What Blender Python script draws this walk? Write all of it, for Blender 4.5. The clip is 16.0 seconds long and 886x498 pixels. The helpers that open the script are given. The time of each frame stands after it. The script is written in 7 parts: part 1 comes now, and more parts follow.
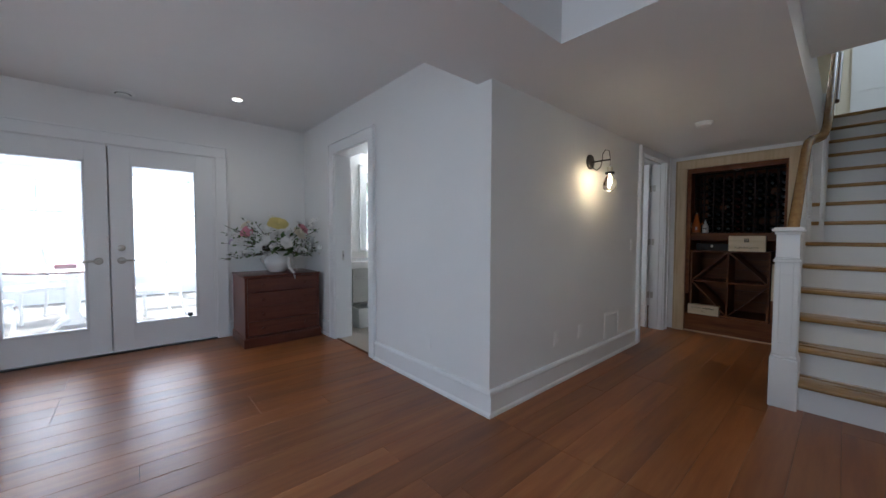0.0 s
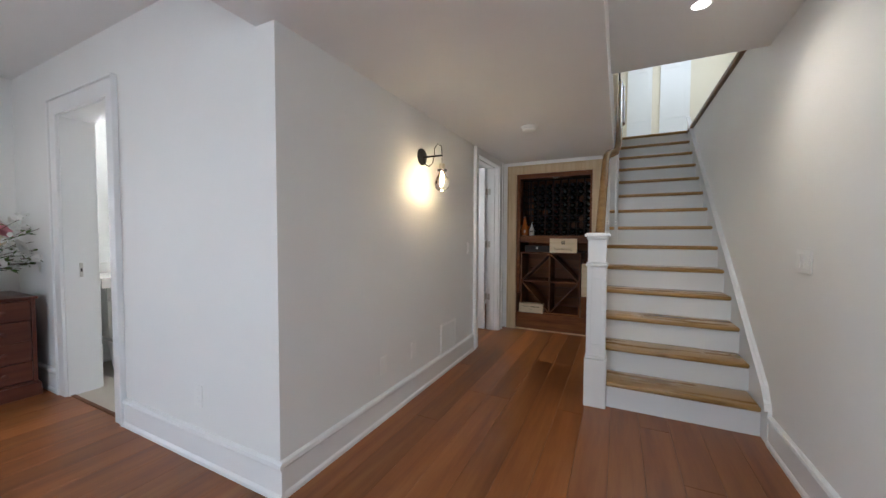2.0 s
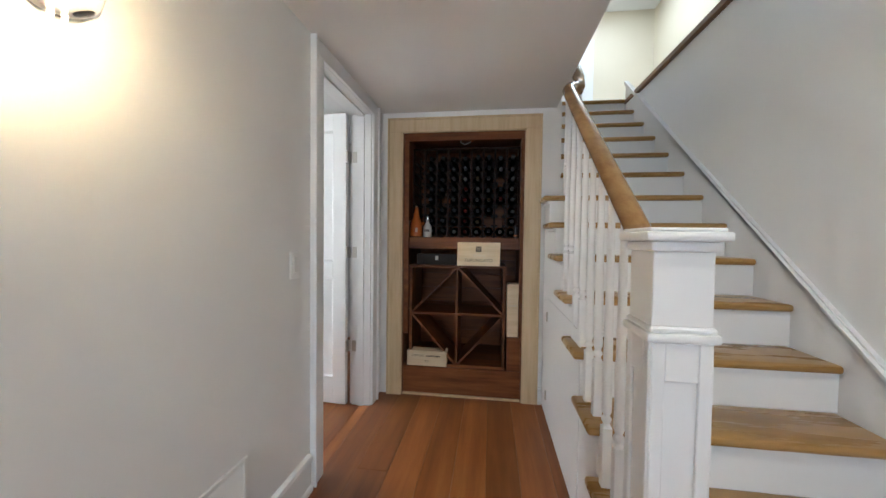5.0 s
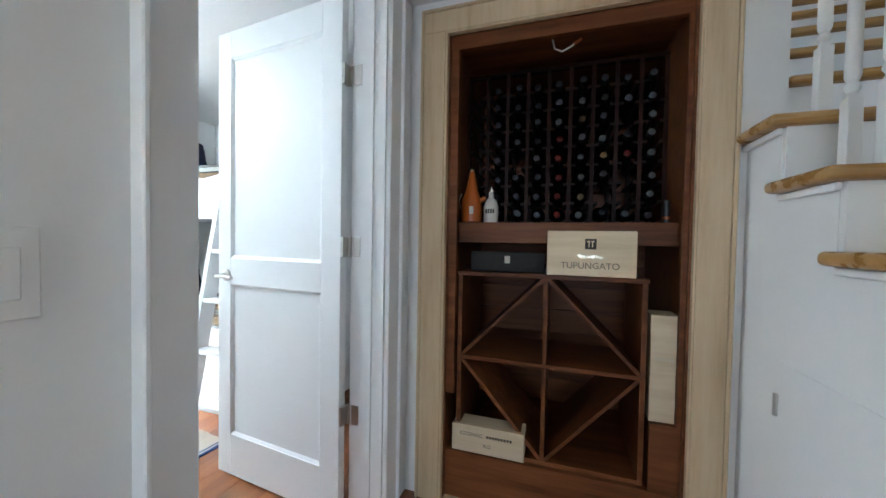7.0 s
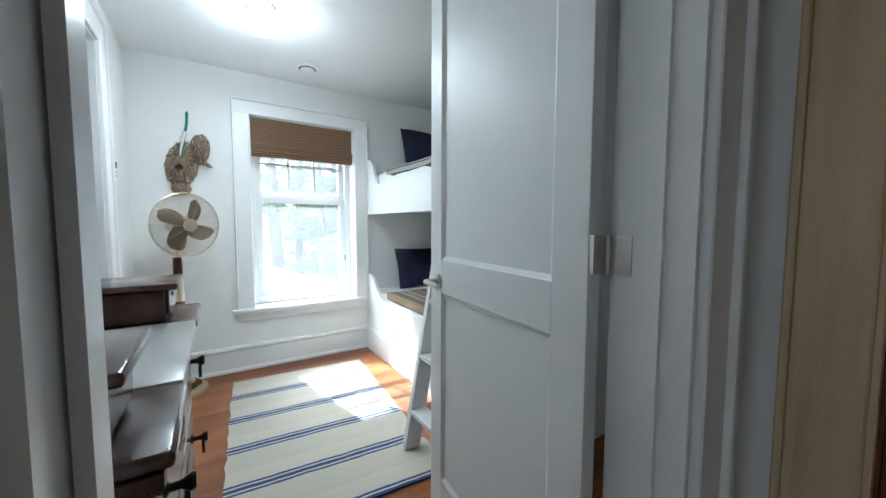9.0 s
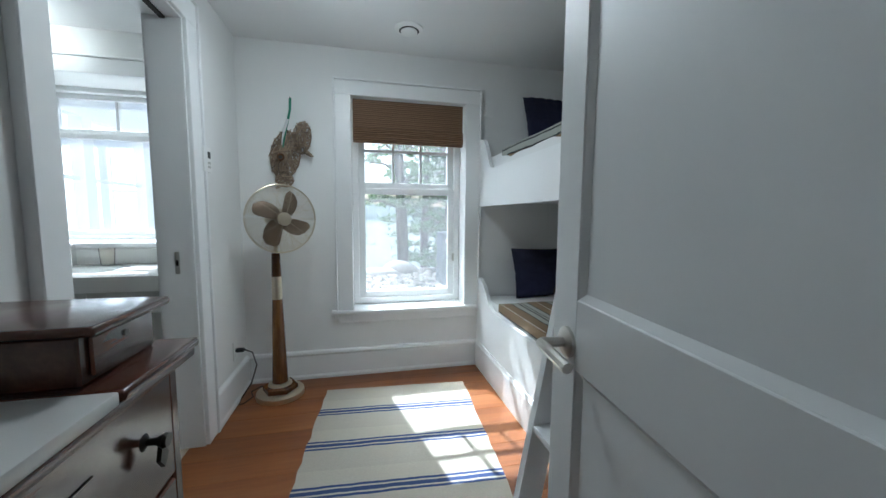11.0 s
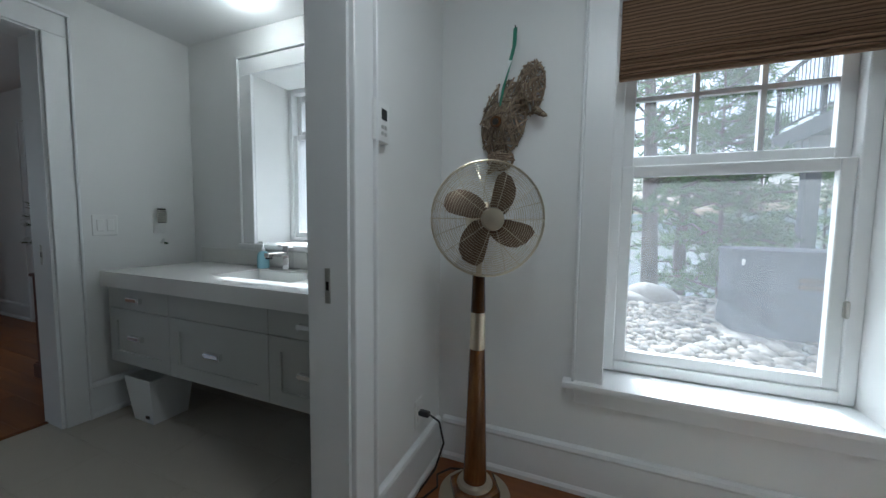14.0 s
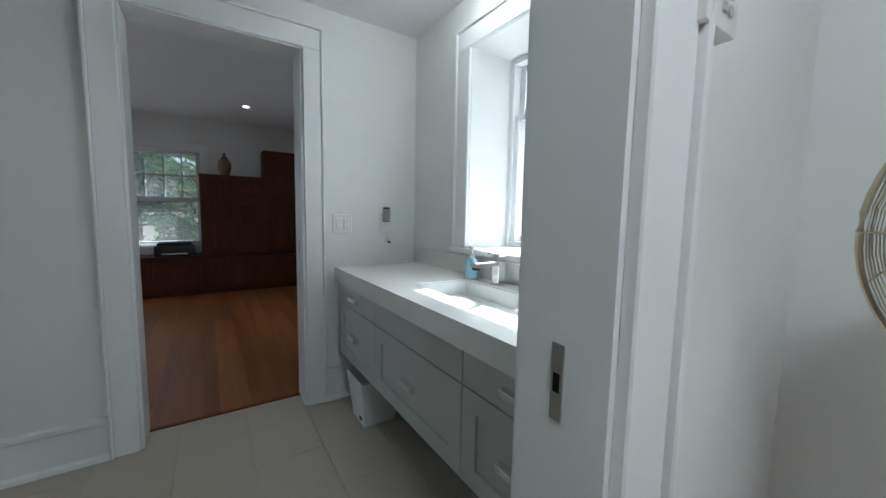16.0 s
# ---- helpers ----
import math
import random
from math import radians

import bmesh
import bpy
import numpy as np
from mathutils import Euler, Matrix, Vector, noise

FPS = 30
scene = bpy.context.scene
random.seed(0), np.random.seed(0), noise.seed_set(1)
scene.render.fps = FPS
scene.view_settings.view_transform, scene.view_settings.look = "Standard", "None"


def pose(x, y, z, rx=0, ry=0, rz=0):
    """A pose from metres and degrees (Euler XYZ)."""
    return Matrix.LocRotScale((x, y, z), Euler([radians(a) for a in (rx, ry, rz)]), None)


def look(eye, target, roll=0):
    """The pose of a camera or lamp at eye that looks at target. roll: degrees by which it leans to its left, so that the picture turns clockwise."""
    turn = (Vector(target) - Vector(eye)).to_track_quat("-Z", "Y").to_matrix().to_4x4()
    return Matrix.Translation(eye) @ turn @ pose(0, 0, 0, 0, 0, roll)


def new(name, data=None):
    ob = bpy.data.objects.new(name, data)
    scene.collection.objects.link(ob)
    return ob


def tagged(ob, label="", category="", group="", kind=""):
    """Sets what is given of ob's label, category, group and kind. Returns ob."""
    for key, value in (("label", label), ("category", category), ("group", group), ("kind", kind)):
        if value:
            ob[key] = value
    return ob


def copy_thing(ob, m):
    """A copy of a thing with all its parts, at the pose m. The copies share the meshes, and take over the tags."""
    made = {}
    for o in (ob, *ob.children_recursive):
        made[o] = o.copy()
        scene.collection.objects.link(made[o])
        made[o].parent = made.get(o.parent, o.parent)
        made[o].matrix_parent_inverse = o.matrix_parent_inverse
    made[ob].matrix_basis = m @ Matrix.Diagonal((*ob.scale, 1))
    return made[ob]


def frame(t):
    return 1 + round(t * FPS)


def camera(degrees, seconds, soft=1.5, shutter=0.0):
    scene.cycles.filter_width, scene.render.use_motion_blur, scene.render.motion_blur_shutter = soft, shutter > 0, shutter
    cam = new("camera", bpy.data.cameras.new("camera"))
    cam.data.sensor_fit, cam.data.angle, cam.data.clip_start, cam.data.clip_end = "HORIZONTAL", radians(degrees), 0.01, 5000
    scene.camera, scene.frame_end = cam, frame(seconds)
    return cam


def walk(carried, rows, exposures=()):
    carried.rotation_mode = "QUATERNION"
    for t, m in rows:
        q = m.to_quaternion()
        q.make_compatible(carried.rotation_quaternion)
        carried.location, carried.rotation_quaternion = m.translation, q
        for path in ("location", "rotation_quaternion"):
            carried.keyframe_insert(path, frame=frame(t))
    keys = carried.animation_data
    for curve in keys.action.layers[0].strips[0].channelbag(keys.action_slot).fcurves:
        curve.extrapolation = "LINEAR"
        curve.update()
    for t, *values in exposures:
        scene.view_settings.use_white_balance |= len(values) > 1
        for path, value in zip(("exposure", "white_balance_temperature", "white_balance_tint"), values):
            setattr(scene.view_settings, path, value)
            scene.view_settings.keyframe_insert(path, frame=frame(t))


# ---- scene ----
# the camera and its walk
cam = camera(102.7, 16.0)
PATH = [
    (0, (0.994, 0.446, 1.149), (2.315, 1.945, 1.074), 0.2),
    (0.5, (1.069, 0.441, 1.155), (2.583, 1.747, 1.079), 0.3),
    (1, (1.211, 0.45, 1.156), (2.854, 1.589, 1.085), 0.2),
    (1.5, (1.397, 0.5, 1.173), (3.119, 1.514, 1.101), 0.2),
    (2, (1.607, 0.565, 1.19), (3.398, 1.452, 1.114), 0.2),
    (2.5, (1.884, 0.665, 1.19), (3.76, 1.355, 1.131), 0.2),
    (3, (2.211, 0.723, 1.204), (4.146, 1.227, 1.142), 0.2),
    (3.5, (2.547, 0.782, 1.216), (4.495, 1.232, 1.151), 0.1),
    (3.7, (2.659, 0.818, 1.228), (4.613, 1.238, 1.156), 0.3),
    (5.8, (4.02, 1.175, 1.141), (6.006, 1.414, 1.095), 0.6),
    (6, (4.144, 1.188, 1.134), (6.124, 1.468, 1.091), 0.6),
    (6.5, (4.415, 1.268, 1.139), (6.377, 1.654, 1.079), 0.4),
    (7, (4.663, 1.275, 1.114), (6.56, 1.906, 1.063), 1.0),
    (7.5, (4.829, 1.375, 1.133), (6.606, 2.29, 1.049), 0.3),
    (8, (4.957, 1.482, 1.128), (6.585, 2.64, 1.026), 0.2),
    (8.5, (5.097, 1.559, 1.129), (6.498, 2.981, 1.001), 0.2),
    (9, (5.22, 1.656, 1.136), (6.303, 3.331, 1.001), 0.2),
    (9.5, (5.315, 1.801, 1.148), (6.259, 3.558, 1.003), 0.5),
    (10, (5.411, 1.932, 1.154), (6.219, 3.755, 1.002), 0.5),
    (12.3, (5.601, 2.602, 1.136), (5.609, 4.592, 0.936), 0.2),
    (12.5, (5.586, 2.679, 1.129), (5.552, 4.67, 0.941), 0.2),
    (13, (5.538, 2.879, 1.116), (5.361, 4.864, 0.948), 0.3),
    (13.5, (5.485, 3.083, 1.115), (5.089, 5.038, 0.967), 0.4),
    (14, (5.4, 3.246, 1.115), (4.641, 5.09, 0.969), 0.7),
    (14.5, (5.274, 3.4, 1.122), (4.223, 5.095, 0.967), 0.9),
    (15, (5.17, 3.533, 1.138), (3.929, 5.092, 0.975), 1.0),
    (15.5, (5.082, 3.646, 1.15), (3.62, 4.999, 0.971), 0.9),
    (16, (4.979, 3.701, 1.141), (3.32, 4.803, 0.953), 1.1),
]
EXPOSURES = [(0.0, 1.98, 5350, 8), (1.0, 2.38, 5500, 8), (2.0, 2.8, 5700, 8), (3.5, 3.06, 5950, 8), (5.8, 3.33, 5300, 5), (7.0, 3.3, 5050, 2),
             (8.0, 2.85, 5150, 1), (8.5, 2.45, 5130, 0), (9.0, 1.9, 5130, 0), (9.5, 1.6, 5130, 0), (10.2, 1.32, 5150, 0), (12.5, 0.5, 5200, 2), (14.0, 0.43, 5250, 2), (15.0, 0.6, 5300, 2), (15.5, 0.86, 5300, 2), (16.0, 1.15, 5300, 2)]
walk(cam, [(t, look(eye, target, roll)) for t, eye, target, roll in PATH], EXPOSURES)

# ---- world, sun and lamps ----
SUN_WAY = Vector((0.24, -1.0, -1.3)).normalized()      # the way the sunlight travels
SUN_EL = math.asin(-SUN_WAY.z)
SUN_AZ = math.atan2(-SUN_WAY.x, -SUN_WAY.y)
world = bpy.data.worlds.new("sky")
scene.world = world
world.use_nodes = True
wn = world.node_tree
sky = wn.nodes.new("ShaderNodeTexSky")
sky.sky_type, sky.sun_disc = "NISHITA", False
sky.sun_elevation, sky.sun_rotation = SUN_EL, SUN_AZ
sky.air_density, sky.dust_density = 1.0, 5.0
wn.links.new(sky.outputs[0], wn.nodes["Background"].inputs[0])
wn.nodes["Background"].inputs[1].default_value = 0.15


def lamp(name, kind, m, energy, color=(1, 1, 1), size=0.1, size_y=None, angle=None):
    data = bpy.data.lights.new(name, kind)
    data.energy, data.color = energy, color
    if kind == "AREA":
        data.size = size
        if size_y:
            data.shape, data.size_y = "RECTANGLE", size_y
    elif kind == "SUN":
        data.angle = angle
    else:
        data.shadow_soft_size = size
        if kind == "SPOT":
            data.spot_size, data.spot_blend = angle, 1.0
    ob = new(name, data)
    ob.matrix_world = m
    return ob


lamp("sun", "SUN", look((0, 0, 20), Vector((0, 0, 20)) + SUN_WAY), 5.0, (1.0, 0.95, 0.88), angle=radians(0.6))
WARM = (1.0, 0.80, 0.55)
lamp("sconce_lamp", "POINT", pose(3.952, 1.737, 1.592), 0.036, (1.0, 0.72, 0.42), 0.012)
for lx, ly, lz, lw in ((1.79, 4.34, 2.42, 1.7), (3.80, 0.22, 2.325, 3.3), (-0.2, 4.15, 2.42, 0.7), (-0.3, 1.7, 2.09, 0.7)):
    lamp("downlight_lamp", "SPOT", pose(lx, ly, lz), lw, (1.0, 0.86, 0.68), 0.03, angle=radians(155))
lamp("bedroom_ceiling_lamp", "POINT", pose(5.46, 3.80, 2.12), 1.4, (1.0, 0.96, 0.91), 0.05)
lamp("bedroom_ceiling_lamp_down", "AREA", pose(5.46, 3.80, 2.10), 2.6, (1.0, 0.94, 0.86), 0.22)
lamp("bath_ceiling_lamp", "POINT", pose(3.70, 4.62, 2.19), 1.7, (1.0, 0.93, 0.82), 0.03)
# added daylight fill, out of view: behind the walk and under the upper ceiling
lamp("west_fill_light", "AREA", look((-1.26, 1.2, 1.45), (0, 1.2, 1.3)), 6.0, (0.92, 0.96, 1.0), 1.5, 1.3)
lamp("upper_fill_light", "AREA", look((8.7, -0.5, 5.08), (8.7, -0.5, 0)), 4.2, (0.94, 0.97, 1.0), 1.2, 1.2)
for wx, ww in ((-1.25, 0.96), (-0.12, 0.96), (1.0, 0.96), (2.06, 0.84)):
    lamp("sunroom_window_light", "AREA", look((wx, 8.98, 1.3), (wx, 0, 1.2)), 6.5, (0.93, 0.97, 1.0), ww, 1.7)
# ---- materials ----
def nodes_of(name):
    m = bpy.data.materials.new(name)
    m.use_nodes = True
    t = m.node_tree
    return m, t, t.nodes["Principled BSDF"]


def ramp(t, fac, stops):
    r = t.nodes.new("ShaderNodeValToRGB")
    e = r.color_ramp.elements
    e[0].position, e[0].color = stops[0][0], (*stops[0][1], 1)
    e[1].position, e[1].color = stops[-1][0], (*stops[-1][1], 1)
    for p, c in stops[1:-1]:
        k = e.new(p)
        k.color = (*c, 1)
    t.links.new(fac, r.inputs[0])
    return r.outputs[0]


def coords(t, kind="Object", scale=(1, 1, 1), spread=False, rot=(0, 0, 0)):
    c = t.nodes.new("ShaderNodeTexCoord")
    mp = t.nodes.new("ShaderNodeMapping")
    mp.inputs["Scale"].default_value = scale
    mp.inputs["Rotation"].default_value = rot
    out = c.outputs[kind]
    if spread:
        info = t.nodes.new("ShaderNodeObjectInfo")
        mul = t.nodes.new("ShaderNodeVectorMath")
        mul.operation = "MULTIPLY_ADD"
        t.links.new(info.outputs["Random"], mul.inputs[0])
        mul.inputs[1].default_value = (37.0, 11.0, 23.0)
        t.links.new(out, mul.inputs[2])
        out = mul.outputs[0]
    t.links.new(out, mp.inputs[0])
    return mp.outputs[0]


def noise_tex(t, vec, scale, detail=4, rough=0.6):
    n = t.nodes.new("ShaderNodeTexNoise")
    n.inputs["Scale"].default_value, n.inputs["Detail"].default_value, n.inputs["Roughness"].default_value = scale, detail, rough
    t.links.new(vec, n.inputs["Vector"])
    return n.outputs["Fac"]


def bump(t, b, height, strength, distance=0.002):
    n = t.nodes.new("ShaderNodeBump")
    n.inputs["Strength"].default_value, n.inputs["Distance"].default_value = strength, distance
    t.links.new(height, n.inputs["Height"])
    t.links.new(n.outputs[0], b.inputs["Normal"])


def spread_rough(t, b, fac, lo, hi):
    r = t.nodes.new("ShaderNodeMapRange")
    r.inputs["To Min"].default_value, r.inputs["To Max"].default_value = lo, hi
    t.links.new(fac, r.inputs["Value"])
    t.links.new(r.outputs[0], b.inputs["Roughness"])


def paint(name, color, rough=0.5, var=0.03, grain=90, strength=0.08, metal=0.0):
    """Paint, plastic, stone or metal: two scales of faint variation and a fine relief."""
    m, t, b = nodes_of(name)
    v = coords(t)
    big = noise_tex(t, v, 1.3, 3)
    lo = tuple(max(0, c * (1 - var)) for c in color)
    hi = tuple(min(1, c * (1 + var)) for c in color)
    t.links.new(ramp(t, big, [(0.3, lo), (0.7, hi)]), b.inputs["Base Color"])
    fine = noise_tex(t, v, grain, 3)
    spread_rough(t, b, fine, rough * 0.85, min(1, rough * 1.15))
    bump(t, b, fine, strength, 0.001)
    b.inputs["Metallic"].default_value = metal
    return m


def wood(name, dark, mid, light, grain=(2, 28, 28), rough=(0.25, 0.42), knots=True, spread=True, tint=0.35, coat=0.0, knot_depth=0.6):
    """Wood with stretched grain, knots and a shade of its own for every piece; grain runs along the longest of 1/grain."""
    m, t, b = nodes_of(name)
    v = coords(t, "Object", grain, spread)
    g = noise_tex(t, v, 1.0, 8, 0.65)
    col = ramp(t, g, [(0.25, dark), (0.5, mid), (0.75, light)])
    if knots:
        v2 = coords(t, "Object", tuple(0.6 * (1 + 0.04 * s) for s in grain), spread)
        n2 = noise_tex(t, v2, 2.6, 2)
        vor = t.nodes.new("ShaderNodeTexVoronoi")
        vor.inputs["Scale"].default_value = 2.4
        t.links.new(v2, vor.inputs["Vector"])
        k = ramp(t, vor.outputs["Distance"], [(0.0, (0.18, 0.14, 0.11)), (0.04, (0.5, 0.44, 0.4)), (0.09, (1, 1, 1))])
        mx = t.nodes.new("ShaderNodeMix")
        mx.data_type, mx.blend_type = "RGBA", "MULTIPLY"
        mx.inputs[0].default_value = knot_depth
        t.links.new(col, mx.inputs[6])
        t.links.new(k, mx.inputs[7])
        col = mx.outputs[2]
    if spread:
        info = t.nodes.new("ShaderNodeObjectInfo")
        sh = ramp(t, info.outputs["Random"], [(0.0, (1 - tint,) * 3), (1.0, (1 + tint * 0.5,) * 3)])
        mx = t.nodes.new("ShaderNodeMix")
        mx.data_type, mx.blend_type = "RGBA", "MULTIPLY"
        mx.inputs[0].default_value = 1.0
        t.links.new(col, mx.inputs[6])
        t.links.new(sh, mx.inputs[7])
        col = mx.outputs[2]
    t.links.new(col, b.inputs["Base Color"])
    spread_rough(t, b, g, *rough)
    bump(t, b, g, 0.12, 0.001)
    b.inputs["Coat Weight"].default_value = coat
    b.inputs["Coat Roughness"].default_value = 0.15
    return m


def glass(name, tint=(1, 1, 1), rough=0.0, ior=1.45):
    m, t, b = nodes_of(name)
    b.inputs["Base Color"].default_value = (*tint, 1)
    b.inputs["Transmission Weight"].default_value = 1.0
    b.inputs["Roughness"].default_value, b.inputs["IOR"].default_value = rough, ior
    return m


def glow(name, color, strength):
    m, t, b = nodes_of(name)
    b.inputs["Base Color"].default_value = (*color, 1)
    b.inputs["Emission Color"].default_value, b.inputs["Emission Strength"].default_value = (*color, 1), strength
    return m


def bands(name, stops, axis, period, rough=0.9, weave=350, rot=(0, 0, 0)):
    """Woven cloth with stripes across one of the object's axes, repeating every period metres."""
    m, t, b = nodes_of(name)
    v = coords(t, rot=rot)
    sep = t.nodes.new("ShaderNodeSeparateXYZ")
    t.links.new(v, sep.inputs[0])
    wob = noise_tex(t, v, 9, 2)
    add = t.nodes.new("ShaderNodeMath")
    add.operation = "MULTIPLY_ADD"
    t.links.new(wob, add.inputs[0])
    add.inputs[1].default_value = 0.012
    t.links.new(sep.outputs[axis], add.inputs[2])
    mod = t.nodes.new("ShaderNodeMath")
    mod.operation = "MULTIPLY"
    mod.inputs[1].default_value = 1.0 / period
    t.links.new(add.outputs[0], mod.inputs[0])
    fr = t.nodes.new("ShaderNodeMath")
    fr.operation = "FRACT"
    t.links.new(mod.outputs[0], fr.inputs[0])
    r = t.nodes.new("ShaderNodeValToRGB")
    r.color_ramp.interpolation = "CONSTANT"
    e = r.color_ramp.elements
    e[0].position, e[0].color = stops[0][0], (*stops[0][1], 1)
    e[1].position, e[1].color = stops[1][0], (*stops[1][1], 1)
    for p, c in stops[2:]:
        k = e.new(p)
        k.color = (*c, 1)
    t.links.new(fr.outputs[0], r.inputs[0])
    fine = noise_tex(t, v, weave, 2)
    mx = t.nodes.new("ShaderNodeMix")
    mx.data_type, mx.blend_type = "RGBA", "MULTIPLY"
    mx.inputs[0].default_value = 0.5
    t.links.new(r.outputs[0], mx.inputs[6])
    t.links.new(ramp(t, fine, [(0.2, (0.7, 0.7, 0.7)), (0.8, (1, 1, 1))]), mx.inputs[7])
    t.links.new(mx.outputs[2], b.inputs["Base Color"])
    b.inputs["Roughness"].default_value = rough
    bump(t, b, fine, 0.5, 0.002)
    return m


WALL = paint("wall_paint", (0.80, 0.80, 0.785), 0.6, 0.015, 120, 0.06)
CREAM = paint("cream_paint", (0.78, 0.72, 0.58), 0.6, 0.02, 120, 0.06)
CEIL = paint("ceiling_paint", (0.79, 0.79, 0.785), 0.75, 0.015, 160, 0.08)
TRIM = paint("trim_paint", (0.82, 0.825, 0.82), 0.34, 0.012, 60, 0.04)
DOORW = paint("door_paint", (0.81, 0.82, 0.82), 0.45, 0.012, 60, 0.04)
PLATE = paint("white_plastic", (0.82, 0.82, 0.80), 0.35, 0.01, 50, 0.02)
PLANK = wood("floor_plank", (0.145, 0.043, 0.012), (0.255, 0.087, 0.023), (0.355, 0.142, 0.042), (0.9, 11, 11), (0.27, 0.44), True, True, 0.26, 0.0, 0.4)
TREAD = wood("stair_oak", (0.24, 0.13, 0.035), (0.38, 0.22, 0.068), (0.48, 0.29, 0.10), (14, 1.6, 26), (0.2, 0.36), True, True, 0.15)
RAIL = wood("rail_oak", (0.25, 0.13, 0.045), (0.35, 0.20, 0.075), (0.43, 0.26, 0.10), (2, 26, 26), (0.18, 0.3), False, True, 0.1)
DARKRAIL = wood("dark_rail", (0.10, 0.045, 0.016), (0.16, 0.075, 0.027), (0.21, 0.10, 0.04), (2, 26, 26), (0.3, 0.45), False)
PINE = wood("pale_pine", (0.46, 0.33, 0.18), (0.58, 0.44, 0.26), (0.64, 0.51, 0.33), (26, 26, 2), (0.4, 0.55), False, True, 0.06)
CRATE = wood("crate_pine", (0.52, 0.40, 0.24), (0.64, 0.52, 0.34), (0.70, 0.60, 0.43), (20, 2, 24), (0.5, 0.65), False, True, 0.06)
CELLAR = wood("cellar_cedar", (0.06, 0.02, 0.007), (0.15, 0.052, 0.017), (0.23, 0.09, 0.03), (24, 1.8, 24), (0.35, 0.55), True, True, 0.3)
CHERRY = wood("cherry", (0.055, 0.013, 0.008), (0.10, 0.026, 0.014), (0.15, 0.045, 0.024), (2, 24, 24), (0.28, 0.42), False, True, 0.12)
MAHOG = wood("mahogany", (0.035, 0.012, 0.008), (0.07, 0.024, 0.014), (0.11, 0.042, 0.024), (24, 2, 24), (0.16, 0.3), False, True, 0.1, 0.4)
UNIT = wood("wall_unit_wood", (0.038, 0.011, 0.005), (0.072, 0.022, 0.009), (0.11, 0.040, 0.016), (24, 24, 2), (0.35, 0.5), False, True, 0.15)
WALNUT = wood("fan_wood", (0.030, 0.010, 0.003), (0.11, 0.042, 0.011), (0.25, 0.11, 0.030), (18, 18, 2.5), (0.15, 0.28), False)
NICKEL = paint("brushed_nickel", (0.56, 0.54, 0.50), 0.32, 0.02, 30, 0.0, 1.0)
CHROME = paint("chrome", (0.80, 0.80, 0.80), 0.08, 0.01, 40, 0.0, 1.0)
CHAMPAGNE = paint("champagne_metal", (0.62, 0.55, 0.42), 0.3, 0.04, 120, 0.03, 1.0)
BLADE = paint("fan_blade", (0.24, 0.17, 0.12), 0.4, 0.06, 90, 0.03, 0.6)
BLACK = paint("black_metal", (0.012, 0.012, 0.013), 0.4, 0.05, 80, 0.03)
IRON = paint("dark_iron", (0.03, 0.028, 0.025), 0.35, 0.08, 80, 0.03, 0.8)
RUBBER = paint("black_rubber", (0.015, 0.015, 0.016), 0.55, 0.05, 80, 0.03)
CABINET = paint("vanity_grey", (0.50, 0.50, 0.47), 0.4, 0.012, 60, 0.03)
QUARTZ = paint("white_quartz", (0.80, 0.79, 0.76), 0.22, 0.02, 25, 0.0)
MARBLE = paint("pale_marble", (0.62, 0.62, 0.60), 0.25, 0.10, 14, 0.0)
CERAMIC = paint("white_ceramic", (0.78, 0.78, 0.76), 0.16, 0.03, 30, 0.02)
TILE = paint("floor_tile", (0.47, 0.425, 0.355), 0.42, 0.05, 8, 0.03)
GROUT = paint("grout", (0.42, 0.375, 0.31), 0.85, 0.06, 60, 0.1)
for oiled in (CELLAR, UNIT):
    oiled.node_tree.nodes["Principled BSDF"].inputs["Specular IOR Level"].default_value = 0.18
GLASS = glass("window_glass")
# the niche's cedar again, its colour lowered to give the shade behind
RACKW = wood("rack_cedar_shaded", (0.008, 0.003, 0.0012), (0.020, 0.006, 0.0025), (0.034, 0.011, 0.004), (24, 1.8, 24), (0.4, 0.6), False, True, 0.3)
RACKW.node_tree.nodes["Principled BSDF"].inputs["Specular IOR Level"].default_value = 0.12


def glare_veil(m):
    """A weak scattering mix added to a pane, for the glare and haze over the view."""
    t = m.node_tree
    tr = t.nodes.new("ShaderNodeBsdfTranslucent")
    tr.inputs["Color"].default_value = (0.9, 0.93, 0.95, 1)
    mx = t.nodes.new("ShaderNodeMixShader")
    r = t.nodes.new("ShaderNodeMapRange")
    r.inputs["To Min"].default_value, r.inputs["To Max"].default_value = 0.05, 0.08
    t.links.new(noise_tex(t, coords(t), 3.0, 5), r.inputs["Value"])
    t.links.new(r.outputs[0], mx.inputs[0])
    t.links.new(t.nodes["Principled BSDF"].outputs[0], mx.inputs[1])
    t.links.new(tr.outputs[0], mx.inputs[2])
    t.links.new(mx.outputs[0], t.nodes["Material Output"].inputs["Surface"])


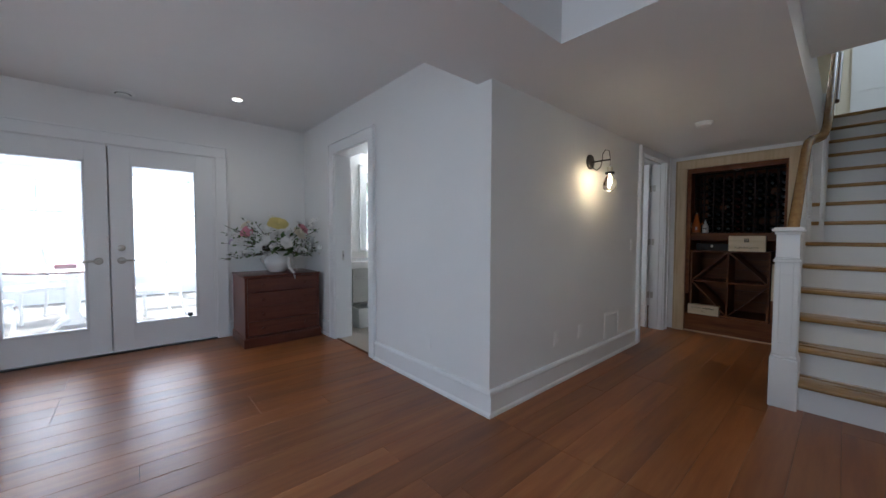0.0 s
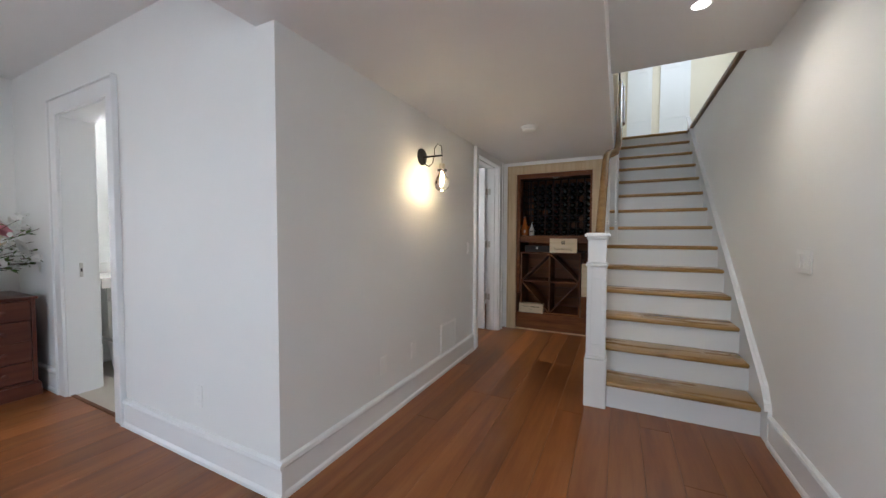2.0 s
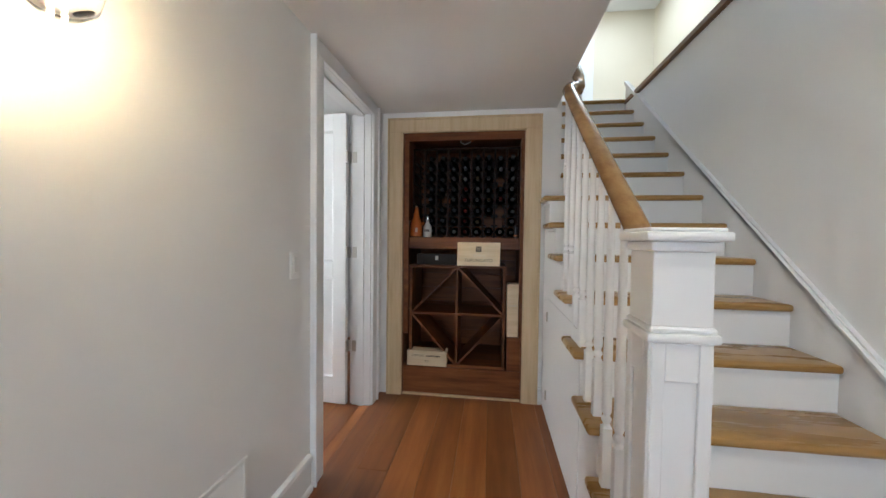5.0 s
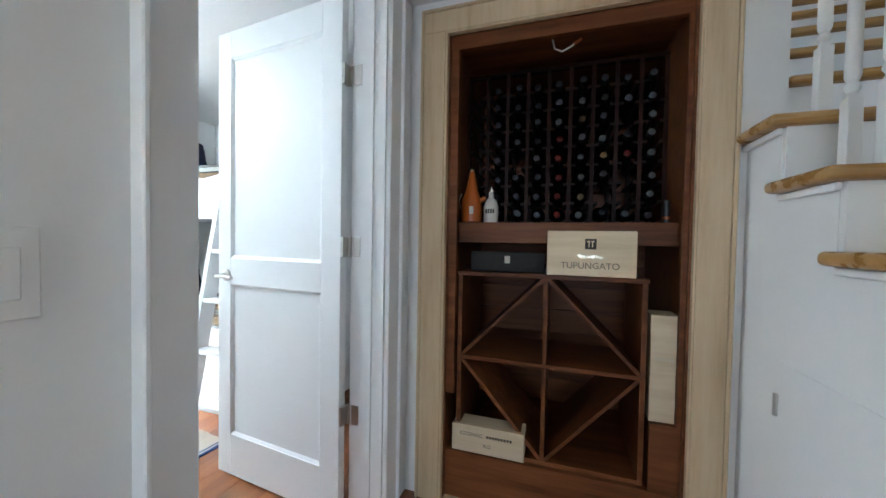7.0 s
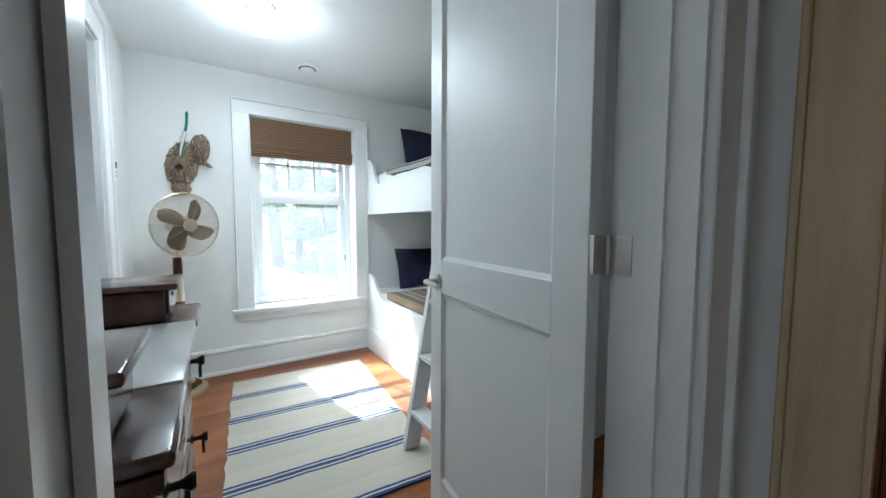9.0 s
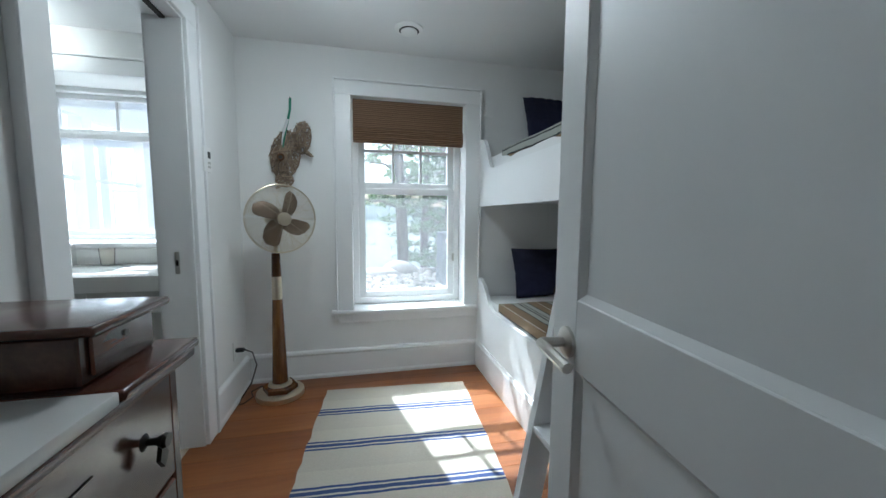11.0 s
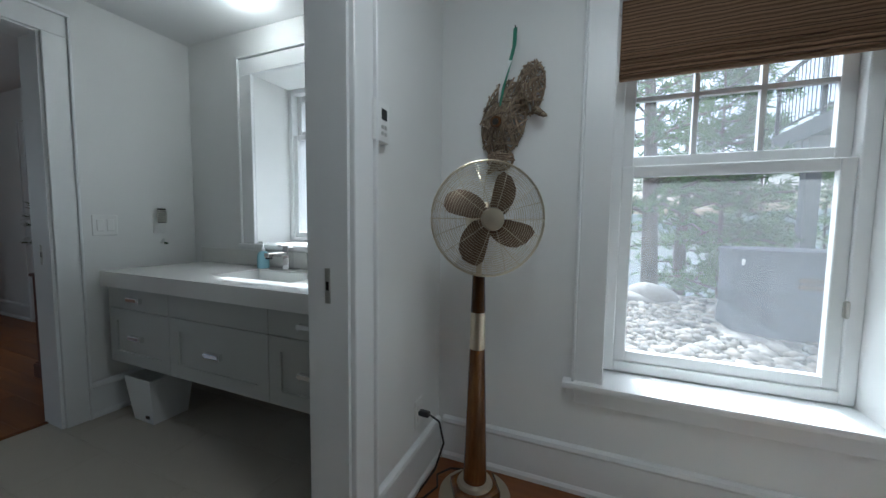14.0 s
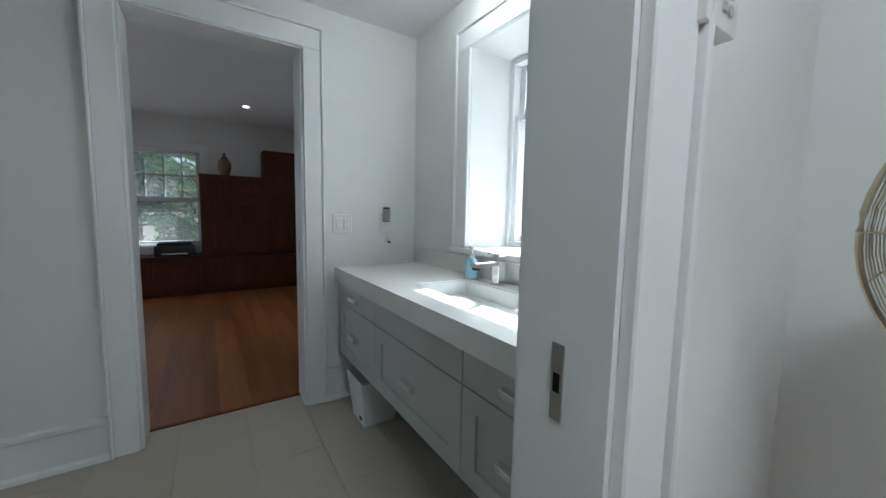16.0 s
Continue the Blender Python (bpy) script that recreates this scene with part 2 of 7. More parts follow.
glare_veil(GLASS)
BULB = glass("bulb_glass", (1.0, 0.98, 0.94))
BOTTLE = paint("dark_bottle_glass", (0.003, 0.004, 0.003), 0.18, 0.1, 20, 0.0)
ORANGE = paint("orange_glaze", (0.45, 0.11, 0.012), 0.3, 0.08, 30, 0.03)
LABEL = paint("paper_label", (0.60, 0.58, 0.52), 0.7, 0.05, 60, 0.03)
INK = paint("ink", (0.03, 0.022, 0.018), 0.7, 0.05, 60, 0.02)
FADED = paint("faded_ink", (0.15, 0.125, 0.10), 0.7, 0.1, 60, 0.02)
SHEET = paint("white_linen", (0.80, 0.80, 0.79), 0.85, 0.02, 220, 0.25)
NAVY = paint("navy_chenille", (0.016, 0.018, 0.05), 0.95, 0.6, 42, 1.0)
FUR = paint("dark_plush", (0.035, 0.022, 0.02), 0.95, 0.4, 70, 0.8)
def twig_material():
    m, t, b = nodes_of("wicker_twigs")
    g = t.nodes.new("ShaderNodeNewGeometry")
    col = ramp(t, g.outputs["Random Per Island"], [(0.0, (0.10, 0.068, 0.045)), (0.45, (0.29, 0.205, 0.135)), (1.0, (0.52, 0.42, 0.30))])
    f = noise_tex(t, coords(t), 60, 4)
    mx = t.nodes.new("ShaderNodeMix")
    mx.data_type, mx.blend_type = "RGBA", "MULTIPLY"
    mx.inputs[0].default_value = 0.6
    t.links.new(col, mx.inputs[6])
    t.links.new(ramp(t, f, [(0.3, (0.5, 0.5, 0.5)), (0.7, (1, 1, 1))]), mx.inputs[7])
    t.links.new(mx.outputs[2], b.inputs["Base Color"])
    b.inputs["Roughness"].default_value = 0.75
    bump(t, b, f, 0.4, 0.001)
    return m


WICKER = twig_material()
RIBBON = paint("green_ribbon", (0.03, 0.20, 0.12), 0.4, 0.08, 40, 0.03)
SATIN = paint("white_satin", (0.78, 0.78, 0.78), 0.35, 0.03, 40, 0.03)
BEDDING = bands("striped_coverlet", [(0.0, (0.20, 0.135, 0.07)), (0.25, (0.02, 0.02, 0.025)), (0.275, (0.36, 0.37, 0.33)), (0.42, (0.035, 0.035, 0.04)), (0.46, (0.34, 0.35, 0.31)), (0.52, (0.02, 0.02, 0.025)), (0.55, (0.36, 0.37, 0.33)), (0.70, (0.03, 0.03, 0.035)), (0.73, (0.24, 0.165, 0.09)), (0.97, (0.55, 0.52, 0.44))], 0, 0.184, rot=(0, radians(45), 0))
RUGM = bands("striped_rug", [(0.0, (0.52, 0.48, 0.40)), (0.47, (0.04, 0.068, 0.19)), (0.515, (0.56, 0.52, 0.43)), (0.545, (0.04, 0.068, 0.19)), (0.615, (0.56, 0.52, 0.43)), (0.645, (0.04, 0.068, 0.19)), (0.69, (0.56, 0.52, 0.43))], 1, 0.31, 0.95, 160)
SHADE = bands("woven_shade", [(0.0, (0.12, 0.065, 0.033)), (0.3, (0.26, 0.155, 0.085)), (0.55, (0.055, 0.028, 0.015)), (0.68, (0.22, 0.13, 0.07))], 2, 0.026, 0.8, 60)
GLOWBULB = glow("filament", (1.0, 0.70, 0.36), 60)
GLOWLED = glow("led_disc", (1.0, 0.90, 0.75), 6)
GLOWDOME = glow("lit_opal_glass", (1.0, 0.95, 0.86), 5)
STONE = paint("river_stone", (0.42, 0.39, 0.35), 0.7, 0.3, 6, 0.1)
BARK = paint("pine_bark", (0.13, 0.095, 0.075), 0.9, 0.35, 14, 1.0)
EARTH = paint("forest_floor", (0.10, 0.085, 0.06), 0.95, 0.4, 5, 0.6)
SIDING = paint("exterior_white", (0.78, 0.79, 0.80), 0.5, 0.02, 40, 0.05)
COVER = paint("grey_cover_cloth", (0.10, 0.11, 0.135), 0.7, 0.25, 12, 0.5)


def leaf_material(name, a, b2):
    m, t, b = nodes_of(name)
    g = t.nodes.new("ShaderNodeNewGeometry")
    t.links.new(ramp(t, g.outputs["Random Per Island"], [(0.0, a), (1.0, b2)]), b.inputs["Base Color"])
    b.inputs["Roughness"].default_value = 0.6
    tr = t.nodes.new("ShaderNodeBsdfTranslucent")
    t.links.new(b.inputs["Base Color"].links[0].from_socket, tr.inputs["Color"])
    mx = t.nodes.new("ShaderNodeMixShader")
    mx.inputs[0].default_value = 0.45
    t.links.new(b.outputs[0], mx.inputs[1])
    t.links.new(tr.outputs[0], mx.inputs[2])
    t.links.new(mx.outputs[0], t.nodes["Material Output"].inputs["Surface"])
    return m


def stone_material():
    m, t, b = nodes_of("river_stones_mixed")
    g = t.nodes.new("ShaderNodeNewGeometry")
    col = ramp(t, g.outputs["Random Per Island"], [(0.0, (0.15, 0.14, 0.13)), (0.3, (0.32, 0.29, 0.25)), (0.7, (0.46, 0.40, 0.33)), (1.0, (0.60, 0.57, 0.52))])
    v = coords(t)
    f = noise_tex(t, v, 30, 4)
    mx = t.nodes.new("ShaderNodeMix")
    mx.data_type, mx.blend_type = "RGBA", "MULTIPLY"
    mx.inputs[0].default_value = 0.5
    t.links.new(col, mx.inputs[6])
    t.links.new(ramp(t, f, [(0.3, (0.6, 0.6, 0.6)), (0.7, (1, 1, 1))]), mx.inputs[7])
    t.links.new(mx.outputs[2], b.inputs["Base Color"])
    b.inputs["Roughness"].default_value = 0.7
    bump(t, b, f, 0.3, 0.004)
    return m


def water_material():
    m, t, b = nodes_of("lake_water")
    b.inputs["Base Color"].default_value = (0.02, 0.05, 0.07, 1)
    b.inputs["Roughness"].default_value = 0.12
    bump(t, b, noise_tex(t, coords(t, "Object", (0.6, 1.8, 1)), 1.5, 4), 0.35, 0.1)
    return m


NEEDLE = leaf_material("pine_needles", (0.065, 0.13, 0.04), (0.17, 0.27, 0.09))
LEAF = leaf_material("bouquet_leaves", (0.03, 0.08, 0.02), (0.12, 0.20, 0.05))
STONES = stone_material()
LAKE = water_material()
HILL = paint("far_hill", (0.07, 0.10, 0.10), 0.95, 0.3, 3, 0.2)
# ---- building tools ----
ORIGIN = {}


def bx(bm, x0, x1, y0, y1, z0, z1, bev=0.0, seg=1):
    """A box, with rounded edges where bev is given."""
    vs = [bm.verts.new((x, y, z)) for x in (x0, x1) for y in (y0, y1) for z in (z0, z1)]
    fs = [bm.faces.new([vs[i] for i in q]) for q in ((0, 1, 3, 2), (4, 6, 7, 5), (0, 4, 5, 1), (2, 3, 7, 6), (0, 2, 6, 4), (1, 5, 7, 3))]
    if bev > 0:
        es = list({e for f in fs for e in f.edges})
        bmesh.ops.bevel(bm, geom=es, offset=bev, segments=seg, affect="EDGES", profile=0.5)
    return bm


def box(*a, **k):
    return bx(bmesh.new(), *a, **k)


def prism(bm, poly, axis, a0, a1):
    """A polygon given in the other two axes, pulled along axis from a0 to a1."""
    def at(p, a):
        q = list(p)
        q.insert(axis, a)
        return q
    lo = [bm.verts.new(at(p, a0)) for p in poly]
    hi = [bm.verts.new(at(p, a1)) for p in poly]
    n = len(poly)
    bm.faces.new(lo), bm.faces.new(hi[::-1])
    for i in range(n):
        bm.faces.new((lo[i], lo[(i + 1) % n], hi[(i + 1) % n], hi[i]))
    bmesh.ops.recalc_face_normals(bm, faces=bm.faces)
    return bm


def frame_ring(bm, axis, o, i, a0, a1):
    """A flat frame in one piece: o and i are the outer and inner rectangles (u0, u1, v0, v1) across axis, from a0 to a1 thick."""
    def at(u, v, a):
        q = [u, v]
        q.insert(axis, a)
        return bm.verts.new(q)
    rows = []
    for a in (a0, a1):
        for u0, u1, v0, v1 in (o, i):
            rows.append([at(u0, v0, a), at(u1, v0, a), at(u1, v1, a), at(u0, v1, a)])
    for p, q in ((0, 1), (2, 3), (0, 2), (1, 3)):
        for k in range(4):
            j = (k + 1) % 4
            bm.faces.new((rows[p][k], rows[p][j], rows[q][j], rows[q][k]))
    return bm


def lathe(bm, prof, seg=20, m=None):
    """Rings of (radius, height) turned round z."""
    m = m or Matrix()
    rings = []
    for r, z in prof:
        rings.append([bm.verts.new(m @ Vector((r * math.cos(2 * math.pi * i / seg), r * math.sin(2 * math.pi * i / seg), z))) for i in range(seg)])
    for a, b in zip(rings, rings[1:]):
        for i in range(seg):
            j = (i + 1) % seg
            bm.faces.new((a[i], a[j], b[j], b[i]))
    bm.faces.new(rings[0][::-1])
    bm.faces.new(rings[-1])
    return bm


def aim(p0, p1):
    p0, p1 = Vector(p0), Vector(p1)
    return Matrix.Translation(p0) @ (p1 - p0).to_track_quat("Z", "Y").to_matrix().to_4x4()


def rod(bm, p0, p1, r0, r1=None, seg=10):
    d = (Vector(p1) - Vector(p0)).length
    return lathe(bm, [(r0, 0), (r0 if r1 is None else r1, d)], seg, aim(p0, p1))


def tube(bm, pts, r, seg=8, wide=1.0, closed=False):
    """A round or oval bar along points; wide stretches it sideways."""
    pts = [Vector(p) for p in pts]
    rings = []
    n = len(pts)
    for i, p in enumerate(pts):
        a = pts[i - 1] if (i or closed) else pts[i]
        b = pts[(i + 1) % n] if (i < n - 1 or closed) else pts[i]
        d = (b - a).normalized()
        side = d.cross(Vector((0, 0, 1)))
        if side.length < 0.05:
            side = d.cross(Vector((0, 1, 0)))
        side.normalize()
        up = side.cross(d)
        rings.append([bm.verts.new(p + r * (wide * math.cos(2 * math.pi * k / seg) * side + math.sin(2 * math.pi * k / seg) * up)) for k in range(seg)])
    for i in range(n if closed else n - 1):
        a, b = rings[i], rings[(i + 1) % n]
        for k in range(seg):
            j = (k + 1) % seg
            bm.faces.new((a[k], a[j], b[j], b[k]))
    if not closed:
        bm.faces.new(rings[0][::-1])
        bm.faces.new(rings[-1])
    return bm


def ball(bm, c, r, sub=2, squash=(1, 1, 1)):
    bmesh.ops.create_icosphere(bm, subdivisions=sub, radius=r, matrix=Matrix.Translation(c) @ Matrix.Diagonal((*squash, 1)))
    return bm


def finish(name, bm, material, smooth=None, off=None):
    if off:
        bmesh.ops.translate(bm, verts=bm.verts, vec=-Vector(off))
    bmesh.ops.recalc_face_normals(bm, faces=bm.faces)
    me = bpy.data.meshes.new(name)
    bm.to_mesh(me)
    bm.free()
    me.materials.append(material)
    if smooth is not None:
        me.shade_smooth()
        me.set_sharp_from_angle(angle=radians(smooth))
    return me


def thing(name, label, category, at=(0, 0, 0), group="", kind="", turn=0):
    """An Empty at the base of a thing. Its parts are given in world coordinates, before the turn."""
    ob = new(name)
    ob.matrix_basis = pose(*at, 0, 0, turn)
    ob.empty_display_size = 0.1
    ORIGIN[ob.name] = Vector(at)
    return tagged(ob, label, category, group, kind)


def part(name, bm, material, parent, label="", smooth=35):
    off = ORIGIN.get(parent.name, Vector())
    ob = new(name, finish(name, bm, material, smooth, off))
    ob.parent = parent
    ORIGIN[ob.name] = off
    return tagged(ob, label)


def solid(name, bm, material, label, category, group="", kind="", smooth=35):
    ob = new(name, finish(name, bm, material, smooth))
    return tagged(ob, label, category, group, kind)


def structure(name, bm, material, label="", category="", smooth=None):
    return solid(name, bm, material, label, category, "", "structure", smooth)


def cells(bm, axis, a0, a1, b0, b1, z1, holes, z0=0.0):
    """A wall along axis 0 (x) or 1 (y), from b0 to b1 thick, with holes (a, a, z, z)."""
    cuts = sorted({a0, a1, *[h[0] for h in holes], *[h[1] for h in holes]})
    for p, q in zip(cuts, cuts[1:]):
        mid = (p + q) / 2
        here = sorted((h[2], h[3]) for h in holes if h[0] <= mid <= h[1])
        z = z0
        for h0, h1 in here + [(z1, z1)]:
            if h0 - z > 1e-4:
                if axis == 0:
                    bx(bm, p, q, b0, b1, z, h0)
                else:
                    bx(bm, b0, b1, p, q, z, h0)
            z = h1
    bmesh.ops.remove_doubles(bm, verts=bm.verts, dist=1e-5)
    return bm


def text_part(name, words, m, size, material, parent, label=""):
    cu = bpy.data.curves.new(name, "FONT")
    cu.body, cu.size, cu.extrude, cu.align_x = words, size, 0.0006, "CENTER"
    cu.materials.append(material)
    ob = new(name, cu)
    ob.parent = parent
    ob.matrix_basis = Matrix.Translation(-ORIGIN.get(parent.name, Vector())) @ m
    ORIGIN[ob.name] = ORIGIN.get(parent.name, Vector())
    return tagged(ob, label)


FACE_W = Matrix(((0, 0, -1, 0), (-1, 0, 0, 0), (0, 1, 0, 0), (0, 0, 0, 1)))     # lettering that faces -x
# ---- large structure ----
LR, HALLC, TRAYC, BEDC = 2.45, 2.115, 2.35, 2.275
structure("wall_bath_west", cells(bmesh.new(), 1, 1.91, 5.05, 2.68, 2.86, 2.5, [(3.40, 4.16, 0, 2.04)]), WALL, "white painted wall with a pocket door opening", "wall")
structure("wall_hall_north", cells(bmesh.new(), 0, 2.86, 6.09, 1.91, 2.04, 2.5, [(5.128, 5.872, 0, 2.045)]), WALL, "white painted hall wall with a bedroom doorway", "wall")
structure("wall_bath_east", cells(bmesh.new(), 1, 2.04, 4.87, 4.62, 4.76, 2.5, [(3.33, 4.09, 0, 2.04)]), WALL, "white painted wall with a pocket door opening", "wall")
structure("wall_bedroom_north", cells(bmesh.new(), 0, 4.76, 7.62, 4.77, 5.05, 2.5, [(5.472, 6.29, 0.48, 1.967)]), WALL, "white painted outer wall with a window", "wall")
structure("wall_bath_north", cells(bmesh.new(), 0, 2.86, 4.76, 4.87, 5.30, 2.5, [(3.46, 4.28, 0.972, 2.005)]), WALL, "white painted outer wall with a deep window", "wall")
structure("wall_living_north", cells(bmesh.new(), 0, -1.45, 2.86, 5.05, 5.25, 2.5, [(-0.005, 1.705, 0, 2.0)]), WALL, "white painted wall with French doors", "wall")
# the first hole is added out of view, beside the west fill lamp
structure("wall_living_west", cells(bmesh.new(), 1, -0.385, 5.05, -1.45, -1.30, 2.5, [(0.45, 1.95, 0.75, 2.05), (2.79, 3.63, 0.66, 1.97)]), WALL, "white painted wall with a window and an added unseen opening", "wall")
structure("wall_south", box(-1.45, 7.30, -0.385, -0.235, 0, 2.53), WALL, "white painted wall beside the stairs", "wall")
structure("wall_bedroom_east", box(7.48, 7.62, 1.9, 4.77, 0, 2.5), WALL, "white painted bedroom wall", "wall")
structure("wall_bedroom_south", box(6.09, 7.48, 2.04, 2.12, 0, 2.5), WALL, "white painted bedroom wall", "wall")
structure("wall_cellar", cells(bmesh.new(), 1, 0.60, 1.91, 6.09, 6.16, 2.5, [(0.84, 1.745, 0, 2.01)]), WALL, "white painted wall round the wine niche", "wall")
structure("wall_stair_upper", box(6.16, 7.24, 0.60, 0.70, 0, 2.565), WALL, "white painted wall beside the upper stairs", "wall")

structure("ceiling_living", box(-1.45, 2.68, 2.03, 5.05, LR, LR + 0.1), CEIL, "white living room ceiling", "ceiling")
structure("ceiling_beam", box(-1.45, 2.64, 1.42, 2.03, HALLC, LR + 0.1), CEIL, "white dropped ceiling beam", "ceiling")
structure("ceiling_hall", box(2.64, 6.09, 0.635, 1.91, HALLC, LR + 0.1), CEIL, "low white hall ceiling", "ceiling")
structure("ceiling_hall_edge", box(2.64, 2.68, 1.91, 2.03, HALLC, LR + 0.1), CEIL, "end of the white ceiling beam", "ceiling")
structure("ceiling_tray", box(-1.45, 2.64, -0.235, 1.42, TRAYC, LR + 0.1), CEIL, "white raised ceiling", "ceiling")
structure("ceiling_stair_soffit", box(2.64, 4.46, -0.235, 0.635, TRAYC, LR + 0.1), CEIL, "white soffit before the stairwell", "ceiling")
structure("ceiling_bath", box(2.86, 4.62, 2.04, 4.87, BEDC, LR + 0.1), CEIL, "white bathroom ceiling", "ceiling")
structure("ceiling_bedroom", box(4.76, 7.48, 2.04, 4.77, BEDC, LR + 0.1), CEIL, "white bedroom ceiling", "ceiling")

# upper hall round the stairwell
UP = 2.576
structure("floor_upper", box(7.25, 10.4, -1.6, 3.2, UP - 0.24, UP - 0.002), WALL, "upper hall floor", "floor")
structure("floor_upper_south", box(4.46, 7.24, -1.6, -0.385, UP - 0.24, UP - 0.05), WALL, "upper hall floor beside the stairwell", "floor")
structure("floor_upper_north", box(2.6, 7.24, 0.70, 3.2, 2.5515, UP - 0.002), WALL, "upper floor over the hall", "floor")
structure("wall_upper_east", box(10.0, 10.12, -1.6, 3.2, UP, 5.1), CREAM, "cream wall of the upper hall", "wall")
structure("wall_upper_south", box(2.6, 10.0, -1.72, -1.6, UP - 0.3, 5.1), CREAM, "cream wall of the upper hall", "wall")
# unseen hole added to let daylight into the upper hall
structure("wall_upper_north", cells(bmesh.new(), 0, 2.6, 10.12, 3.2, 3.32, 5.1, [(7.9, 9.3, 3.5, 4.9)], UP - 0.1), CREAM, "cream upper hall wall with an added unseen opening", "wall")
structure("wall_upper_west", box(2.5, 2.6, -1.72, 3.32, 2.56, 5.1), CREAM, "cream wall of the upper hall", "wall")
structure("ceiling_upper", box(2.5, 10.12, -1.72, 3.32, 5.1, 5.2), CEIL, "white upper hall ceiling", "ceiling")
structure("wall_upper_picture", box(7.45, 10.0, 0.62, 0.74, UP, 5.1), CREAM, "cream wall with framed pictures upstairs", "wall")
structure("stairwell_cap", box(4.46, 7.24, -0.395, -0.205, 2.53, 2.575, 0.006), DARKRAIL, "dark wooden cap along the stairwell wall", "trim")
structure("stairwell_header", box(4.42, 4.46, -0.235, 0.635, LR + 0.1, UP), CEIL, "white edge of the stairwell", "trim")

structure("subfloor", box(-1.45, 7.6, -0.385, 5.25, -0.15, -0.021), EARTH, "floor base under the planks", "floor")


def casing(name, axis, a0, a1, face, out, top, w=0.095, t=0.02, head=0.105, room=9, both=True):
    """Flat door or window trim round an opening from a0 to a1 on a wall's face; out is +1 or -1, the side it stands on."""
    bm = bmesh.new()
    f0, f1 = sorted((face, face + out * t))
    htop = min(top + head, room)
    for p, q, z0, z1 in ((a0 - w, a0, 0, top), (a1, a1 + w, 0, top), (a0 - w, a1 + w, top, htop)):
        if axis == 0:
            bx(bm, p, q, f0, f1, z0, z1, 0.003)
        else:
            bx(bm, f0, f1, p, q, z0, z1, 0.003)
    g0, g1 = sorted((face, face + out * (t + 0.012)))
    for p, q, z0, z1 in ((a0 - w - 0.012, a0 - w, 0, htop), (a1 + w, a1 + w + 0.012, 0, htop), (a0 - w - 0.012, a1 + w + 0.012, htop, min(htop + 0.015, room))):
        if z1 - z0 < 0.003:
            continue
        if axis == 0:
            bx(bm, p, q, g0, g1, z0, z1, 0.003)
        else:
            bx(bm, g0, g1, p, q, z0, z1, 0.003)
    return structure(name, bm, TRIM, "white painted trim round an opening", "trim")


def jamb(name, axis, a0, a1, b0, b1, top):
    """The lining of an opening, 18 mm thick."""
    bm = bmesh.new()
    for p, q, z0, z1 in ((a0, a0 + 0.012, 0, top - 0.012), (a1 - 0.012, a1, 0, top - 0.012), (a0, a1, top - 0.012, top)):
        if axis == 0:
            bx(bm, p, q, b0, b1, z0, z1)
        else:
            bx(bm, b0, b1, p, q, z0, z1)
    return structure(name, bm, TRIM, "white painted door lining", "trim")


casing("trim_bath_door_living", 1, 3.40, 4.16, 2.68, -1, 2.035)
casing("trim_bath_door_bath", 1, 3.40, 4.16, 2.86, 1, 2.035)
jamb("trim_bath_door_lining", 1, 3.40, 4.16, 2.678, 2.862, 2.04)
casing("trim_pocket_bath", 1, 3.33, 4.09, 4.62, -1, 2.035)
casing("trim_pocket_bedroom", 1, 3.33, 4.09, 4.76, 1, 2.035)
jamb("trim_pocket_lining", 1, 3.33, 4.09, 4.618, 4.762, 2.04)
casing("trim_bedroom_door_hall", 0, 5.128, 5.872, 1.91, -1, 2.035, 0.085, 0.02, 0.08, HALLC - 0.003)
casing("trim_bedroom_door_room", 0, 5.128, 5.872, 2.04, 1, 2.035)
jamb("trim_bedroom_door_lining", 0, 5.128, 5.872, 1.908, 2.042, 2.045)
structure("trim_door_stop", bx(bx(box(5.142, 5.152, 1.955, 1.995, 0, 2.033), 5.85, 5.86, 1.955, 1.995, 0, 2.033), 5.152, 5.85, 1.955, 1.995, 2.021, 2.033), TRIM, "white door stop in the bedroom doorway", "trim")


def baseboard(name, axis, a0, a1, face, out, h=0.16):
    bm = bmesh.new()
    prof = [(0, 0), (0.026, 0), (0.026, 0.018), (0.018, 0.03), (0.016, 0.03), (0.016, h - 0.035), (0.024, h - 0.022), (0.020, h - 0.006), (0.008, h), (0, h)]
    if axis == 0:
        prism(bm, [(face + out * d, z) for d, z in prof], 0, a0, a1)
    else:
        prism(bm, [(face + out * d, z) for d, z in prof], 1, a0, a1)
    return structure(name, bm, TRIM, "tall white moulded baseboard", "baseboard")


baseboard("baseboard_bath_wall_living", 1, 1.884, 3.29, 2.68, -1, 0.172)
baseboard("baseboard_bath_wall_living_b", 1, 4.25, 5.02, 2.68, -1, 0.172)
baseboard("baseboard_hall_north", 0, 2.68, 5.014, 1.91, -1, 0.172)
baseboard("baseboard_living_north", 0, 1.825, 2.655, 5.05, -1, 0.172)
baseboard("baseboard_living_north_b", 0, -1.28, -0.125, 5.05, -1, 0.172)
baseboard("baseboard_south", 0, -1.3, 4.20, -0.235, 1, 0.172)
baseboard("baseboard_bedroom_north", 0, 4.79, 6.40, 4.77, -1, 0.20)
baseboard("baseboard_bedroom_west", 1, 4.20, 4.75, 4.76, 1, 0.20)
baseboard("baseboard_bedroom_west_b", 1, 2.07, 3.22, 4.76, 1, 0.20)
baseboard("baseboard_bath_west", 1, 2.06, 3.29, 2.86, 1, 0.20)
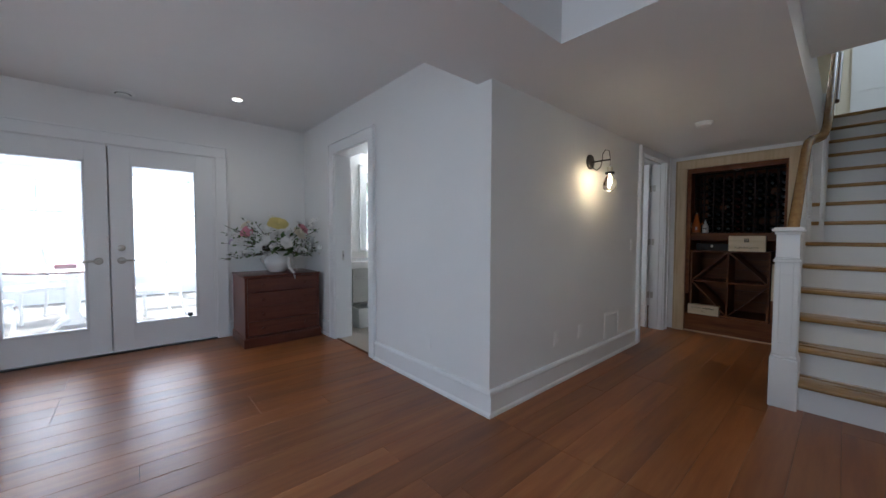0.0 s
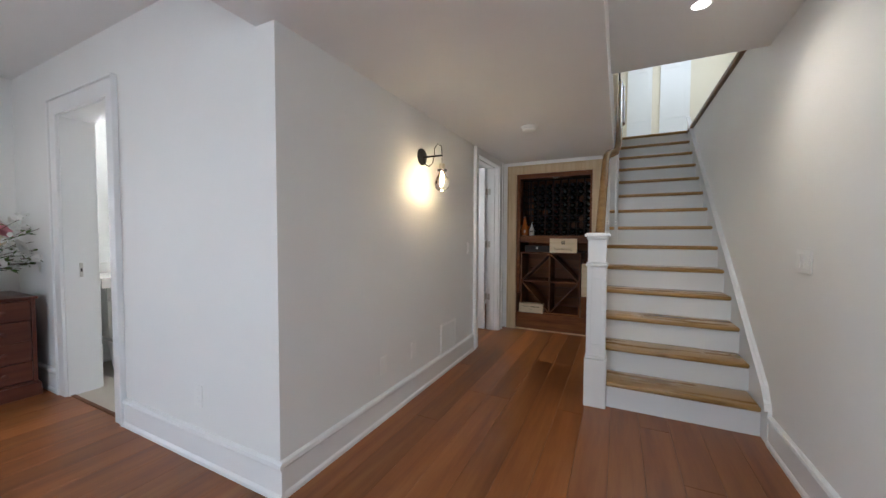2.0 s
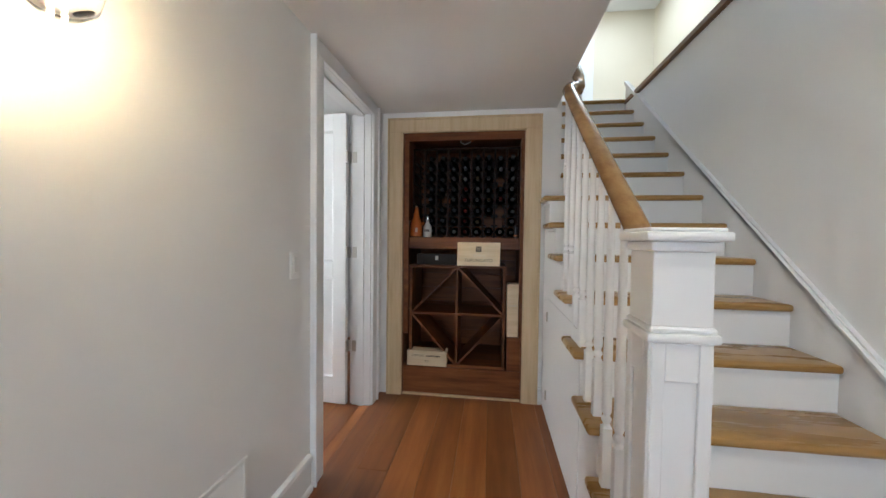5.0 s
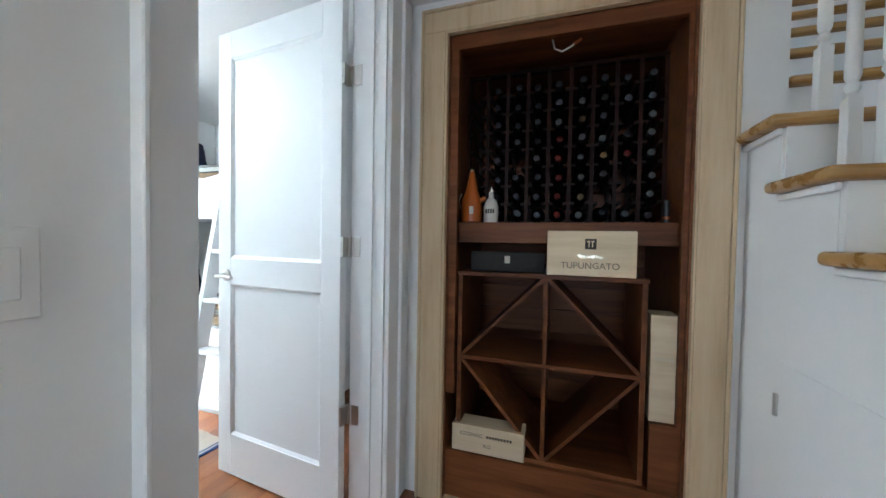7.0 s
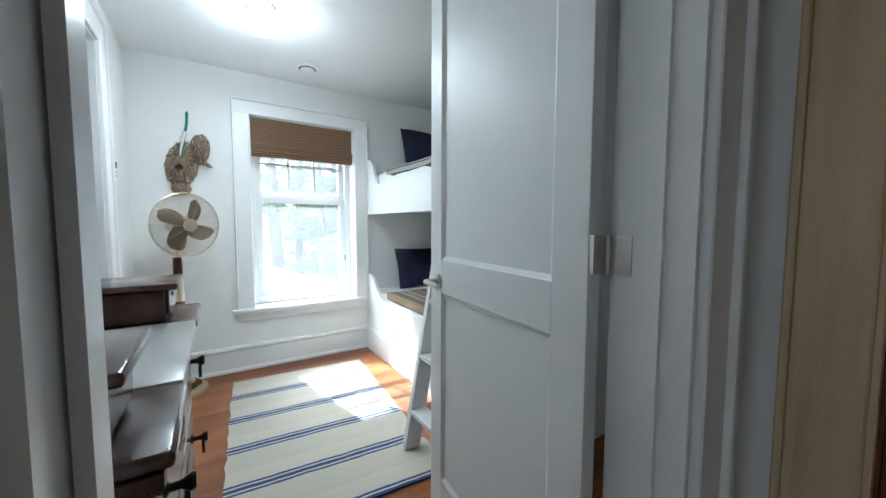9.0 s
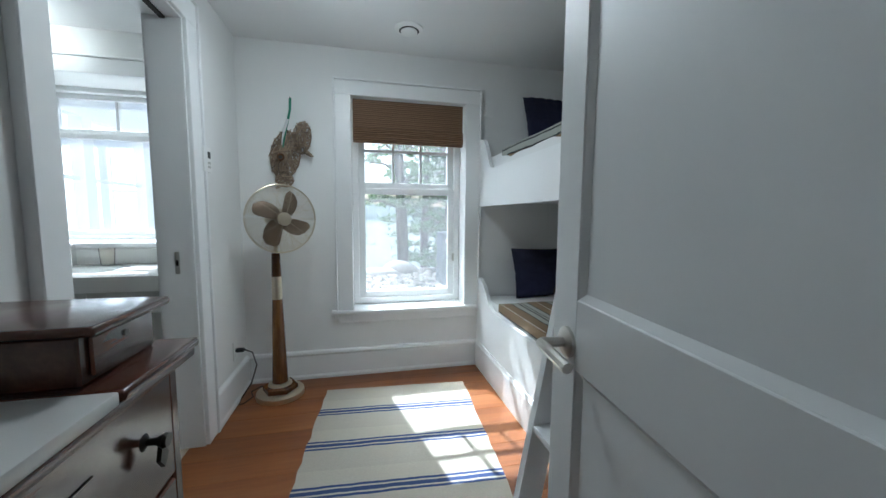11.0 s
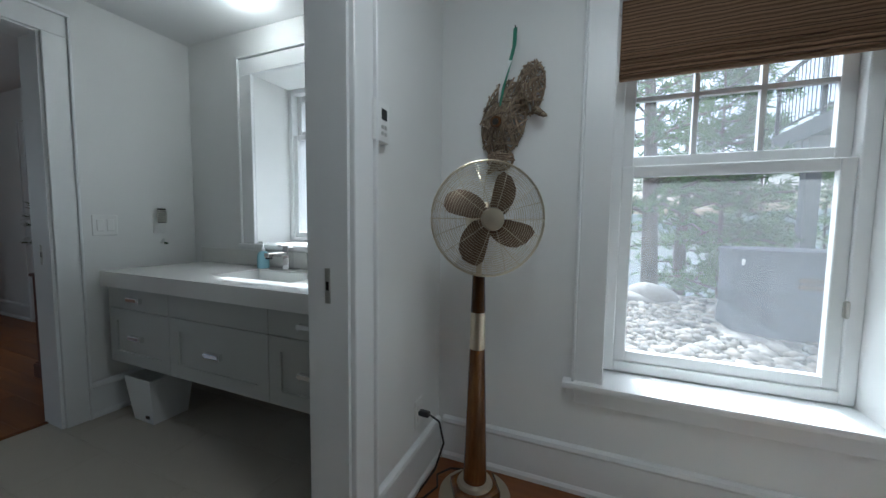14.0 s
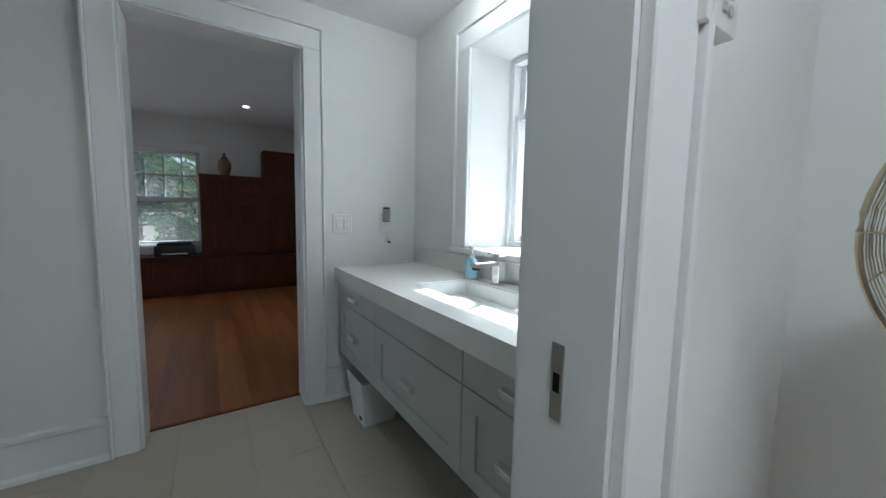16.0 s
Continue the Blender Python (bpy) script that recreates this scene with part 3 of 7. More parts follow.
baseboard("baseboard_bath_west_b", 1, 4.25, 4.84, 2.86, 1, 0.20)
baseboard("baseboard_bath_north", 0, 2.89, 4.60, 4.87, -1, 0.20)
baseboard("baseboard_bath_east", 1, 4.20, 4.85, 4.62, -1, 0.20)
baseboard("baseboard_cellar_side", 1, 0.705, 0.728, 6.09, -1, 0.12)


# ---- windows ----
def window(name, axis_y, x0, x1, z0, z1, glass_y, out, label, split, bars_top, bars_low=(0, 0), fw=0.045, sw=0.045):
    """A double window in a wall along x: frame, two sashes with bars, panes. glass_y: the panes' plane; out: +1 if outside is +y."""
    root = tagged(thing(name, label, "window", ((x0 + x1) / 2, glass_y, z0)), kind="structure")
    bm = bmesh.new()
    for p, q, a, b in ((x0, x0 + fw, z0, z1), (x1 - fw, x1, z0, z1), (x0 + fw, x1 - fw, z0, z0 + fw), (x0 + fw, x1 - fw, z1 - fw, z1)):
        bx(bm, p, q, glass_y - 0.05, glass_y + 0.06, a, b, 0.003)
    part("window_frame", bm, TRIM, root)
    a0, a1, c0, c1 = x0 + fw, x1 - fw, z0 + fw, z1 - fw
    for nm, s0, s1, gy, bars in (("lower_sash", c0, split, glass_y - 0.02, bars_low), ("upper_sash", split, c1, glass_y + 0.02, bars_top)):
        bm = bmesh.new()
        for p, q, a, b in ((a0, a0 + sw, s0, s1), (a1 - sw, a1, s0, s1), (a0 + sw, a1 - sw, s0, s0 + sw), (a0 + sw, a1 - sw, s1 - sw, s1)):
            bx(bm, p, q, gy - 0.018, gy + 0.018, a, b, 0.003)
        nv, nh = bars
        for i in range(nv):
            xm = a0 + sw + (a1 - a0 - 2 * sw) * (i + 1) / (nv + 1)
            bx(bm, xm - 0.009, xm + 0.009, gy - 0.014, gy + 0.014, s0 + sw, s1 - sw)
        for i in range(nh):
            zm = s0 + sw + (s1 - s0 - 2 * sw) * (i + 1) / (nh + 1)
            bx(bm, a0 + sw, a1 - sw, gy - 0.0125, gy + 0.0125, zm - 0.009, zm + 0.009)
        sash = part(nm, bm, TRIM, root)
        pane = part("pane", box(a0 + sw - 0.004, a1 - sw + 0.004, gy - 0.002, gy + 0.002, s0 + sw - 0.004, s1 - sw + 0.004), GLASS, sash, smooth=None)
        pane.visible_shadow = False
    return root


w1 = window("window_1", 0, 5.472, 6.29, 0.485, 1.967, 4.965, 1, "white double-hung window with a divided upper sash", 1.36, (2, 1))
bm = bmesh.new()
for p, q, a, b in ((5.367, 5.472, 0.45, 1.967), (6.29, 6.395, 0.45, 1.967), (5.367, 6.395, 1.967, 2.062)):
    bx(bm, p, q, 4.749, 4.77, a, b, 0.003)
for p, q, a, b in ((5.355, 5.367, 0.45, 2.074), (6.395, 6.407, 0.45, 2.074), (5.355, 6.407, 2.062, 2.074)):
    bx(bm, p, q, 4.735, 4.77, a, b, 0.003)
part("casing", bm, TRIM, w1)
part("window_sill", bx(bx(box(5.322, 6.385, 4.715, 4.915, 0.456, 0.482, 0.006, 2), 5.367, 6.385, 4.748, 4.77, 0.39, 0.456, 0.003), 5.337, 5.367, 4.748, 4.77, 0.42, 0.456, 0.003), TRIM, w1)
part("sash_latch", box(6.23, 6.247, 4.90, 4.915, 0.80, 0.86, 0.004), NICKEL, w1)

w2 = window("window_2", 0, 3.462, 4.278, 0.974, 2.003, 5.19, 1, "white bathroom window set deep in the wall", 1.70, (1, 0), fw=0.03, sw=0.035)
bm = bmesh.new()
for p, q, a, b in ((3.36, 3.46, 0.972, 2.005), (4.28, 4.38, 0.972, 2.005), (3.36, 4.38, 2.005, 2.10)):
    bx(bm, p, q, 4.850, 4.87, a, b, 0.003)
for p, q, a, b in ((3.348, 3.36, 0.972, 2.113), (4.38, 4.392, 0.972, 2.113), (3.348, 4.392, 2.10, 2.113)):
    bx(bm, p, q, 4.838, 4.87, a, b, 0.003)
part("casing", bm, TRIM, w2)
part("window_sill", box(3.34, 4.40, 4.83, 5.135, 0.942, 0.97, 0.005, 2), TRIM, w2)

# the living room's west windows, turned to face west
def west_window(name, y0, y1, z0, z1):
    root = tagged(thing(name, "white double-hung window with a divided upper sash", "window", (-1.38, (y0 + y1) / 2, z0)), kind="structure")
    split = (z0 + z1) / 2 - 0.02
    bm = bmesh.new()
    for p, q, a, b in ((y0, y0 + 0.045, z0, z1), (y1 - 0.045, y1, z0, z1), (y0, y1, z0, z0 + 0.045), (y0, y1, z1 - 0.045, z1), (y0, y1, split - 0.03, split + 0.03)):
        bx(bm, -1.42, -1.35, p, q, a, b)
    for i in (1, 2, 3):
        ym = y0 + (y1 - y0) * i / 4
        bx(bm, -1.395, -1.365, ym - 0.008, ym + 0.008, split, z1)
    zm = (split + z1) / 2
    bx(bm, -1.393, -1.367, y0, y1, zm - 0.008, zm + 0.008)
    part("window_frame", bm, TRIM, root)
    bm = bmesh.new()
    for p, q, a, b in ((y0 - 0.10, y0, z0 - 0.02, z1), (y1, y1 + 0.10, z0 - 0.02, z1), (y0 - 0.10, y1 + 0.10, z1, z1 + 0.11), (y0 - 0.12, y1 + 0.12, z0 - 0.05, z0 - 0.02)):
        bx(bm, -1.30, -1.28, p, q, a, b, 0.003)
    part("casing", bm, TRIM, root)
    pane = part("pane", box(-1.382, -1.378, y0 + 0.04, y1 - 0.04, z0 + 0.04, z1 - 0.04), GLASS, root, smooth=None)
    pane.visible_shadow = False


west_window("window_3", 2.79, 3.63, 0.66, 1.97)


# ---- doors ----
def french_leaf(name, x0, x1, hinge_right):
    root = tagged(thing(name, "white French door leaf with one tall glass pane", "door", ((x0 + x1) / 2, 5.07, 0.02)), kind="structure")
    w, g0, g1 = 0.150, 0.262, 1.83
    bm = bmesh.new()
    for p, q, a, b in ((x0, x0 + w, 0.02, 1.985), (x1 - w, x1, 0.02, 1.985), (x0 + w, x1 - w, 0.02, g0), (x0 + w, x1 - w, g1, 1.985)):
        bx(bm, p, q, 5.05, 5.095, a, b, 0.0015)
    part("leaf", bm, DOORW, root)
    bm = bmesh.new()
    for p, q, a, b in ((x0 + w, x0 + w + 0.02, g0, g1), (x1 - w - 0.02, x1 - w, g0, g1), (x0 + w, x1 - w, g0, g0 + 0.02), (x0 + w, x1 - w, g1 - 0.02, g1)):
        bx(bm, p, q, 5.043, 5.10, a, b, 0.004)
    part("glazing_bead", bm, DOORW, root)
    pane = part("pane", box(x0 + w, x1 - w, 5.070, 5.075, g0, g1), GLASS, root, smooth=None)
    pane.visible_shadow = False
    hx = x0 + 0.075 if hinge_right else x1 - 0.075
    s = 1 if hinge_right else -1
    h = part("rose", lathe(bmesh.new(), [(0.033, 0), (0.033, 0.006), (0.026, 0.012)], 20, aim((hx, 5.05, 0.90), (hx, 4.9, 0.90))), NICKEL, root, "brushed nickel rose")
    bm = rod(bmesh.new(), (hx, 5.04, 0.90), (hx, 4.99, 0.90), 0.01)
    tube(bm, [(hx, 4.99, 0.90), (hx + s * 0.05, 4.988, 0.903), (hx + s * 0.11, 4.99, 0.898)], 0.009, 8)
    part("lever", bm, NICKEL, h)
    if not hinge_right:
        part("astragal", box(x1 - 0.01, x1 + 0.022, 5.096, 5.106, 0.02, 1.985, 0.002), DOORW, root)
    if hinge_right:
        part("deadbolt", lathe(bmesh.new(), [(0.030, 0), (0.030, 0.008), (0.014, 0.014), (0.014, 0.03)], 20, aim((hx, 5.05, 1.02), (hx, 4.9, 1.02))), NICKEL, root)
        part("door_bumper", lathe(bmesh.new(), [(0.022, 0), (0.024, 0.008), (0.016, 0.016)], 16, aim((1.455, 5.043, 0.305), (1.455, 4.9, 0.335))), RUBBER, root)


french_leaf("door_1", 0.01, 0.84, False)
french_leaf("door_2", 0.85, 1.68, True)
casing("trim_french_doors", 0, -0.005, 1.705, 5.05, -1, 1.995, 0.10)
structure("trim_french_frame", bx(bx(box(-0.005, 0.008, 5.052, 5.15, 0, 2.0), 1.682, 1.705, 5.052, 5.15, 0, 2.0), 0.008, 1.682, 5.052, 5.15, 1.987, 2.0), TRIM, "white French door frame", "trim")
structure("door_threshold", box(0.0, 1.70, 5.03, 5.2, -0.02, 0.014, 0.003), BLACK, "dark door threshold", "trim")

# the bedroom door, standing open into the bedroom
door = tagged(thing("door_3", "white two-panel shaker door standing open", "door", (5.859, 2.062, 0.01), turn=-96.0), kind="structure")
ORIGIN[door.name] = Vector()
W, T = 0.728, 0.035        # in the leaf's own frame: hinge at 0, the leaf runs to -x, the hall face at -y
bm = bmesh.new()
for p, q, a, b in ((-0.107, -0.010, 0, 2.025), (-W, -W + 0.085, 0, 2.025), (-W + 0.085, -0.107, 0, 0.19), (-W + 0.085, -0.107, 0.885, 1.005), (-W + 0.085, -0.107, 1.905, 2.025)):
    bx(bm, p, q, -T, 0, a, b, 0.0015)
part("leaf", bm, DOORW, door)
for a, b in ((0.19, 0.885), (1.005, 1.905)):
    panel = part("panel", box(-W + 0.085, -0.107, -T + 0.011, -0.011, a, b), DOORW, door, smooth=None)
    for d0, d1 in ((-T + 0.003, -T + 0.011), (-0.011, -0.003)):      # a sloped bead round the sunk panel
        o, i = (-W + 0.085, -0.107, a, b), (-W + 0.097, -0.119, a + 0.012, b - 0.012)
        bead = bmesh.new()
        lo = [bead.verts.new((x, d0 if d1 == -T + 0.011 else d1, z)) for x, z in ((o[0], o[2]), (o[1], o[2]), (o[1], o[3]), (o[0], o[3]))]
        hi = [bead.verts.new((x, d1 - 0.0005 if d1 == -T + 0.011 else d0 + 0.0005, z)) for x, z in ((i[0], i[2]), (i[1], i[2]), (i[1], i[3]), (i[0], i[3]))]
        for k in range(4):
            bead.faces.new((lo[k], lo[(k + 1) % 4], hi[(k + 1) % 4], hi[k]))
        part("bead", bead, DOORW, panel, smooth=None)
for z in (0.41, 1.07, 1.73):
    bm = rod(bmesh.new(), (0.004, 0.004, z - 0.038), (0.004, 0.004, z + 0.038), 0.006)
    bx(bm, -0.0095, 0.0, -T + 0.002, 0.002, z - 0.038, z + 0.038)
    hinge = part("hinge", bm, NICKEL, door)
    part("hinge_leaf", box(-0.0115, -0.0095, -T + 0.002, -0.003, z - 0.038, z + 0.038), NICKEL, hinge, smooth=None)
for s in (-1, 1):
    y = -T if s < 0 else 0
    rose = part("rose", lathe(bmesh.new(), [(0.027, 0), (0.027, 0.006), (0.02, 0.01)], 20, aim((-W + 0.06, y, 0.925), (-W + 0.06, y + s, 0.925))), NICKEL, door)
    bm = rod(bmesh.new(), (-W + 0.06, y, 0.925), (-W + 0.06, y + s * 0.05, 0.925), 0.009)
    tube(bm, [(-W + 0.06, y + s * 0.05, 0.925), (-W + 0.10, y + s * 0.055, 0.928), (-W + 0.16, y + s * 0.05, 0.922)], 0.009, 8)
    part("lever", bm, NICKEL, rose)
bm = bmesh.new()
for z in (0.42, 1.08, 1.74):
    bx(bm, 5.8580, 5.8600, 2.010, 2.04, z - 0.038, z + 0.038)
structure("trim_hinge_plates", bm, NICKEL, "brushed nickel hinge plates on the door lining", "trim")
# ---- stairs ----
RISE, RUN, X0 = 0.184, 0.2262, 4.27
stairs = thing("staircase", "white staircase with oak treads and turned balusters", "stairs", (4.3, 0.25, 0))
for n in range(1, 15):
    x, z = X0 + RUN * (n - 1), RISE * n
    end = 0.745 if n < 9 else 0.60
    bm = bmesh.new()
    bx(bm, x, x + RUN + 0.035, -0.21, end, z - 0.032, z, 0.013, 3)
    part("tread", bm, TREAD, stairs)
    part("riser", box(x + 0.028, x + 0.046, -0.213, min(end, 0.70) - 0.002, z - RISE, z - 0.033), TRIM, stairs, smooth=None)
    if n < 9:
        bm = box(x + 0.034, x + RUN + 0.032, 0.700, 0.716, z - 0.052, z - 0.033, 0.005, 2)
        part("scotia", bm, TRIM, stairs)
# side panel under the open edge, cut in steps
poly = [(X0 + 0.046, 0)]
for n in range(1, 9):
    poly += [(X0 + 0.046 + RUN * (n - 1), RISE * n - 0.033), (X0 + 0.046 + RUN * n, RISE * n - 0.033)]
poly += [(6.09, RISE * 8 - 0.033), (6.09, 0)]
poly = [p for i, p in enumerate(poly) if p[0] <= 6.09]
part("side_panel", prism(bmesh.new(), poly, 1, 0.665, 0.700), TRIM, stairs, smooth=None)
cl = part("closet_door", box(5.02, 5.86, 0.700, 0.704, 0.01, 0.80), TRIM, stairs, "flush closet door under the stairs", smooth=None)
for z in (0.16, 0.68):
    part("hinge", rod(bmesh.new(), (5.863, 0.708, z - 0.03), (5.863, 0.708, z + 0.03), 0.006, None, 8), NICKEL, cl)
# wall skirt
sl = RISE / RUN
bm = prism(bmesh.new(), [(4.20, 0), (4.20, 0.195), (4.27, 0.32), (7.24, 0.32 + 2.97 * sl), (7.24, 2.3), (4.34, 0)], 1, -0.235, -0.215)
prism(bm, [(4.20, 0.195), (4.215, 0.235), (7.24, 0.345 + 2.97 * sl), (7.24, 0.31 + 2.97 * sl), (4.27, 0.31)], 1, -0.24, -0.20)
part("wall_skirt", bm, TRIM, stairs, smooth=None)
# newel post
nx, ny = 4.312, 0.695
newel = thing("newel_post", "white panelled newel post with a moulded cap", "newel post", (nx, ny, 0))
part("base", bx(box(nx - 0.072, nx + 0.072, ny - 0.072, ny + 0.072, 0, 0.335, 0.004), nx - 0.066, nx + 0.066, ny - 0.066, ny + 0.066, 0.335, 0.36, 0.008), TRIM, newel)
bm = box(nx - 0.054, nx + 0.054, ny - 0.054, ny + 0.054, 0.36, 0.98)
for sx, sy in ((-1, 0), (1, 0), (0, -1), (0, 1)):
    for a0, a1, z0, z1 in ((-0.057, -0.032, 0.36, 0.98), (0.032, 0.057, 0.36, 0.98), (-0.032, 0.032, 0.36, 0.44), (-0.032, 0.032, 0.90, 0.98)):
        if sx:
            p = sorted((nx + sx * 0.054, nx + sx * 0.062))
            bx(bm, p[0], p[1], ny + a0, ny + a1, z0, z1, 0.002)
        else:
            p = sorted((ny + sy * 0.054, ny + sy * 0.062))
            bx(bm, nx + a0, nx + a1, p[0], p[1], z0, z1, 0.002)
part("shaft", bm, TRIM, newel)
part("collar", bx(box(nx - 0.070, nx + 0.070, ny - 0.070, ny + 0.070, 0.98, 1.0, 0.006, 2), nx - 0.064, nx + 0.064, ny - 0.064, ny + 0.064, 1.0, 1.012, 0.004), TRIM, newel)
part("neck", box(nx - 0.058, nx + 0.058, ny - 0.058, ny + 0.058, 1.012, 1.165, 0.002), TRIM, newel)
part("cap", bx(bx(box(nx - 0.066, nx + 0.066, ny - 0.066, ny + 0.066, 1.165, 1.185, 0.006, 2), nx - 0.080, nx + 0.080, ny - 0.080, ny + 0.080, 1.185, 1.205, 0.006, 2), nx - 0.072, nx + 0.072, ny - 0.072, ny + 0.072, 1.205, 1.213, 0.003), TRIM, newel)
# hand rail: along the open side, then round a bend into the stairwell


def rail_z(x):
    return 1.298 + (x - 4.6) * 0.803


pts = [(4.37, 0.69, rail_z(4.37))] + [(x, 0.69, rail_z(x)) for x in (4.6, 5.0, 5.35)]
pts += [(5.45, 0.685, rail_z(5.44)), (5.52, 0.665, rail_z(5.49)), (5.56, 0.63, rail_z(5.51)), (5.60, 0.60, rail_z(5.54)), (5.68, 0.585, rail_z(5.64)), (5.78, 0.582, rail_z(5.76))]
pts += [(x, 0.582, rail_z(x)) for x in (6.2, 6.7, 7.05)] + [(7.15, 0.582, rail_z(7.10)), (7.25, 0.582, rail_z(7.12))]
hand_rail = thing("hand_rail", "varnished oak hand rail with a bend at the ceiling", "hand rail", (4.37, 0.69, 1.07))
part("rail", tube(bmesh.new(), pts, 0.031, 14, 1.05), RAIL, hand_rail)
part("under_rail", tube(bmesh.new(), [(p[0], p[1], p[2] - 0.03) for p in pts], 0.019, 8, 1.2), RAIL, hand_rail)


def baluster(height):
    s = 0.0155
    root = thing("baluster", "white turned baluster with a square foot", "baluster", (0, 0, 0), "balusters along the stairs")
    bm = bx(bmesh.new(), -s, s, -s, s, -0.006, 0.20, 0.0015)
    part("foot", bm, TRIM, root)
    part("spindle", lathe(bmesh.new(), [(0.0145, 0.20), (0.010, 0.212), (0.016, 0.222), (0.016, 0.228), (0.0105, 0.238), (0.0155, 0.252), (0.016, 0.27), (0.0125, height * 0.75), (0.0105, height)], 12), TRIM, root)
    return root


first = {}
for n in range(1, 9):
    for k, f in enumerate((0.098, 0.213)):
        x = X0 + RUN * (n - 1) + f
        if n == 1 and k == 0 or x > 6.05:
            continue
        y = 0.69 if x < 5.48 else 0.61
        if x > 5.45:
            y = 0.665 if x < 5.6 else 0.59
        h = round(rail_z(x) - 0.03 - RISE * n, 2)
        m = pose(x, y, RISE * n)
        if h not in first:
            first[h] = baluster(h)
            first[h].matrix_basis = m
        else:
            copy_thing(first[h], m)
# upper hall: pictures, doors and the rail on the far wall
bm = tube(bmesh.new(), [(6.3, 0.545, 2.50), (6.9, 0.545, 2.99), (7.3, 0.545, 3.30)], 0.022, 10)
wr = thing("wall_rail", "dark wooden wall rail on brackets", "hand rail", (6.8, 0.56, 2.6))
part("rail", bm, DARKRAIL, wr)
for x, z in ((6.45, 2.6), (7.15, 3.16)):
    part("bracket", tube(bmesh.new(), [(x, 0.60, z - 0.04), (x, 0.56, z - 0.05), (x, 0.545, z + 0.01)], 0.007, 8), BLACK, wr)
for i, (x, z, w, h) in enumerate(((8.0, 4.05, 0.42, 0.62), (8.6, 3.75, 0.3, 0.5), (9.2, 3.6, 0.3, 0.55))):
    pf = thing("picture_frame", "black framed picture on the upstairs wall", "picture", (x, 0.61, z), "upstairs pictures")
    part("frame", bx(bx(bx(box(x - w / 2, x + w / 2, 0.59, 0.618, z, z + 0.025), x - w / 2, x + w / 2, 0.59, 0.618, z + h - 0.025, z + h), x - w / 2, x - w / 2 + 0.025, 0.59, 0.618, z + 0.025, z + h - 0.025), x + w / 2 - 0.025, x + w / 2, 0.59, 0.618, z + 0.025, z + h - 0.025), BLACK, pf, smooth=None)
    part("print", box(x - w / 2 + 0.025, x + w / 2 - 0.025, 0.602, 0.606, z + 0.025, z + h - 0.025), LABEL, pf, smooth=None)
for y0, y1 in ((0.02, 0.46), (-0.62, -0.12)):
    d = tagged(thing("door_4" if y0 > 0 else "door_5", "tall white door in the upper hall", "door", (9.98, y0, UP)), kind="structure")
    bm = bx(bx(bx(bx(bx(box(9.965, 9.995, y0, y1, UP, UP + 2.05, 0.002), 9.955, 9.965, y0, y0 + 0.09, UP, UP + 2.05), 9.955, 9.965, y1 - 0.09, y1, UP, UP + 2.05), 9.955, 9.965, y0 + 0.09, y1 - 0.09, UP, UP + 0.2), 9.955, 9.965, y0 + 0.09, y1 - 0.09, UP + 0.95, UP + 1.05), 9.955, 9.965, y0 + 0.09, y1 - 0.09, UP + 1.93, UP + 2.05)
    part("leaf", bm, DOORW, d, smooth=None)
# ---- wine niche ----
casing_bm = bmesh.new()
for y0, y1, z0, z1 in ((0.745, 0.84, 0, 1.97), (1.745, 1.838, 0, 1.97), (0.745, 1.838, 1.97, 2.056)):
    bx(casing_bm, 6.062, 6.09, y0, y1, z0, z1, 0.003)
for y0, y1, z0, z1 in ((0.733, 0.745, 0, 2.068), (1.838, 1.85, 0, 2.068), (0.745, 1.838, 2.056, 2.068)):
    bx(casing_bm, 6.055, 6.09, y0, y1, z0, z1, 0.003)
for y0, y1, z0, z1 in ((0.84, 0.848, 0, 1.97), (1.735, 1.745, 0, 1.97), (0.848, 1.735, 1.962, 1.97)):
    bx(casing_bm, 6.064, 6.09, y0, y1, z0, z1, 0.002)
structure("trim_cellar_casing", casing_bm, PINE, "pale pine trim round the wine niche", "trim")

niche = tagged(thing("wine_niche", "dark red cedar lined wine niche", "niche", (6.4, 1.3, 0)), kind="structure")
YA, YB, XB = 0.855, 1.73, 6.76
for i in range(14):
    z = 0.213 + i * 0.13
    part("board", box(XB, XB + 0.02, YA, YB, z, z + 0.1275), CELLAR, niche, smooth=None)
part("back_panel", box(XB + 0.0205, XB + 0.035, YA - 0.015, YB + 0.015, 0, 2.0), CELLAR, niche, smooth=None)
bm = box(6.09, XB, YB, YB + 0.015, 0, 2.0)
bx(bm, 6.09, XB, YA - 0.015, YA, 0, 2.0)
bx(bm, 6.09, XB, YA, YB, 1.97, 1.985)
part("lining", bm, CELLAR, niche, smooth=None)
part("head_board", bx(box(6.10, 6.125, YA, YB, 1.908, 1.97, 0.002), 6.10, 6.125, 1.695, YB, 0.46, 1.908, 0.002), CELLAR, niche)
part("head_board", box(6.10, 6.125, YA, 0.873, 0.46, 1.908, 0.002), CELLAR, niche)
part("plinth", box(6.105, XB, YA, YB, 0.0, 0.212, 0.002), CELLAR, niche)
part("step", box(6.107, XB, YA, 0.955, 0.213, 0.462, 0.002), CELLAR, niche)
part("ledge", box(6.168, XB, YA, YB, 1.105, 1.193, 0.002), CELLAR, niche)
part("threshold", box(6.085, 6.105, YA, YB, 0.0, 0.012), PINE, niche)

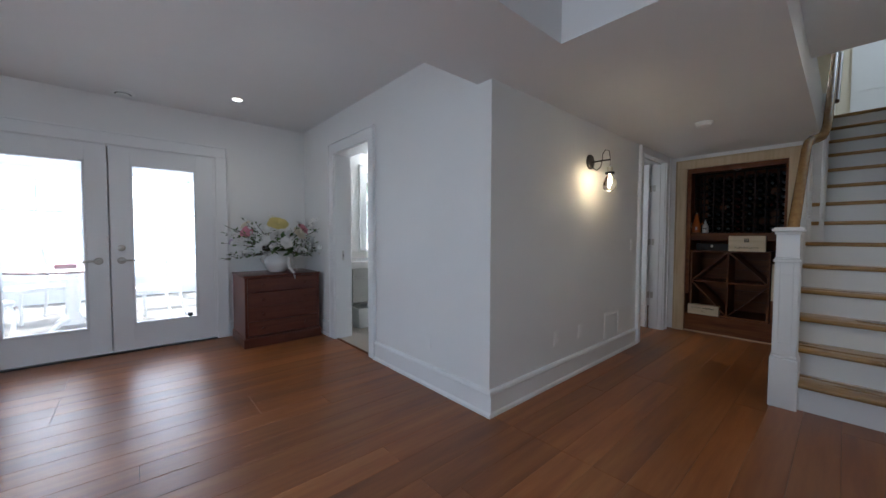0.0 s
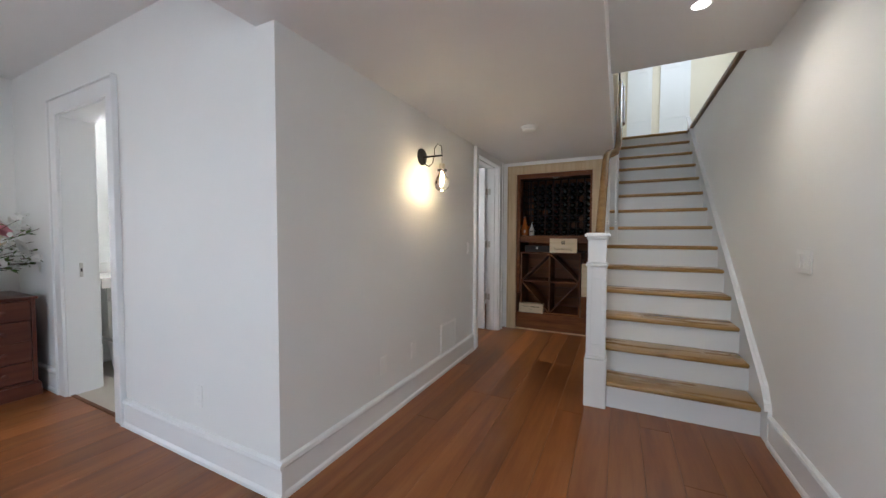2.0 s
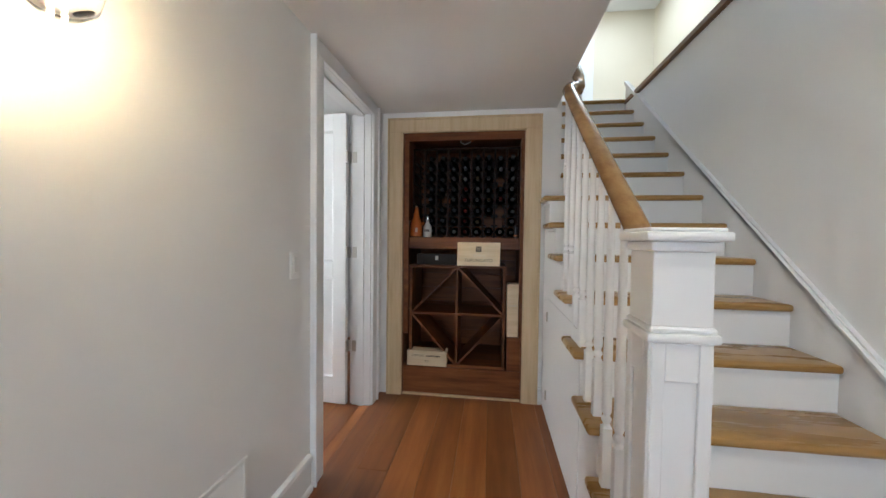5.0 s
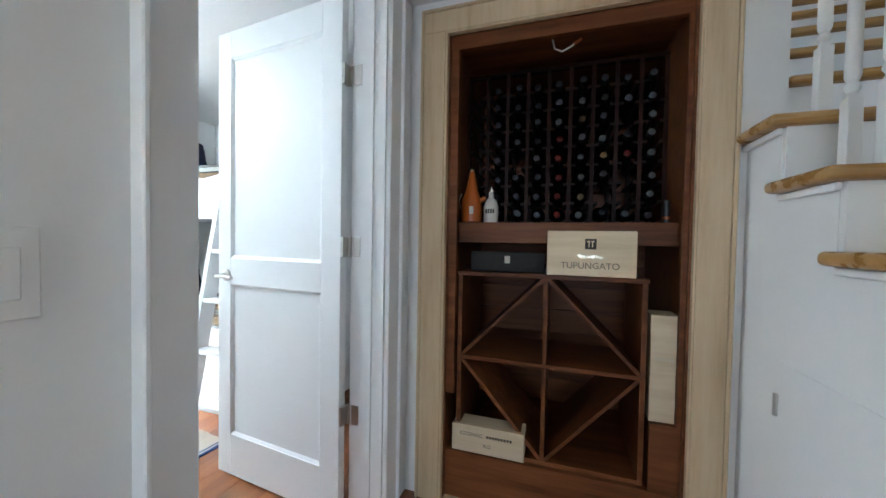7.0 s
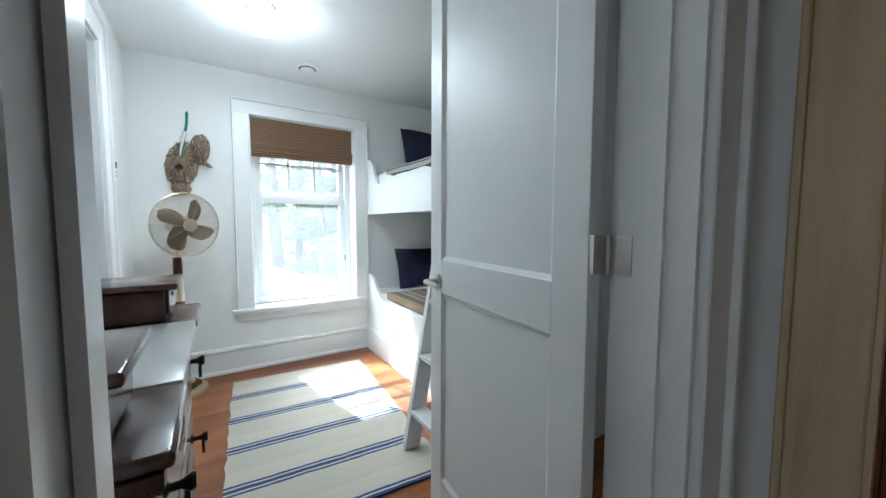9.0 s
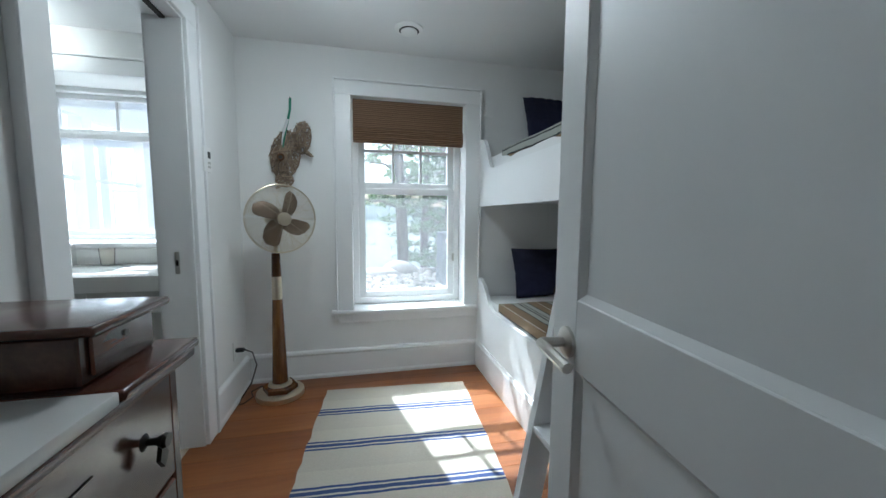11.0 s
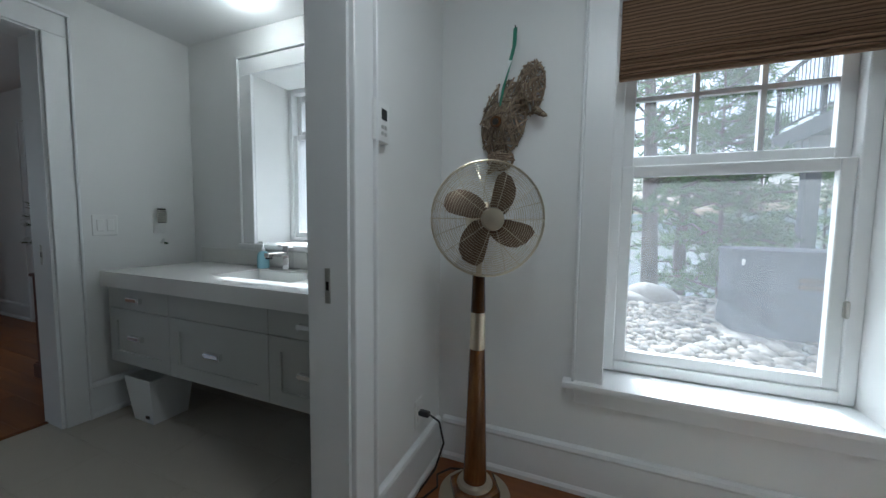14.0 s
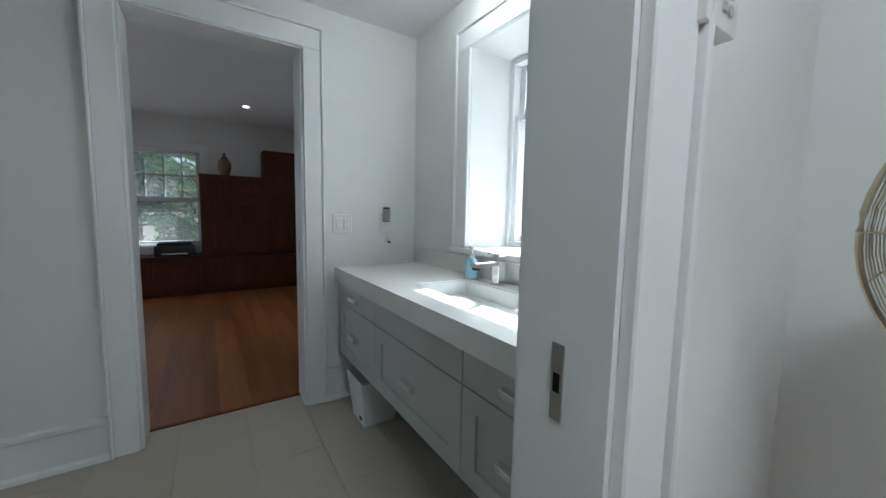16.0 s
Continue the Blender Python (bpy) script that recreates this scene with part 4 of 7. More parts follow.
cube = thing("bottle_cubby", "dark wooden cubby rack with crossed dividers", "wine rack", (6.3, 1.33, 0.213))
y0, y1, z0, z1, xf, xb = 0.968, 1.688, 0.232, 0.965, 6.125, 6.50
part("side", box(xf, xb, y0, y0 + 0.018, z0, z1), CELLAR, cube)
part("side", box(xf, xb, y1 - 0.018, y1, z0, z1), CELLAR, cube)
part("shelf", box(xf, xb, y0 - 0.005, y1 + 0.005, z1, z1 + 0.018, 0.002), CELLAR, cube)
part("shelf", box(xf, xb, y0, y1, z0 - 0.018, z0), CELLAR, cube)
ym, zm = (y0 + y1) / 2, 0.615
part("divider", box(xf, xb, ym - 0.008, ym + 0.008, z0, z1), CELLAR, cube)
part("shelf", bx(box(xf, xb, y0 + 0.018, ym - 0.008, zm - 0.008, zm + 0.008), xf, xb, ym + 0.008, y1 - 0.018, zm - 0.008, zm + 0.008), CELLAR, cube)
for ya, za, yb, zb in ((ym + 0.008, z1, y1 - 0.018, zm + 0.008), (ym - 0.008, z1, y0 + 0.018, zm + 0.008), (ym + 0.008, z0, y1 - 0.018, zm - 0.008), (ym - 0.008, z0, y0 + 0.018, zm - 0.008)):
    d = Vector((0, yb - ya, zb - za)).normalized()
    n = Vector((0, -d.z, d.y)) * 0.007
    part("diagonal", prism(bmesh.new(), [(ya + n.y, za + n.z), (yb + n.y, zb + n.z), (yb - n.y, zb - n.z), (ya - n.y, za - n.z)], 0, xf + 0.004, xb - 0.02), CELLAR, cube, smooth=None)

# upright bottle rack of nine columns
rack = thing("bottle_rack", "dark wooden bottle rack of nine columns, coloured darker for niche shade", "wine rack", (6.45, 1.3, 1.226))
R0, R1, COLS, ROWS = 0.874, 1.736, 9, 8
cw, rh = (R1 - R0) / COLS, 0.0865
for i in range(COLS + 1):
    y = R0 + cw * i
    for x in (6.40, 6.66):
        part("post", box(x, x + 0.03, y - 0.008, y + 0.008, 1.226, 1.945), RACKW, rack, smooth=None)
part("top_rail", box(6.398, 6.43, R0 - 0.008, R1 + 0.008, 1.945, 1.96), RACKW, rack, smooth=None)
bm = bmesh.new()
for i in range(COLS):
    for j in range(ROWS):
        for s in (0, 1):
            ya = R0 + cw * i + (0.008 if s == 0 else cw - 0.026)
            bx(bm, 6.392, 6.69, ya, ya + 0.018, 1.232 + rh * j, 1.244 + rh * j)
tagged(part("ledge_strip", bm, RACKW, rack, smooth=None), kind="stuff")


def bottle(cap):
    root = thing("wine_bottle", "dark wine bottle lying neck outwards in the rack", "bottle", (0, 0, 0), "bottles in the rack")
    body = lathe(bmesh.new(), [(0.010, 0.0), (0.036, 0.004), (0.0375, 0.02), (0.0375, 0.18), (0.030, 0.205), (0.0155, 0.228), (0.0140, 0.262)], 14, aim((0, 0, 0), (-1, 0, 0)))
    part("body", body, BOTTLE, root)
    part("capsule", lathe(bmesh.new(), [(0.0146, 0.245), (0.0140, 0.297), (0.0148, 0.30), (0.0148, 0.306), (0.011, 0.308)], 12, aim((0, 0, 0), (-1, 0, 0))), cap, root)
    return root


# foil colours lowered, with the shade deep in the rack put into them
CAPS = [paint("foil_black", (0.02, 0.02, 0.022), 0.35, 0.1, 40, 0.03), paint("foil_silver", (0.10, 0.10, 0.098), 0.3, 0.05, 40, 0.03), paint("foil_red", (0.10, 0.009, 0.006), 0.35, 0.1, 40, 0.03), paint("foil_grey", (0.045, 0.045, 0.05), 0.35, 0.1, 40, 0.03), paint("foil_gold", (0.085, 0.058, 0.025), 0.35, 0.1, 40, 0.03)]
for foil in CAPS:
    foil.node_tree.nodes["Principled BSDF"].inputs["Specular IOR Level"].default_value = 0.15
PICK = ["00000000", "00330300", "13313000", "13310300", "22222130", "14111410", "03041303", "10020313", "01111111"]
rng = random.Random(4)
made = {}
for i in range(COLS):
    for j in range(ROWS):
        if (i == 0 and j > 0) or rng.random() < 0.05:
            continue
        k = int(PICK[i][j])
        y = R1 - cw * (i + 0.5)
        m = pose(6.722 + rng.uniform(-0.012, 0.004), y - 0.010, 1.212 + rh * j + 0.037 - 0.004, 0, rng.uniform(-1.5, 1.5), rng.uniform(-1, 1))
        if k not in made:
            made[k] = bottle(CAPS[k])
            made[k].matrix_basis = m
        else:
            copy_thing(made[k], m)

jug = thing("orange_bottle", "orange glazed bottle with a pointed neck", "bottle", (6.20, 1.675, 1.226))
part("body", lathe(bmesh.new(), [(0.030, 1.226), (0.046, 1.232), (0.048, 1.29), (0.044, 1.33), (0.028, 1.375), (0.018, 1.42), (0.012, 1.45), (0.011, 1.462)], 20, Matrix.Translation((6.262, 1.675, 0))), ORANGE, jug)
part("spout", rod(bmesh.new(), (6.262, 1.640, 1.325), (6.262, 1.612, 1.342), 0.012, 0.009), ORANGE, jug)
part("cord", tube(bmesh.new(), [(6.235, 1.718, 1.29), (6.235, 1.727, 1.33), (6.235, 1.715, 1.36)], 0.003, 6), SATIN, jug)
part("stopper", lathe(bmesh.new(), [(0.009, 1.462), (0.009, 1.472)], 10, Matrix.Translation((6.262, 1.675, 0))), CHAMPAGNE, jug)
part("label", box(6.2125, 6.2145, 1.655, 1.673, 1.265, 1.30), LABEL, jug)
pump = thing("white_bottle", "small white and clear bottle with a dark printed label", "bottle", (6.20, 1.582, 1.226))
C = Matrix.Translation((6.25, 1.582, 0))
part("body", lathe(bmesh.new(), [(0.028, 1.226), (0.033, 1.23), (0.033, 1.30), (0.024, 1.325), (0.012, 1.34), (0.011, 1.365)], 18, C), LABEL, pump)
part("cap", lathe(bmesh.new(), [(0.014, 1.365), (0.014, 1.375), (0.008, 1.378), (0.008, 1.388)], 12, C), CHROME, pump)
bm = bmesh.new()
for k in range(4):
    bx(bm, 6.2155, 6.2175, 1.562 + k * 0.0105, 1.569 + k * 0.0105, 1.268, 1.288)
part("label_print", bm, INK, pump, smooth=None)
cap = thing("bottle_neck", "dark bottle standing upright with a red banded neck", "bottle", (6.22, 0.895, 1.226))
C = Matrix.Translation((6.22, 0.895, 0))
part("body", lathe(bmesh.new(), [(0.013, 1.226), (0.013, 1.31), (0.010, 1.312)], 12, C), BLACK, cap)
part("band", lathe(bmesh.new(), [(0.0136, 1.24), (0.0136, 1.25)], 12, C), ORANGE, cap)

crate = thing("wine_crate", "pale pine wine crate with a burnt stamp and faded lettering", "crate", (6.22, 1.168, 1.024))
part("body", box(6.112, 6.166, 1.010, 1.326, 1.0245, 1.198, 0.003), CRATE, crate)
text_part("lettering", "TUPUNGATO", Matrix.Translation((6.1113, 1.17, 1.054)) @ FACE_W, 0.034, FADED, crate, "faded dark lettering")
bm = bmesh.new()
for k in range(6):
    bx(bm, 6.1108, 6.1118, 1.125 + k * 0.015, 1.135 + k * 0.015, 1.092 + 0.004 * (k % 2), 1.102 + 0.003 * (k % 3))
part("script", bm, CHAMPAGNE, crate, "faint script that cannot be read", smooth=None)
part("stamp", box(6.1105, 6.1118, 1.148, 1.188, 1.128, 1.168, 0.0), INK, crate, "dark square stamp", smooth=None)
bm = bx(bx(box(6.1098, 6.1104, 1.155, 1.166, 1.155, 1.16), 6.1098, 6.1104, 1.170, 1.181, 1.155, 1.16), 6.1098, 6.1104, 1.160, 1.164, 1.136, 1.155)
part("stamp_mark", bx(bm, 6.1098, 6.1104, 1.172, 1.176, 1.136, 1.155), CRATE, crate, smooth=None)
case = thing("black_case", "black box with a small silver clasp", "box", (6.2, 1.495, 1.024))
part("body", box(6.145, 6.167, 1.345, 1.65, 1.0245, 1.108, 0.006, 2), paint("dark_leatherette", (0.008, 0.0065, 0.006), 0.75, 0.1, 60, 0.1), case)
part("clasp", box(6.139, 6.145, 1.484, 1.506, 1.062, 1.092, 0.001), LABEL, case)
tall = thing("tall_crate", "tall pale pine box with faint lettering", "crate", (6.2, 0.91, 0.462))
part("body", box(6.125, 6.235, 0.868, 0.958, 0.4625, 0.855, 0.003), CRATE, tall)
bm = bmesh.new()
for k in range(7):
    bx(bm, 6.1238, 6.1248, 0.882 + k * 0.0095, 0.889 + k * 0.0095, 0.690, 0.700)
part("lettering", bm, CHAMPAGNE, tall, "faint lettering that cannot be read", smooth=None)
low = thing("low_crate", "low pale pine box stamped with words", "crate", (6.1, 1.56, 0.236))
part("body", box(6.112, 6.21, 1.425, 1.73, 0.2365, 0.352, 0.003), CRATE, low)
text_part("lettering", "COGNAC", Matrix.Translation((6.1113, 1.645, 0.308)) @ FACE_W, 0.022, FADED, low, "stamped lettering")
text_part("lettering", "X.O.", Matrix.Translation((6.1113, 1.575, 0.268)) @ FACE_W, 0.02, FADED, low, "stamped lettering")
bm = bmesh.new()
for k in range(9):
    bx(bm, 6.1108, 6.1118, 1.475 + k * 0.012, 1.483 + k * 0.012, 0.309, 0.320)
part("lettering_bars", bm, INK, low, smooth=None)
wire = thing("loose_wire", "white cable with a yellow connector under the niche head", "cable", (6.3, 1.25, 1.94))
part("cable", tube(bmesh.new(), [(6.25, 1.33, 1.985), (6.24, 1.32, 1.94), (6.24, 1.29, 1.925), (6.24, 1.255, 1.94), (6.24, 1.22, 1.965)], 0.004, 6), PLATE, wire)
part("connector", rod(bmesh.new(), (6.24, 1.245, 1.948), (6.24, 1.215, 1.965), 0.008, 0.006), ORANGE, wire)
for ob, dy, dz in ((rack, -0.010, -0.032), (jug, -0.004, -0.0325), (pump, -0.004, -0.0325), (cap, 0.0, -0.0325), (crate, 0.0, -0.040), (case, -0.01, -0.040), (low, -0.028, -0.023), (tall, -0.003, 0.0), (wire, 0.0, -0.015)):
    ob.location += Vector((0, dy, dz))      # where the ledge, the cubby and the plinth carry them
# ---- hall and living room things ----
def plate(name, label, axis, face, out, a, z, w=0.07, h=0.115, rockers=1, dark=False):
    """A wall plate on a wall's face: axis 0 for a wall along x, 1 along y."""
    root = thing(name, label, name.replace("_", " "), (a, face, z) if axis == 0 else (face, a, z))

    def flat(a0, a1, z0, z1, d0, d1, bev):
        f0, f1 = sorted((face + out * d0, face + out * d1))
        return box(a0, a1, f0, f1, z0, z1, bev) if axis == 0 else box(f0, f1, a0, a1, z0, z1, bev)
    part("plate", flat(a - w / 2, a + w / 2, z - h / 2, z + h / 2, 0, 0.006, 0.002), PLATE, root)
    for i in range(rockers):
        c = a + (i - (rockers - 1) / 2) * 0.046
        if name == "outlet":
            for dz in (-0.021, 0.021):
                part("socket", flat(c - 0.015, c + 0.015, z + dz - 0.014, z + dz + 0.014, 0.006, 0.008, 0.002), PLATE, root)
        else:
            part("rocker", flat(c - 0.016, c + 0.016, z - 0.033, z + 0.033, 0.006, 0.010, 0.002), PLATE, root)
    return root


plate("light_switch", "white double rocker light switch beside the stairs", 0, -0.235, 1, 3.886, 1.072, 0.155, 0.115, 3)
plate("light_switch", "white rocker light switch beside the bedroom door", 0, 1.91, -1, 4.895, 1.064, 0.07, 0.115)
plate("outlet", "white wall outlet above the baseboard", 1, 2.68, -1, 2.525, 0.345)
plate("outlet", "white wall outlet above the baseboard", 0, 1.91, -1, 3.46, 0.352)
plate("outlet", "white blank wall plate above the baseboard", 0, 1.91, -1, 3.835, 0.345)
plate("light_switch", "white double light switch in the bathroom", 1, 2.86, 1, 4.375, 1.08, 0.115, 0.115, 2)
plate("light_switch", "white light switch above the bunk", 0, 4.77, -1, 6.47, 1.95, 0.07, 0.115)

grille = thing("wall_vent", "white return air grille low on the hall wall", "vent", (4.42, 1.91, 0.22))
bm = bmesh.new()
for p, q, a, b in ((4.284, 4.302, 0.175, 0.425), (4.573, 4.591, 0.175, 0.425), (4.302, 4.573, 0.175, 0.193), (4.302, 4.573, 0.407, 0.425)):
    bx(bm, p, q, 1.902, 1.91, a, b, 0.002)
part("frame", bm, PLATE, grille)
for i in range(16):
    z = 0.195 + i * 0.0132
    part("slat", prism(bmesh.new(), [(1.904, z), (1.909, z + 0.009), (1.9095, z + 0.0105), (1.9045, z + 0.0015)], 0, 4.302, 4.573), PLATE, grille, smooth=None)

smoke = thing("smoke_detector", "round white smoke detector on the hall ceiling", "smoke detector", (4.655, 1.265, HALLC))
part("base", lathe(bmesh.new(), [(0.066, HALLC - 0.001), (0.066, HALLC - 0.012), (0.058, HALLC - 0.016)], 28, Matrix.Translation((4.655, 1.265, 0))), PLATE, smoke)
part("cover", lathe(bmesh.new(), [(0.055, HALLC - 0.016), (0.053, HALLC - 0.03), (0.040, HALLC - 0.038), (0.012, HALLC - 0.040)], 28, Matrix.Translation((4.655, 1.265, 0))), PLATE, smoke)

for x, y, z in ((1.79, 4.34, LR), (3.80, 0.22, TRAYC), (-0.2, 4.15, LR), (-0.3, 1.7, HALLC)):
    dl = thing("downlight", "small lit recessed ceiling light with a white ring", "downlight", (x, y, z), "recessed ceiling lights")
    C = Matrix.Translation((x, y, 0))
    part("ring", tube(bmesh.new(), [(x + 0.042 * math.cos(k * math.pi / 12), y + 0.042 * math.sin(k * math.pi / 12), z - 0.003) for k in range(24)], 0.006, 8, closed=True), PLATE, dl)
    part("lens", lathe(bmesh.new(), [(0.038, z - 0.001), (0.038, z - 0.004), (0.03, z - 0.005)], 24, C), GLOWLED, dl)
for x, y, z, nm in ((0.97, 4.86, LR, "ceiling"), (5.83, 4.42, BEDC, "bedroom ceiling")):
    v = thing("ceiling_vent", "round white air vent in the " + nm, "vent", (x, y, z))
    C = Matrix.Translation((x, y, 0))
    part("flange", lathe(bmesh.new(), [(0.085, z - 0.001), (0.083, z - 0.010), (0.062, z - 0.016)], 28, C), PLATE, v)
    part("gap", lathe(bmesh.new(), [(0.060, z - 0.0165), (0.055, z - 0.018)], 28, C), RUBBER, v)
    part("disc", lathe(bmesh.new(), [(0.050, z - 0.0185), (0.050, z - 0.026), (0.040, z - 0.032), (0.01, z - 0.034)], 28, C), PLATE, v)

# wall lamp
sc = thing("wall_lamp", "black iron wall lamp with a clear globe bulb, lit", "wall lamp", (3.952, 1.91, 1.79))
part("backplate", lathe(bmesh.new(), [(0.062, 0), (0.062, 0.010), (0.056, 0.016), (0.010, 0.018)], 28, aim((3.952, 1.91, 1.80), (3.952, 1, 1.80))), BLACK, sc)
part("arm", rod(bmesh.new(), (3.952, 1.90, 1.795), (3.952, 1.735, 1.795), 0.0065), BLACK, sc)
loop = [(3.952, 1.892, 1.785), (3.952, 1.875, 1.74), (3.952, 1.845, 1.722), (3.952, 1.815, 1.745), (3.952, 1.80, 1.80), (3.952, 1.80, 1.85), (3.952, 1.775, 1.882), (3.952, 1.745, 1.865), (3.952, 1.737, 1.81), (3.952, 1.737, 1.735)]
part("cord", tube(bmesh.new(), loop, 0.0032, 6), BLACK, sc)
C = Matrix.Translation((3.952, 1.737, 0))
sk = part("socket", lathe(bmesh.new(), [(0.010, 1.738), (0.020, 1.732), (0.021, 1.695), (0.033, 1.69), (0.034, 1.678), (0.024, 1.676)], 20, C), CHAMPAGNE, sc)
part("collar", lathe(bmesh.new(), [(0.036, 1.692), (0.036, 1.676), (0.030, 1.675)], 24, C), BLACK, sk)
bulb = part("bulb", lathe(bmesh.new(), [(0.018, 1.676), (0.024, 1.66), (0.041, 1.635), (0.053, 1.603), (0.054, 1.585), (0.046, 1.555), (0.026, 1.538), (0.003, 1.533)], 24, C), BULB, sc)
bulb.visible_shadow = False
part("filament", tube(bmesh.new(), [(3.946, 1.737, 1.67), (3.944, 1.737, 1.60), (3.95, 1.741, 1.575), (3.956, 1.733, 1.60), (3.960, 1.737, 1.65)], 0.0026, 6), GLOWBULB, bulb)

sc.location.z -= 0.018

# chest of drawers
ch = thing("chest_of_drawers", "dark cherry chest of four drawers with round knobs", "chest of drawers", (2.18, 4.70, 0))
x0, x1, y0, y1, zt = 1.84, 2.60, 4.41, 4.95, 0.735
bm = bmesh.new()
for a in ((x0, x0 + 0.022, y0 + 0.004, y1, 0.10, zt - 0.022), (x1 - 0.022, x1, y0 + 0.004, y1, 0.10, zt - 0.022), (x0 + 0.022, x1 - 0.022, y0 + 0.03, y1, 0.10, zt - 0.022)):
    bx(bm, *a)
part("body", bm, CHERRY, ch)
part("top", box(x0 - 0.012, x1 + 0.012, y0 - 0.012, y1, zt - 0.022, zt, 0.006, 2), CHERRY, ch)
part("plinth", bx(box(x0 - 0.015, x1 + 0.015, y0 - 0.018, y1, 0, 0.095, 0.004), x0 - 0.008, x1 + 0.008, y0 - 0.010, y1, 0.095, 0.108, 0.005), CHERRY, ch)
zs = [0.116, 0.262, 0.408, 0.562, 0.708]
for a, b in zip(zs, zs[1:]):
    d = part("drawer_front", box(x0 + 0.026, x1 - 0.026, y0 - 0.004, y0 + 0.02, a + 0.003, b - 0.003, 0.004), CHERRY, ch)
    for kx in (x0 + 0.165, x1 - 0.165):
        part("knob", lathe(bmesh.new(), [(0.008, 0), (0.007, 0.012), (0.016, 0.02), (0.017, 0.028), (0.008, 0.034)], 16, aim((kx, y0 - 0.004, (a + b) / 2), (kx, 0, (a + b) / 2))), CHERRY, d)
part("mid_rail", box(x0 + 0.022, x1 - 0.022, y0 - 0.008, y0 + 0.02, 0.402, 0.414, 0.003), CHERRY, ch)

# pitcher with flowers
vx, vy, vz = 2.235, 4.69, 0.7355
C = Matrix.Translation((vx, vy, vz))
vase = thing("pitcher", "white ceramic pitcher on the chest of drawers", "pitcher", (vx, vy, vz))
part("body", lathe(bmesh.new(), [(0.075, 0), (0.085, 0.006), (0.10, 0.02), (0.135, 0.07), (0.140, 0.11), (0.125, 0.155), (0.10, 0.185), (0.098, 0.205), (0.112, 0.235), (0.104, 0.235), (0.09, 0.20), (0.06, 0.19)], 28, C), CERAMIC, vase)
part("handle", tube(bmesh.new(), [(vx - 0.09, vy, vz + 0.20), (vx - 0.15, vy - 0.01, vz + 0.205), (vx - 0.175, vy - 0.01, vz + 0.16), (vx - 0.15, vy - 0.01, vz + 0.10), (vx - 0.12, vy, vz + 0.07)], 0.013, 10), CERAMIC, vase)
part("ribbon", tube(bmesh.new(), [(vx + 0.06, vy - 0.10, vz + 0.20), (vx + 0.075, vy - 0.155, vz + 0.15), (vx + 0.07, vy - 0.175, vz + 0.06), (vx + 0.085, vy - 0.285, vz + 0.006), (vx + 0.095, vy - 0.292, vz - 0.06)], 0.004, 6, 4.0), SATIN, vase, "white satin ribbon")
part("ribbon", tube(bmesh.new(), [(vx + 0.06, vy - 0.10, vz + 0.20), (vx + 0.13, vy - 0.12, vz + 0.16), (vx + 0.15, vy - 0.13, vz + 0.08), (vx + 0.17, vy - 0.14, vz + 0.02)], 0.004, 6, 5.0), SATIN, vase, "white satin ribbon")

rf = random.Random(11)


def petals(bm, c, d, rad, rings, per, curl=0.5):
    """A bloom: rings of cupped petals round the way d."""
    q = Vector(d).to_track_quat("Z", "Y").to_matrix().to_4x4()
    for k in range(rings):
        f = (k + 1) / rings
        for i in range(per + 2 * k):
            a = 2 * math.pi * (i + 0.5 * (k % 2)) / (per + 2 * k) + rf.uniform(-0.1, 0.1)
            m = Matrix.Translation(c) @ q @ Matrix.Rotation(a, 4, "Z") @ Matrix.Rotation(-radians(70 - 62 * f) * curl * 1.6, 4, "Y")
            w, ln = rad * 0.40 * f + 0.004, rad * (0.45 + 0.55 * f) * rf.uniform(0.85, 1.1)
            pts = [(0, 0, 0), (ln * 0.45, -w, 0.10 * ln), (ln * 0.95, -w * 0.6, 0.02 * ln), (ln, w * 0.1, -0.04 * ln), (ln * 0.92, w * 0.7, 0.02 * ln), (ln * 0.45, w, 0.10 * ln)]
            vs = [bm.verts.new(m @ Vector(p)) for p in pts]
            bm.faces.new(vs)


def leaf(bm, p, d, ln, w):
    q = Vector(d).normalized().to_track_quat("X", "Z").to_matrix().to_4x4()
    m = Matrix.Translation(p) @ q @ Matrix.Rotation(rf.uniform(-0.9, 0.9), 4, "X")
    mid = [m @ Vector((ln * f, 0, -0.12 * ln * f * f)) for f in (0, 0.5, 1.0)]
    a, b = m @ Vector((ln * 0.45, w, 0.02 * ln)), m @ Vector((ln * 0.45, -w, 0.02 * ln))
    v = [bm.verts.new(x) for x in (mid[0], a, mid[2], b, mid[1])]
    bm.faces.new((v[0], v[4], v[1])), bm.faces.new((v[1], v[4], v[2])), bm.faces.new((v[0], v[3], v[4])), bm.faces.new((v[3], v[2], v[4]))


